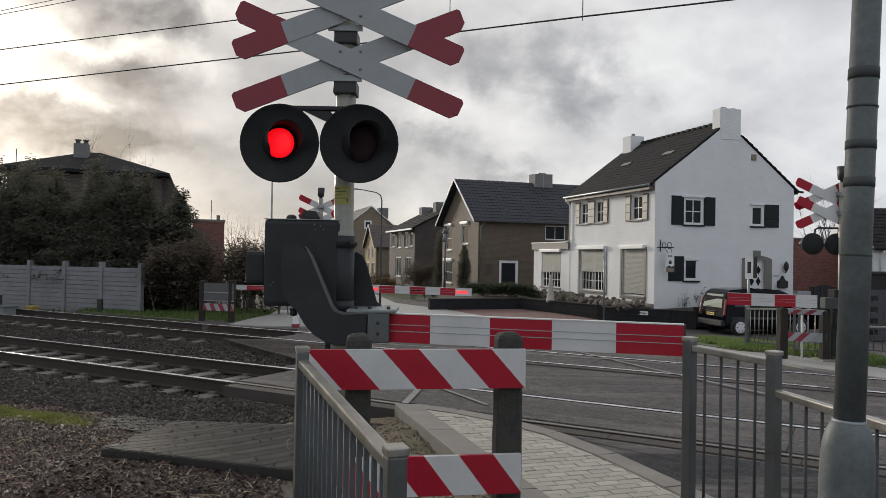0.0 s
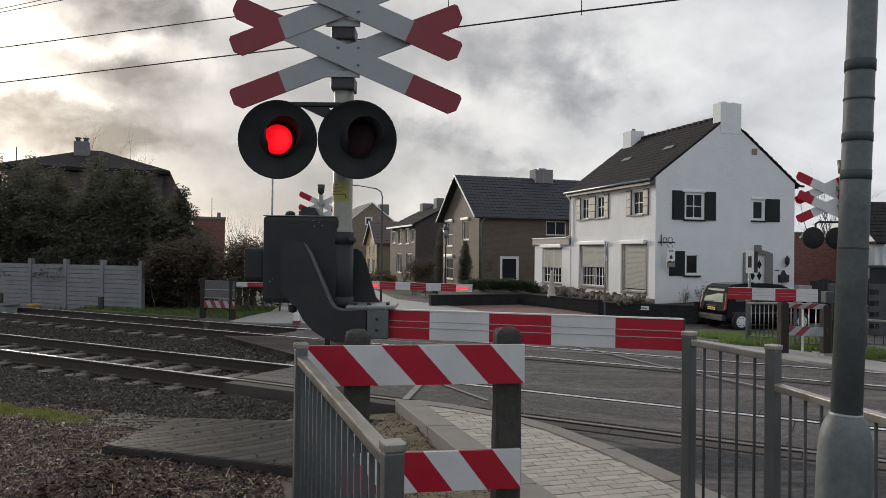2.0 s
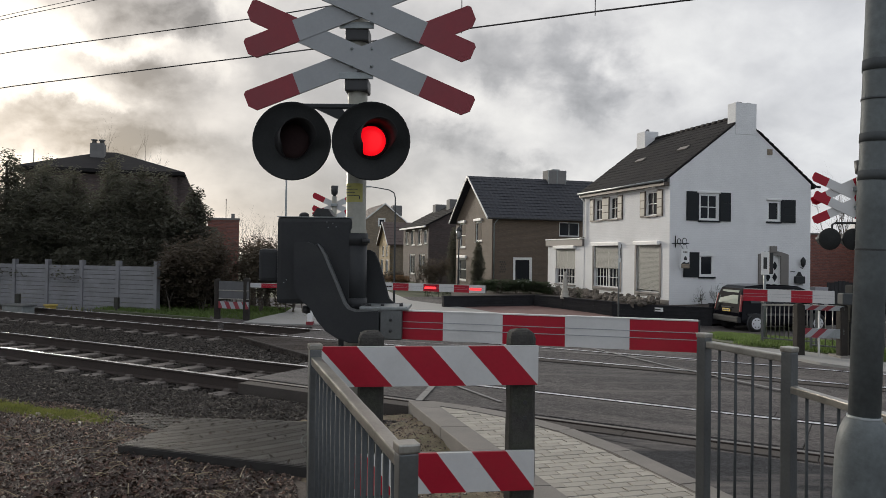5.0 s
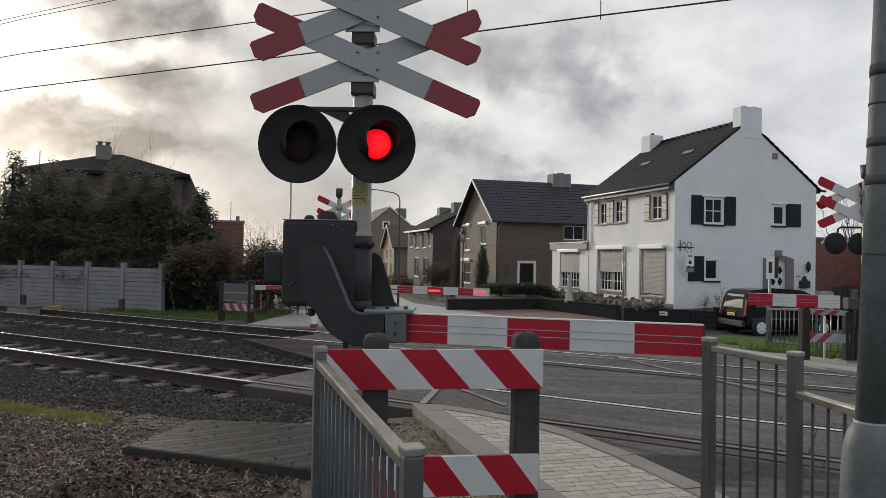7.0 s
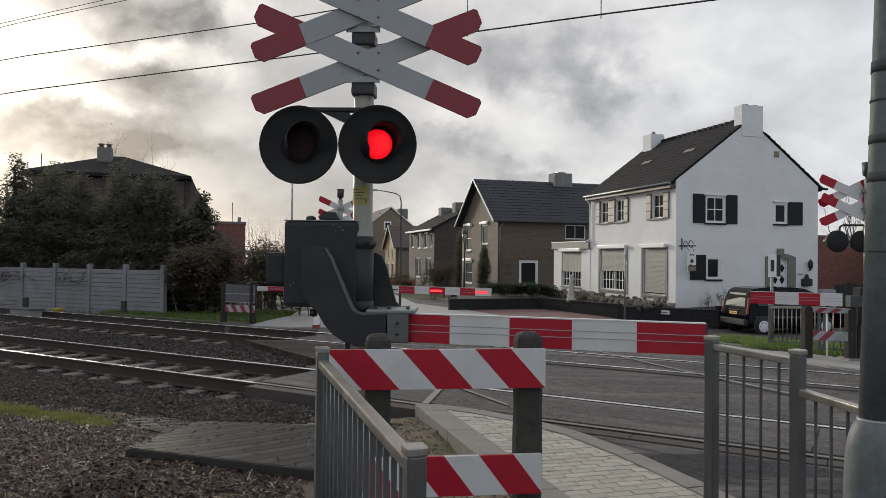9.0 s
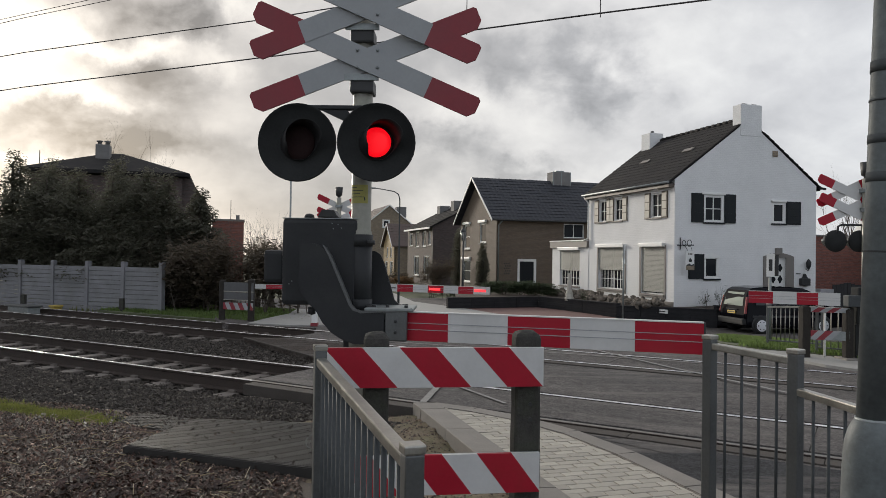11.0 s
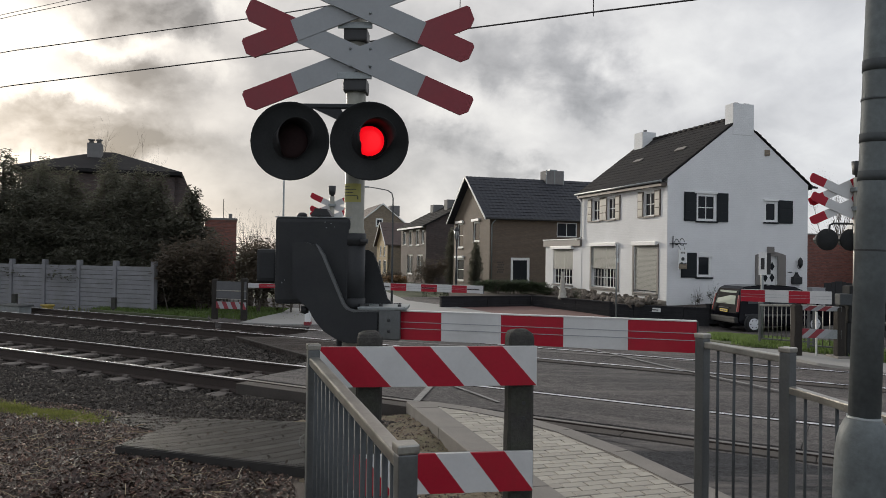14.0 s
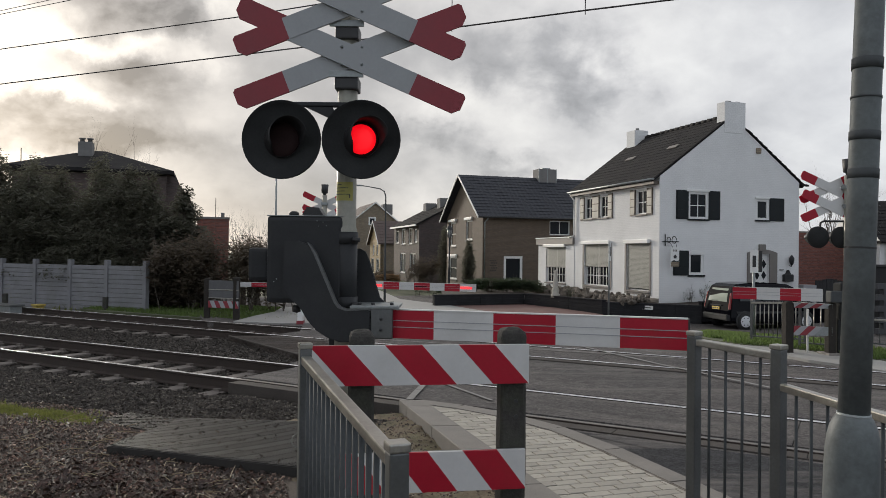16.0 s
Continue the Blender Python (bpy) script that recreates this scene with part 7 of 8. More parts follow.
def make_right_side():
    h = thing("outbuilding", pose(17.9, 38.5, -0.85, 0, 0, 17.7), "red brick wing beside the white house", "outbuilding")
    part("wall", box(-1.2, 3.6, 0, 4, 0, 4.0), M_REDBR_X, h)
    part("roof_edge", box(-1.25, 3.65, -0.05, 4.05, 4.0, 4.08), M_GREYTRIM, h)
    f = thing("board_fence", pose(18.2, 36.3, -0.85, 0, 0, 10), "black stained timber board fence", "fence")
    part("base_block", box(-0.85, -0.15, -0.2, 0.4, 0, 1.35), M_WOODFENCE, f, "pale rendered pier")
    for i in range(-2, 16):
        part("board", box(0.35 + 0.2 * i, 0.53 + 0.2 * i, 0, 0.04, 0.0, 1.62 + 0.05 * math.sin(i), 0.0), M_BLACKFENCE, f)
    h = thing("house", pose(21.7, 37.0, -0.85, 0, 0, -4), "white house with dark tiled roof at the far side", "house", "houses by the crossing")
    part("wall", pierced(9, 0, 3.6, [(1.0, 2.2, 1.4, 2.8)], WALL), M_WHITEWALL_X, h)
    part("wall", box(0, WALL, WALL, 6.0, 0, 3.6), M_WHITEWALL_Y, h)
    window(h, pose(1.0, 0, 1.4), 1.2, 1.4, 1, 1)
    part("roof", prism(((-0.1, 3.45), (9.3, 3.45), (9.3, 3.58), (-0.1, 3.58)), -0.35, 6.2), M_TILE, h)
    tiled_roof(h, (-0.15, -0.4, 3.5), (9.4, -0.4, 3.5), (-0.15, 3.0, 5.8), (9.4, 3.0, 5.8), M_TILE)
    rot = Matrix(((0, 1, 0, 0), (1, 0, 0, 0), (0, 0, 1, 0), (0, 0, 0, 1)))
    bm = prism(((0, 3.6), (6.0, 3.6), (3.0, 5.7)), 0.0, 9.0)
    bmesh.ops.transform(bm, matrix=rot, verts=bm.verts[:])
    bmesh.ops.recalc_face_normals(bm, faces=bm.faces[:])
    part("gable", bm, M_WHITEWALL_Y, h)
    part("downpipe", tube(((0.3, -0.45, 3.4), (0.3, -0.08, 3.1), (0.3, -0.08, 0)), 0.05, 8), M_FRAME, h)
    # low dark shed and grey wall beyond the railing
    s = thing("shed", pose(16.0, 27.6, -0.85, 0, 0, -30), "low black shed behind a grey block wall", "shed")
    part("body", box(0.0, 7, 0, 3, 0, 2.36, 0.02), M_BLACKFENCE, s)
    part("roof_edge", box(-0.1, 7.1, -0.1, 3.1, 2.36, 2.44), M_BLACKPLASTIC, s)
    g = thing("block_wall", pose(15.2, 26.0, -0.85, 0, 0, 12), "grey concrete block garden wall", "wall")
    for r in range(9):
        for c in range(14):
            part("block", box(c * 0.5 + 0.25 * (r % 2), c * 0.5 + 0.49 + 0.25 * (r % 2), 0, 0.2, r * 0.2, r * 0.2 + 0.198), M_DARKBLOCK, g)


make_right_side()

# ---- garden of the white house ----
GW = [(-0.57, 34.0), (3.8, 36.0), (6.6, 31.2), (10.2, 29.45), (14.7, 30.8)]


def make_garden():
    w = thing("garden_wall", pose(0, 0, 0), "low black garden wall round the raised bed", "garden wall")
    tops = (-0.12, -0.10, -0.18, -0.02, 0.0)
    for (a, b), (c, d), z in zip(GW, GW[1:], tops):
        L = math.hypot(c - a, d - b)
        yaw = math.degrees(math.atan2(d - b, c - a))
        n = max(1, int(L / 1.0))
        for i in range(n):
            for r in range(-1, 3):
                part("block", box(L * i / n + 0.005, L * (i + 1) / n - 0.005, 0, 0.22, r * 0.19 - 0.1, r * 0.19 + 0.085, 0.008), M_BLOCKWALL, w, m=pose(a, b, z - 0.47, 0, 0, yaw))
        part("coping", box(-0.02, L + 0.02, -0.02, 0.25, 0.0, 0.05, 0.01), M_BLOCKWALL, w, m=pose(a, b, z, 0, 0, yaw))
    bed = [(-0.2, 34.3), (3.8, 36.2), (6.8, 31.4), (10.2, 29.7), (14.7, 31.0), (16.0, 33.2), (8.93, 31.0), (5.2, 42.4), (3.0, 47), (-0.5, 47)]
    bm = bmesh.new()
    f = bm.faces.new([bm.verts.new((x, y, -0.12)) for x, y in bed])
    bmesh.ops.triangulate(bm, faces=[f])
    bmesh.ops.subdivide_edges(bm, edges=bm.edges[:], cuts=5, use_grid_fill=True)
    for v in bm.verts:
        v.co.z = -0.14 + 0.06 * noise.noise((v.co.x, v.co.y, 0))
    bmesh.ops.recalc_face_normals(bm, faces=bm.faces[:])
    solo("garden_bed", bm, M_SOIL, "dark soil of the raised garden bed", "soil", kind="structure", smooth=True)
    for x, y, ww in ((5.25, 33.7, 0.35), (8.3, 30.38, 0.5)):
        p = thing("name_plate", pose(x, y, -0.30, 0, 0, -47), "small white plate fixed to the garden wall", "plate", "plates on the garden wall")
        pl = part("plate", box(-ww / 2, ww / 2, -0.05, 0.0, -0.08, 0.08, 0.004), M_FRAME, p)
        part("print_bar", box(-ww * 0.32, ww * 0.32, -0.054, -0.05, -0.02, 0.02), M_DARKBAR, pl)


make_garden()


def make_rocks():
    meshes = []
    for k in range(5):
        bm = bmesh.new()
        bmesh.ops.create_icosphere(bm, subdivisions=2, radius=1)
        for v in bm.verts:
            n = noise.noise(v.co * 1.3 + Vector((k * 7, 0, 0))) * 0.7 + noise.noise(v.co * 3.5 + Vector((k * 3, 5, 0))) * 0.15
            v.co *= 1 + n
            v.co.z *= 0.75
        me = bpy.data.meshes.new("garden_rock")
        bm.to_mesh(me)
        bm.free()
        me.materials.append(M_ROCK)
        meshes.append(me)
    rng = random.Random(21)
    for i in range(300):
        t = rng.random()
        q = rng.random()
        # along the front of the house, a little way off the wall
        y = -0.2 + 12.6 * t
        off = -0.25 - 1.3 * q
        x, yy = 8.93 + off * math.cos(SA) - y * math.sin(SA), 31.0 + off * math.sin(SA) + y * math.cos(SA)
        s = rng.uniform(0.07, 0.165)
        ob = new("garden_rock", rng.choice(meshes))
        z = -0.10 + 0.30 * (1 - q) * (0.6 + 0.6 * noise.noise((y, 0, 3)))
        ob.matrix_world = Matrix.Translation((x, yy, z)) @ Euler((rng.random() * 6, rng.random() * 6, rng.random() * 6)).to_matrix().to_4x4() @ Matrix.Scale(s, 4)
        tagged(ob, "rough brown grey boulder in the raised garden bed", "rock", "garden rocks")


make_rocks()


def make_statue():
    bm = lathe(((0.20, 0), (0.20, 0.14), (0.15, 0.17), (0.17, 0.30), (0.12, 0.42), (0.10, 0.62), (0.115, 0.78), (0.09, 0.90), (0.05, 0.95), (0.075, 1.03), (0.07, 1.12), (0.03, 1.18), (0.0, 1.19)), 16)
    solo("statue", bm, M_STATUE, "small pale stone garden statue on the rock bed", "statue", m=pose(5.05, 34.2, -0.14) @ Matrix.Scale(1.08, 4))


make_statue()

# ---- trees, hedges, shrubs ----


def leaf_cloud(blobs, count, size, seed, droop=0.0, density=0.0, freq=0.9, flat=1.0):
    """Many small bent leaves or sprays filling uneven clumps; blobs: centre and radii."""
    rng = random.Random(seed)
    vs, fs = [], []
    vol = [b[1][0] * b[1][1] * b[1][2] for b in blobs]
    tot = sum(vol)
    off = Vector((seed * 3.1, seed * 1.7, 0))
    for (c, r), v in zip(blobs, vol):
        c, r = Vector(c), Vector(r)
        for _ in range(int(count * v / tot)):
            d = Vector((rng.gauss(0, 1), rng.gauss(0, 1), rng.gauss(0, 1))).normalized()
            k = rng.random() ** 0.45
            p = c + Vector((d.x * r.x, d.y * r.y, d.z * r.z)) * k * (1 + 0.28 * noise.noise(d * 2.3 + off))
            if noise.noise(p * freq + off) < density:
                continue
            l = size * rng.uniform(0.6, 1.4)
            a = rng.random() * 6.3
            out = Vector((math.cos(a), math.sin(a), rng.uniform(-0.5, 0.6) - droop)).normalized()
            side = out.cross(Vector((rng.uniform(-0.4, 0.4), rng.uniform(-0.4, 0.4), 1))).normalized() * l * 0.32 * flat
            o = len(vs)
            vs += [p, p + out * l * 0.5 + side, p + out * l, p + out * l * 0.5 - side + Vector((0, 0, -0.12 * l))]
            fs += [(o, o + 1, o + 2), (o, o + 2, o + 3)]
    return vs, fs


def leaf_part(name, parent, mat, *args, **kw):
    vs, fs = leaf_cloud(*args, **kw)
    return raw(name, vs, fs, mat, "", "", parent=parent)


def limbs(bm, p, d, length, r, depth, rng, spread=0.6, up=0.25, keep=3):
    n = 4
    pts, rad = [p.copy()], [r]
    q, dd = p.copy(), d.copy()
    for i in range(n):
        dd = (dd + Vector((rng.uniform(-1, 1), rng.uniform(-1, 1), rng.uniform(-0.5, 1) * up)) * 0.16).normalized()
        q = q + dd * length / n
        pts.append(q.copy())
        rad.append(r * (1 - 0.55 * (i + 1) / n))
    tube(pts, rad, 6 if r > 0.03 else 4, bm, cap=False)
    if depth == 0:
        return
    for _ in range(keep + (depth > 1)):
        k = rng.randint(1, n)
        nd = (dd + Vector((rng.uniform(-1, 1), rng.uniform(-1, 1), rng.uniform(-0.2, 1) * up * 2)) * spread).normalized()
        limbs(bm, pts[k], nd, length * rng.uniform(0.5, 0.8), rad[k] * 0.62, depth - 1, rng, spread, up, keep)


def bare_tree(pos, height, label, seed, depth=4, r=0.12, category="tree"):
    rng = random.Random(seed)
    t = thing("bare_tree", pose(*pos), label, category, "bare trees")
    part("trunk", tube([(0, 0, -0.2), (0.02, 0, height * 0.18), (0.05, 0.03, height * 0.36)], (r * 1.3, r, r * 0.85), 10), M_BARK, t)
    bm = bmesh.new()
    for _ in range(5):
        limbs(bm, Vector((0.05, 0.03, height * rng.uniform(0.24, 0.36))), Vector((rng.uniform(-0.6, 0.6), rng.uniform(-0.6, 0.6), 1)).normalized(), height * 0.34, r * 0.55, depth, rng, 0.55, 0.4, 2)
    tagged(part("branch_crown", bm, M_BARK, t, "bare winter branches"), "bare winter branches", kind="stuff")
    return t


def conifer(pos, h, w, seed, label, count=5200, mat=None):
    t = thing("conifer", pose(*pos), label, "tree", "conifers by the fence")
    part("trunk", tube([(0, 0, -0.3), (0, 0, h * 0.5), (0, 0, h * 0.93)], (0.16, 0.11, 0.03), 8), M_BARK, t)
    rng = random.Random(seed)
    bm = bmesh.new()
    for i in range(14):
        z = h * (0.2 + 0.7 * i / 14)
        a = i * 2.4
        l = w * (1.05 - 0.75 * i / 14)
        tube([(0, 0, z), (math.cos(a) * l * 0.5, math.sin(a) * l * 0.5, z + 0.05), (math.cos(a) * l, math.sin(a) * l, z - 0.15)], (0.035, 0.022, 0.008), 5, bm, cap=False)
    tagged(part("limb_whorl", bm, M_BARK, t), kind="stuff")
    blobs = []
    for i in range(16):
        f = i / 15
        z = h * (0.28 + 0.66 * f)
        rr = w * (1.0 - 0.72 * f ** 1.3) * rng.uniform(0.75, 1.15)
        a = rng.random() * 6.3
        off = rr * 0.35
        blobs.append(((math.cos(a) * off, math.sin(a) * off, z), (rr * 0.85, rr * 0.85, h * 0.085)))
    for i in range(3):
        blobs.append(((rng.uniform(-0.15, 0.15), 0, h * (0.93 + 0.03 * i)), (0.16, 0.16, h * 0.05)))
    leaf_part("crown", t, mat or M_NEEDLE, blobs, count, 0.125, seed, droop=0.25, density=-0.42, freq=1.3, flat=0.75)


for x, y, h, w, s in ((-19.6, 28.5, 6.2, 1.9, 31), (-17.4, 28.0, 6.1, 1.8, 32), (-15.7, 27.4, 5.4, 1.9, 33), (-14.2, 26.9, 5.3, 1.9, 34), (-12.7, 26.4, 5.2, 1.9, 35), (-11.3, 26.0, 5.3, 1.8, 36), (-10.3, 25.6, 5.0, 1.7, 37), (-9.3, 25.9, 4.5, 1.2, 41), (-21.8, 29.5, 5.9, 2.0, 38), (-13.4, 28.6, 5.9, 1.8, 39), (-16.6, 29.2, 6.0, 2.0, 40)):
    conifer((x, y, -0.45), h, w, s, "dark overgrown conifer behind the concrete fence", 27000)


def hedge(name, pos, size, label, mat, seed, count, leaf=0.12, category="hedge"):
    t = thing(name, pose(*pos), label, category)
    rng = random.Random(seed)
    sx, sy, sz = size
    bm = bmesh.new()
    for i in range(int(sx * 5)):
        limbs(bm, Vector((rng.uniform(-sx, sx) / 2, rng.uniform(-sy, sy) / 3, 0)), Vector((rng.uniform(-0.3, 0.3), rng.uniform(-0.3, 0.3), 1)).normalized(), sz * 0.6, 0.02, 2, rng, 0.5, 0.5, 2)
    tagged(part("stem_clump", bm, M_BARK, t), kind="stuff")
    blobs = []
    for i in range(max(6, int(sx * 5))):
        blobs.append(((rng.uniform(-sx, sx) * 0.46, rng.uniform(-sy, sy) * 0.35, sz * rng.uniform(0.3, 0.72)), (sx * 0.12 + 0.15, sy * 0.4, sz * rng.uniform(0.24, 0.36))))
    leaf_part("crown", t, mat, blobs, count, leaf, seed, density=-0.28, freq=2.0)


hedge("hedge", (-7.0, 23.6, -0.2), (4.4, 1.8, 2.75), "brown overgrown winter hedge behind the tracks", M_HEDGE, 51, 17000, 0.12)
hedge("hedge", (-8.9, 24.1, -0.3), (2.6, 1.3, 2.3), "dark overgrown bush at the end of the concrete fence", M_HEDGE, 58, 12000, 0.12)
hedge("hedge", (-9.6, 25.2, -0.2), (3.0, 1.5, 2.9), "brown overgrown bush beside the concrete fence", M_HEDGE, 52, 9000, 0.14)
hedge("shrub", (-7.35, 27.0, -0.45), (2.0, 1.2, 3.3), "thin leggy shrub with sparse brown leaves", M_HEDGE, 59, 5000, 0.09, "shrub")
hedge("shrub", (3.1, 38.6, -0.2), (3.6, 1.6, 0.85), "spreading dark green shrub in the front garden", M_SHRUB, 53, 16000, 0.09, "shrub")
hedge("shrub", (-1.9, 54.0, -0.6), (2.6, 1.8, 2.6), "rounded grey brown bush before the dark house", M_HEDGE, 54, 5000, 0.13, "shrub")
hedge("hedge", (1.2, 42.5, -0.6), (7.0, 0.9, 0.75), "clipped low dark hedge along the front garden", M_SHRUB, 55, 9000, 0.09)
hedge("shrub", (-4.3, 52.0, -0.6), (1.6, 1.2, 1.2), "tuft of dry orange ornamental grass", M_BRASSGRASS, 56, 3500, 0.14, "shrub")
hedge("hedge", (-6.0, 58.0, -0.6), (4.5, 1.0, 1.3), "low brown hedge by the street", M_HEDGE, 57, 6000, 0.11)


def column_conifer(pos, h, w, seed, label):
    t = thing("conifer", pose(*pos), label, "tree")
    part("trunk", tube([(0, 0, 0), (0, 0, h * 0.85)], (0.07, 0.02), 6), M_BARK, t)
    blobs = [((0, 0, h * (0.1 + 0.83 * i / 9)), (w * (0.75 + 0.3 * math.sin(math.pi * (0.15 + 0.8 * i / 9))) * (1 - 0.55 * (i / 9) ** 3), w * 0.9, h * 0.09)) for i in range(10)]
    leaf_part("crown", t, M_NEEDLE, blobs, 5000, 0.12, seed, density=-0.4, freq=2.2, droop=-0.5)


column_conifer((1.36, 46.4, -0.5), 3.2, 0.48, 61, "slim dark column conifer against the brown house")
column_conifer((-0.25, 57.5, -0.6), 4.6, 0.6, 62, "tall dark conifer between two houses")
bare_tree((-8.2, 29.5, -0.5), 3.9, "bare thin shrub tree beside the outbuilding", 71, 5, 0.10)
bare_tree((-7.4, 28.5, -0.5), 3.6, "bare shrub with few leaves behind the machine", 72, 5, 0.10)
bare_tree((23.6, 45, -0.85), 8.0, "bare leafless tree behind the red brick wing", 73, 4, 0.12)
bare_tree((22.5, 52, -0.85), 10.6, "bare leafless tree behind the white house", 74, 4, 0.14)
bare_tree((-19.9, 47, -0.6), 9.9, "bare leafless tree behind the hipped roof", 75, 4, 0.22)

# ---- concrete fence and small trackside things ----


def make_fence():
    t = thing("concrete_fence", pose(-18.4, 26.6, -0.45, 0, 0, -21.5), "grey concrete plank fence behind the tracks", "fence")
    L, n = 9.6, 6
    for i in range(n + 1):
        x = L * i / n
        part("fence_post", box(x - 0.07, x + 0.07, -0.08, 0.08, 0, 1.95, 0.015), M_FENCEPANEL, t)
        if i < n:
            for r in range(12):
                part("fence_plank", box(x + 0.07, x + L / n - 0.07, -0.035, 0.03, 0.02 + r * 0.147, 0.158 + r * 0.147, 0.012), M_FENCEPANEL, t)


make_fence()


def trackside():
    t = thing("point_machine", pose(-13.6, 22.6, -0.15, 0, 0, -29), "low grey trackside box on the sleepers", "trackside box")
    part("body", box(-0.55, 0.55, -0.2, 0.2, 0, 0.22, 0.03), M_GALV_DULL, t)
    part("lid", box(-0.6, 0.6, -0.25, 0.25, 0.22, 0.27, 0.01), M_GALV, t)
    t = thing("marker_box", pose(-12.75, 22.9, -0.15, 0, 0, -29), "small weathered yellow trackside box", "trackside box")
    part("body", box(-0.13, 0.13, -0.12, 0.12, 0, 0.20, 0.02), M_YELLOWBOX, t)
    part("cap", box(-0.16, 0.16, -0.15, 0.15, 0.20, 0.26, 0.02), M_YELLOWBOX, t)
    for x, y, h in ((-10.7, 23.0, 0.60), (-14.1, 23.4, 0.65)):
        t = thing("marker_post", pose(x, y, -0.25), "short dark post in the grass", "post", "short posts")
        part("post", box(-0.07, 0.07, -0.07, 0.07, 0, h, 0.02), M_WOODPOST, t)
    t = thing("stump", pose(-3.75, 18.9, 0.0), "small pale post with red base on the far path", "post")
    part("post", box(-0.07, 0.07, -0.07, 0.07, -0.1, 0.45, 0.01), M_FRAME, t)
    part("foot", box(-0.09, 0.09, -0.09, 0.09, -0.1, 0.06, 0.01), M_CROSSRED, t)


trackside()


def cover_slab(corners, z, thick, label, seed):
    """A ribbed cover slab of four corners: front left, front right, back right, back left."""
    a, b, c, d = (Vector((*p, 0)) for p in corners)
    t = thing("cover_slab", pose(0, 0, 0), label, "cover slab", "ribbed cover slabs")
    part("slab", slab([p[:2] for p in (a, b, c, d)], z - thick, z, bev=0.008), M_GRATE, t)
    vs, fs = [], []
    # short upright ribs in slanting rows that lean to and fro
    wide, deep = (b - a).length, (d - a).length
    cols, rows = int(wide / 0.023), int(deep / 0.15)
    for k in range(-rows, 2 * rows):
        for i in range(cols):
            lean = 0.8 if k % 2 else -0.8
            q = []
            for du, dv in ((0.0, 0.06), (0.5, 0.06), (0.5 + lean, 0.94), (lean, 0.94)):
                u = (i + 0.3 + du) / cols
                q.append((u, (k + dv) / rows + 1.5 * (u - 0.5)))
            q = [(min(max(u, 0.012), 0.988), min(max(v, 0.015), 0.985)) for u, v in q]
            if max(v for u, v in q) - min(v for u, v in q) < 0.02:
                continue
            q = [a.lerp(b, u).lerp(d.lerp(c, u), v) for u, v in q]
            o = len(vs)
            vs += [p + Vector((0, 0, z - 0.002)) for p in q] + [p + Vector((0, 0, z + 0.008)) for p in q]
            fs += [(o + 4, o + 5, o + 6, o + 7), (o, o + 1, o + 5, o + 4), (o + 1, o + 2, o + 6, o + 5), (o + 2, o + 3, o + 7, o + 6), (o + 3, o, o + 4, o + 7)]
    raw("ribs", vs, fs, M_GRATE, "", "", parent=t)
    rng = random.Random(seed)
    lv, lf = [], []
    for _ in range(170):
        u, v = rng.random(), rng.random()
        p = a.lerp(b, u).lerp(d.lerp(c, u), v) + Vector((0, 0, z + 0.024))
        r = rng.uniform(0.012, 0.032)
        rot = Euler((rng.uniform(-0.5, 0.5), rng.uniform(-0.5, 0.5), rng.random() * 6.3)).to_matrix()
        o = len(lv)
        for q in ((-1, 0, 0.2), (-0.3, 0.55, 0.05), (0.6, 0.4, 0.2), (1.1, 0, 0.4), (0.6, -0.45, 0.05), (-0.3, -0.5, 0.2), (0, 0, -0.1)):
            lv.append(p + rot @ Vector(q) * r)
        lf += [(o + i, o + (i + 1) % 6, o + 6) for i in range(6)]
    raw("fallen_leaves", lv, lf, M_DARKBITS, "small dark leaf bits lying on the ribbed slab", "leaves")


cover_slab(((-3.12, 6.80), (-1.0, 6.13), (-1.0, 7.86), (-2.86, 7.98)), -0.005, 0.12, "grey ribbed cover slab strewn with dead leaves", 5)
cover_slab(((-4.05, 8.45), (-3.12, 7.95), (-2.84, 8.50), (-3.85, 8.90)), -0.158, 0.05, "smaller grey ribbed cover slab in the gravel", 6)
bm_ring = tube([(-1.33 + 0.09 * math.cos(a * 0.35), 6.85 + 0.09 * math.sin(a * 0.35), 0.06 + 0.05 * math.sin(a * 0.35)) for a in range(19)], 0.006, 6)
solo("cable_loop", bm_ring, M_GALV, "loop of pale cable lying on the slab", "cable")


def wall_plant(x, y, h, seed):
    rng = random.Random(seed)
    t = thing("climbing_plant", pose(x, y, -0.14), "thin climbing plant with sparse dark leaves by the white wall", "plant", "plants by the white wall")
    bm = bmesh.new()
    for _ in range(4):
        limbs(bm, Vector((rng.uniform(-0.1, 0.1), rng.uniform(-0.05, 0.05), 0)), Vector((rng.uniform(-0.3, 0.3), 0, 1)).normalized(), h * 0.7, 0.012, 2, rng, 0.6, 0.3, 2)
    tagged(part("stem_clump", bm, M_BARK, t), kind="stuff")
    leaf_part("leaf_cover", t, M_SHRUB, [((rng.uniform(-0.2, 0.2), 0, h * rng.uniform(0.3, 0.9)), (0.18, 0.08, 0.22)) for _ in range(6)], 260, 0.06, seed, density=-0.1, freq=4.0)


wall_plant(10.21, 30.95, 0.65, 91)
wall_plant(10.9, 31.15, 0.85, 92)
wall_plant(5.55, 34.0, 0.45, 93)

# ---- parked van ----


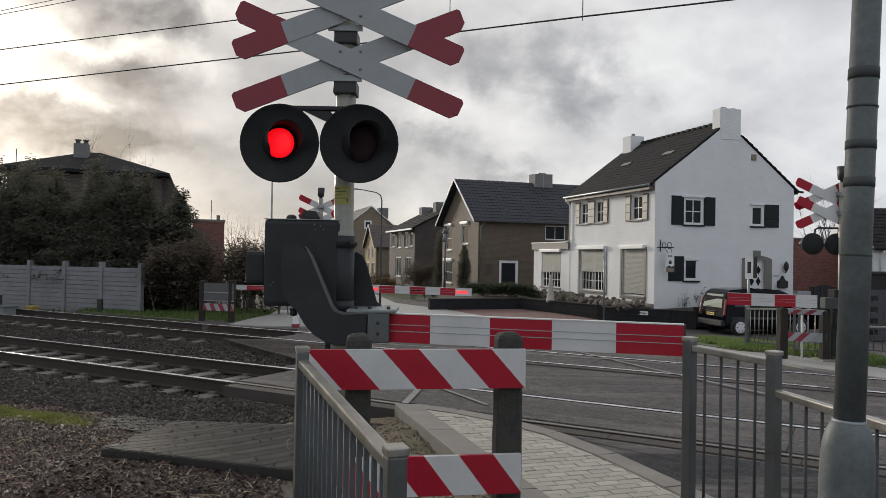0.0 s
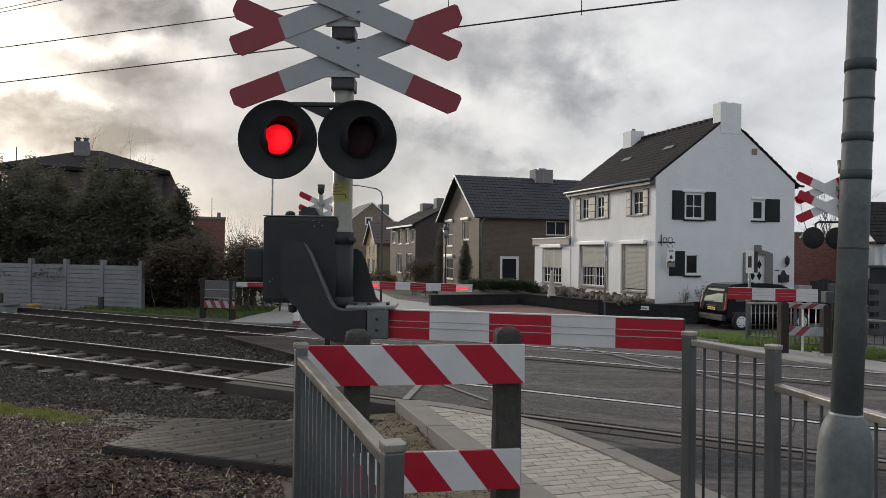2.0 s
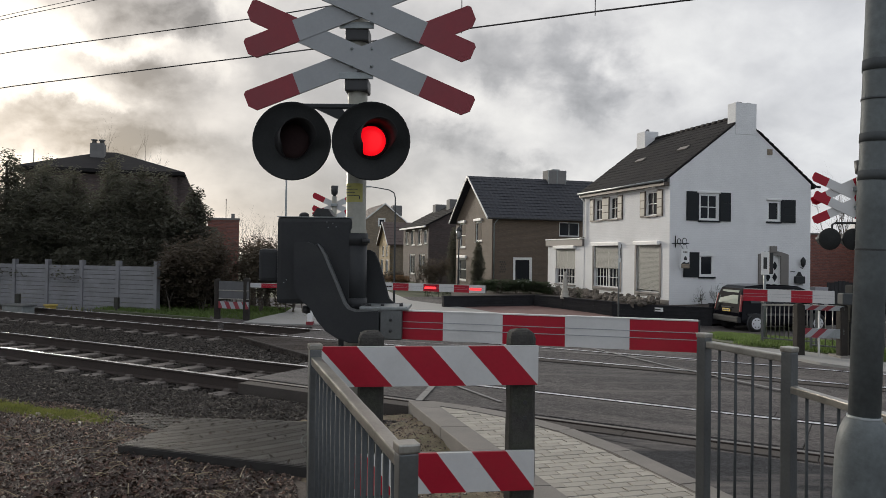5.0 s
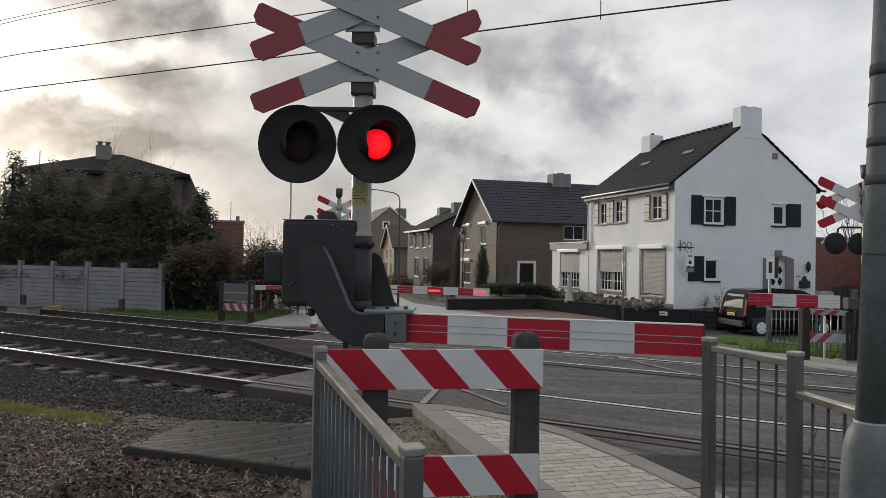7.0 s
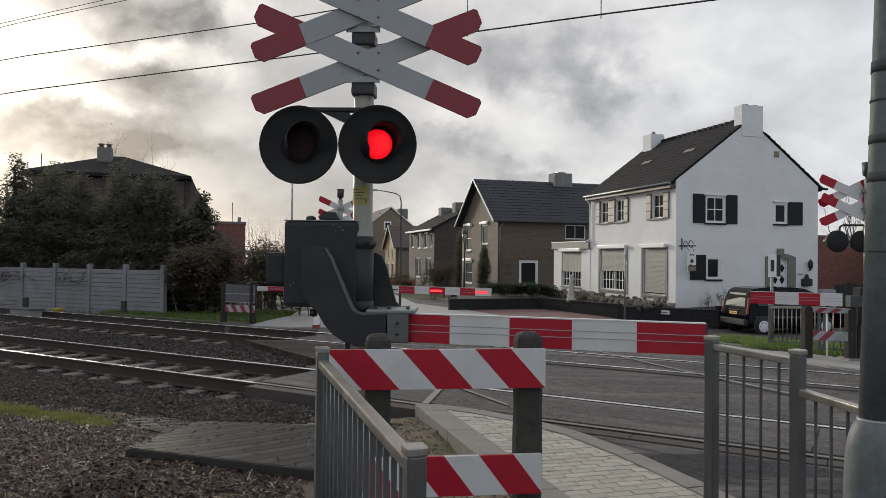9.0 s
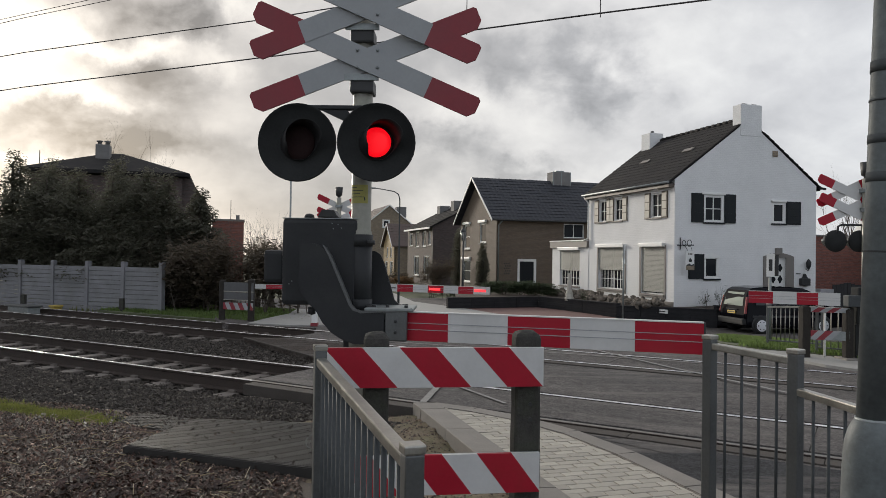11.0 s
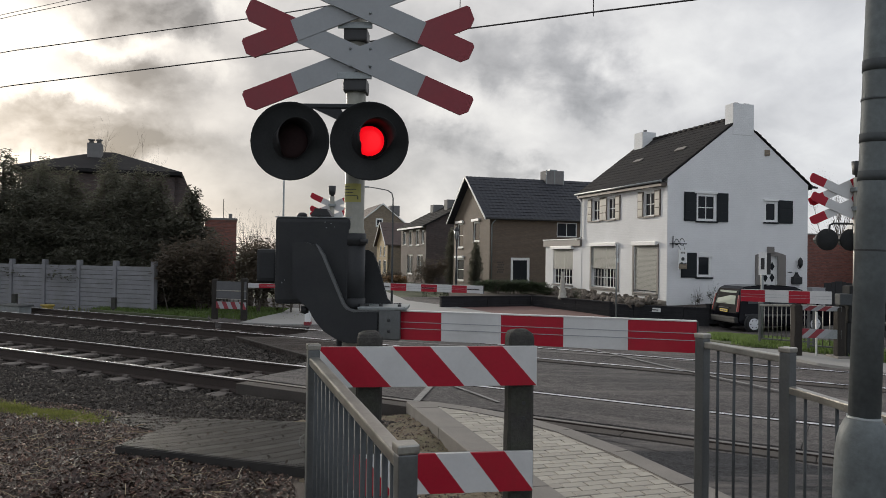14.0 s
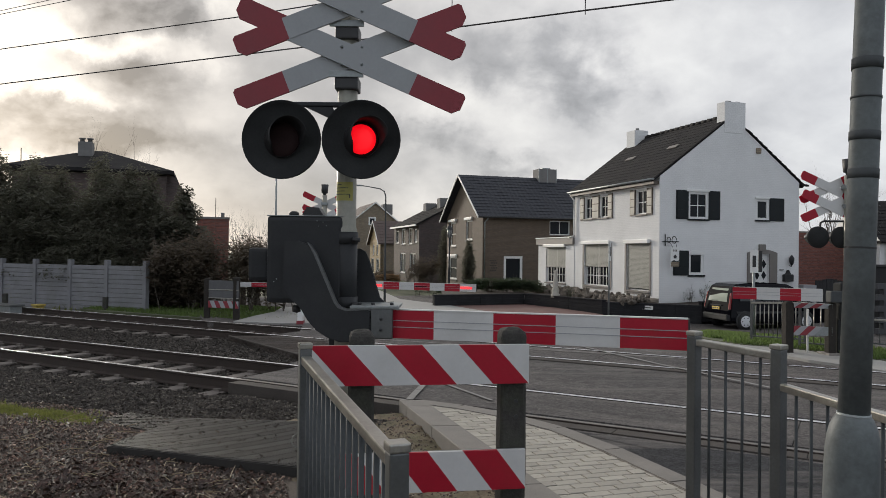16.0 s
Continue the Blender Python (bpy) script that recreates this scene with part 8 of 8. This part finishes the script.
def make_van():
    t = thing("van", pose(10.33, 28.2, -0.88, 0, 0, 12) @ Matrix.Scale(0.96, 4), "black parked family van seen from behind", "van")
    prof = [(0.06, 0.28), (-0.02, 0.42), (-0.02, 0.72), (0.03, 1.02), (0.12, 1.45), (0.22, 1.66), (0.42, 1.76), (1.0, 1.81), (2.0, 1.81), (2.6, 1.76), (2.95, 1.62), (3.45, 1.16), (3.6, 1.08), (4.15, 0.94), (4.34, 0.78), (4.40, 0.5), (4.34, 0.25), (3.9, 0.22), (0.5, 0.22)]
    bm = prism(prof, -0.90, 0.90)
    bmesh.ops.bevel(bm, geom=[e for e in bm.edges if abs(e.verts[0].co.y - e.verts[1].co.y) < 0.01], offset=0.07, segments=3, affect="EDGES")
    for v in bm.verts:
        if v.co.z > 1.0:
            v.co.y *= 1 - 0.16 * min(1, (v.co.z - 1.0) / 0.75)
    body = part("body", bm, M_CARBLACK, t, "glossy black bodywork")

    def tum(y, z):
        return y * (1 - 0.16 * max(0, min(1, (z - 1.0) / 0.75)))
    # rear window follows the sloping tailgate
    bm = bmesh.new()
    rw = [(-0.66, 1.06), (0.66, 1.06), (0.62, 1.30), (0.56, 1.58), (-0.56, 1.58), (-0.62, 1.30)]
    def bx(z):
        return np.interp(z, [0.72, 1.02, 1.45, 1.66], [-0.02, 0.03, 0.12, 0.22])
    vs = [bm.verts.new((bx(z) - 0.012, y, z)) for y, z in rw]
    bm.faces.new(vs)
    r = bmesh.ops.extrude_face_region(bm, geom=bm.faces[:])
    for v in (g for g in r["geom"] if isinstance(g, bmesh.types.BMVert)):
        v.co.x += 0.03
    bmesh.ops.recalc_face_normals(bm, faces=bm.faces[:])
    part("rear_window", bm, M_REARGLASS, t, "rear window, light through the van in its colour")
    for y in (-1, 1):
        bm = bmesh.new()
        q = [(0.83 * y, 0.78), (0.885 * y, 0.78), (tum(0.893 * y, 1.42), 1.42), (tum(0.83 * y, 1.42), 1.42), (0.80 * y, 1.05)]
        vs = [bm.verts.new((bx(z) - 0.014, yy, z)) for yy, z in q]
        bm.faces.new(vs)
        r = bmesh.ops.extrude_face_region(bm, geom=bm.faces[:])
        for v in (g for g in r["geom"] if isinstance(g, bmesh.types.BMVert)):
            v.co.x += 0.10
        bmesh.ops.recalc_face_normals(bm, faces=bm.faces[:])
        part("tail_lamp", bm, M_TAIL, t, "tall red tail lamp")
        # side glass
        for x0, x1, s in ((0.45, 1.35, 0.0), (1.45, 2.40, 0.0), (2.48, 3.15, 0.35)):
            bm = bmesh.new()
            q = [(x0, 1.10), (x1 + s * 0.3, 1.10), (x1 - s * 0.5, 1.58), (x0 + 0.04, 1.60)]
            vs = [bm.verts.new((x, y * (abs(tum(0.9, z)) + 0.004), z)) for x, z in q]
            bm.faces.new(vs)
            r = bmesh.ops.extrude_face_region(bm, geom=bm.faces[:])
            for v in (g for g in r["geom"] if isinstance(g, bmesh.types.BMVert)):
                v.co.y -= y * 0.02
            bmesh.ops.recalc_face_normals(bm, faces=bm.faces[:])
            part("side_window", bm, M_CARGLASS, t)
        part("side_moulding", box(0.3, 3.4, y * 0.90 - 0.015, y * 0.90 + 0.015, 0.62, 0.70, 0.008), M_BLACKPLASTIC, t)
        part("mirror", box(3.0, 3.15, y * 1.02 - 0.10, y * 1.02 + 0.08, 1.10, 1.28, 0.03), M_BLACKPLASTIC, t)
        part("headlight", box(4.05, 4.36, y * 0.72 - 0.15, y * 0.72 + 0.15, 0.70, 0.86, 0.03), M_CARGLASS, t)
        for x in (0.66, 3.34):
            wh = part("wheel", lathe(((0.19, -0.10), (0.30, -0.10), (0.315, -0.07), (0.315, 0.07), (0.30, 0.10), (0.19, 0.10)), 28, "y"), M_TYRE, t, "black tyre", m=pose(x, y * 0.875, 0.315))
            k = y
            part("hubcap", lathe(((0.0, k * 0.105), (0.05, k * 0.11), (0.20, k * 0.105), (0.245, k * 0.095), (0.245, k * 0.02), (0.0, k * 0.02)), 24, "y"), M_ALLOY, wh, "silver hubcap")
            for i in range(6):
                a = i * math.pi / 3
                part("hubcap_hole", lathe(((0.024, k * 0.098), (0.024, k * 0.113), (0.0, k * 0.114)), 8, "y"), M_BLACKPLASTIC, wh, m=pose(0.15 * math.cos(a), 0, 0.15 * math.sin(a)))
            part("wheel_arch", lathe(((0.325, -0.005), (0.385, -0.005), (0.385, 0.012), (0.325, 0.012)), 28, "y"), M_BLACKPLASTIC, t, m=pose(x, y * 0.90, 0.33))
    part("rear_bumper", box(-0.10, 0.10, -0.86, 0.86, 0.34, 0.58, 0.05), M_TYRE, t, "dark plastic bumper")
    part("bumper_strip", box(-0.112, -0.09, -0.80, 0.80, 0.52, 0.545, 0.006), M_BARS, t, "grey bumper strip")
    pl = part("number_plate", box(-0.045, -0.022, -0.26, 0.26, 0.74, 0.85, 0.004), M_PLATE, t, "yellow plate with dark bars")
    for i in range(3):
        part("plate_bar", box(-0.048, -0.045, -0.20 + 0.15 * i, -0.09 + 0.15 * i, 0.77, 0.82), M_DARKBAR, pl)
    part("trim_strip", box(-0.05, -0.02, -0.36, 0.36, 0.90, 0.925, 0.006), M_BARS, t, "grey trim above the plate")
    part("rear_wiper", box(0.02, 0.05, -0.05, 0.40, 1.08, 1.10), M_BLACKPLASTIC, t)


make_van()


def make_twigs():
    rng = random.Random(77)
    bm = bmesh.new()
    for _ in range(520):
        x, y = rng.uniform(-6.5, -0.3), rng.uniform(4.4, 8.2)
        n = -x * math.sin(RA) + y * math.cos(RA)
        if n > 5.6 or x * math.cos(SA) + y * math.sin(SA) > 0.4:
            continue
        a, l = rng.random() * 6.3, rng.uniform(0.05, 0.22)
        z = soil_height(x, y) + 0.03
        d = Vector((math.cos(a), math.sin(a), rng.uniform(-0.15, 0.25))) * l
        p = Vector((x, y, z))
        tube((p, p + d * 0.5 + Vector((0, 0, 0.008)), p + d), (0.004, 0.003, 0.002), 4, bm, cap=False)
    solo("twigs", bm, M_STRAW, "scattered dry twigs on the leaf litter", "twigs", kind="stuff")


make_twigs()

# ---- brick footpath, paver by paver ----


def make_pavers():
    bw, bl = 0.105, 0.21
    poly = PAVE_EDGE
    root = thing("pavement", pose(0, 0, 0, 0, 0, 17.7), "pale concrete brick footpath in running bond", "footpath", kind="structure")
    me = None
    rows = int((8.4 - 3.6) / bw)
    for r in range(rows):
        v = 3.6 + r * bw
        for c in range(7):
            w = 2.47 + c * bl - (bl / 2 if r % 2 else 0)
            cx, cy = w + bl / 2, v + bw / 2
            full = all(inside(w + a, v + b, poly) for a in (0.01, bl - 0.01) for b in (0.01, bw - 0.01))
            z = 0.022 + random.uniform(-0.0025, 0.0025)
            if full:
                if me is None:
                    bm = box(-bl / 2 + 0.005, bl / 2 - 0.005, -bw / 2 + 0.005, bw / 2 - 0.005, -0.07, 0.0)
                    bmesh.ops.bevel(bm, geom=[e for e in bm.edges if all(q.co.z > -0.01 for q in e.verts)], offset=0.005, segments=1, affect="EDGES")
                    ob = part("brick", bm, M_PAVER, root)
                    me = ob.data
                else:
                    ob = new("brick", me)
                    ob.parent = root
                ob.matrix_local = pose(cx, cy, z, random.uniform(-0.6, 0.6), random.uniform(-0.6, 0.6), random.uniform(-0.5, 0.5))
            else:
                # cut brick at the edge
                pts = [(w + 0.003, v + 0.003), (w + bl - 0.003, v + 0.003), (w + bl - 0.003, v + bw - 0.003), (w + 0.003, v + bw - 0.003)]
                cut = clip_convex(pts, poly)
                if len(cut) >= 3:
                    part("cut_brick", slab(cut, -0.05, z), M_PAVER, root)


def clip_convex(pts, poly):
    """A quad clipped by a convex plan that runs anticlockwise."""
    out = pts
    for (a, b), (c, d) in zip(poly, poly[1:] + poly[:1]):
        src, out = out, []
        for (p, q), (r, s) in zip(src, src[1:] + src[:1]):
            i = (c - a) * (q - b) - (d - b) * (p - a) >= 0
            j = (c - a) * (s - b) - (d - b) * (r - a) >= 0
            if i:
                out.append((p, q))
            if i != j:
                e0, e1 = (c - a) * (q - b) - (d - b) * (p - a), (c - a) * (s - b) - (d - b) * (r - a)
                t = e0 / (e0 - e1)
                out.append((p + (r - p) * t, q + (s - q) * t))
        if len(out) < 3:
            return []
    return out


make_pavers()

# ---- what moves: the lamps light up in turn ----


def motions():
    def blink(ob, lit, rest, back):
        """While lit(t) the insert stands at the lens; between, it lies back in its dark housing."""
        out = rest @ Matrix.Translation((0, back, 0))
        state = [lit(f / FPS) for f in range(16 * FPS + 1)]
        rows = [(0.0, rest if state[0] else out)]
        for f in range(1, len(state)):
            if state[f] != state[f - 1]:
                if (f - 1) / FPS > rows[-1][0]:
                    rows.append(((f - 1) / FPS, rest if state[f - 1] else out))
                rows.append((f / FPS, rest if state[f] else out))
        if rows[-1][0] < 16:
            rows.append((16.0, rest if state[-1] else out))
        walk(ob, rows)

    def phase(t):
        return (t - 1.8) % 0.6588

    blink(LAMP_A, lambda t: phase(t) < 0.30, LAMP_A.matrix_basis.copy(), 0.075)
    blink(LAMP_B, lambda t: not 0.013 < phase(t) < 0.30, LAMP_B.matrix_basis.copy(), 0.075)
    def middle(t):
        return t < 12.8 and (t - 0.22) % 0.665 < 0.245

    def root(t):
        return (t < 12.8 and not middle(t)) or t > 15.3

    def tip(t):
        return t < 13.35 or t > 15.3

    for (x, ob), lit in zip(FAR_LIGHTS, (root, middle, tip)):
        blink(ob, lit, pose(x, 0, 0), 0.02)


motions()
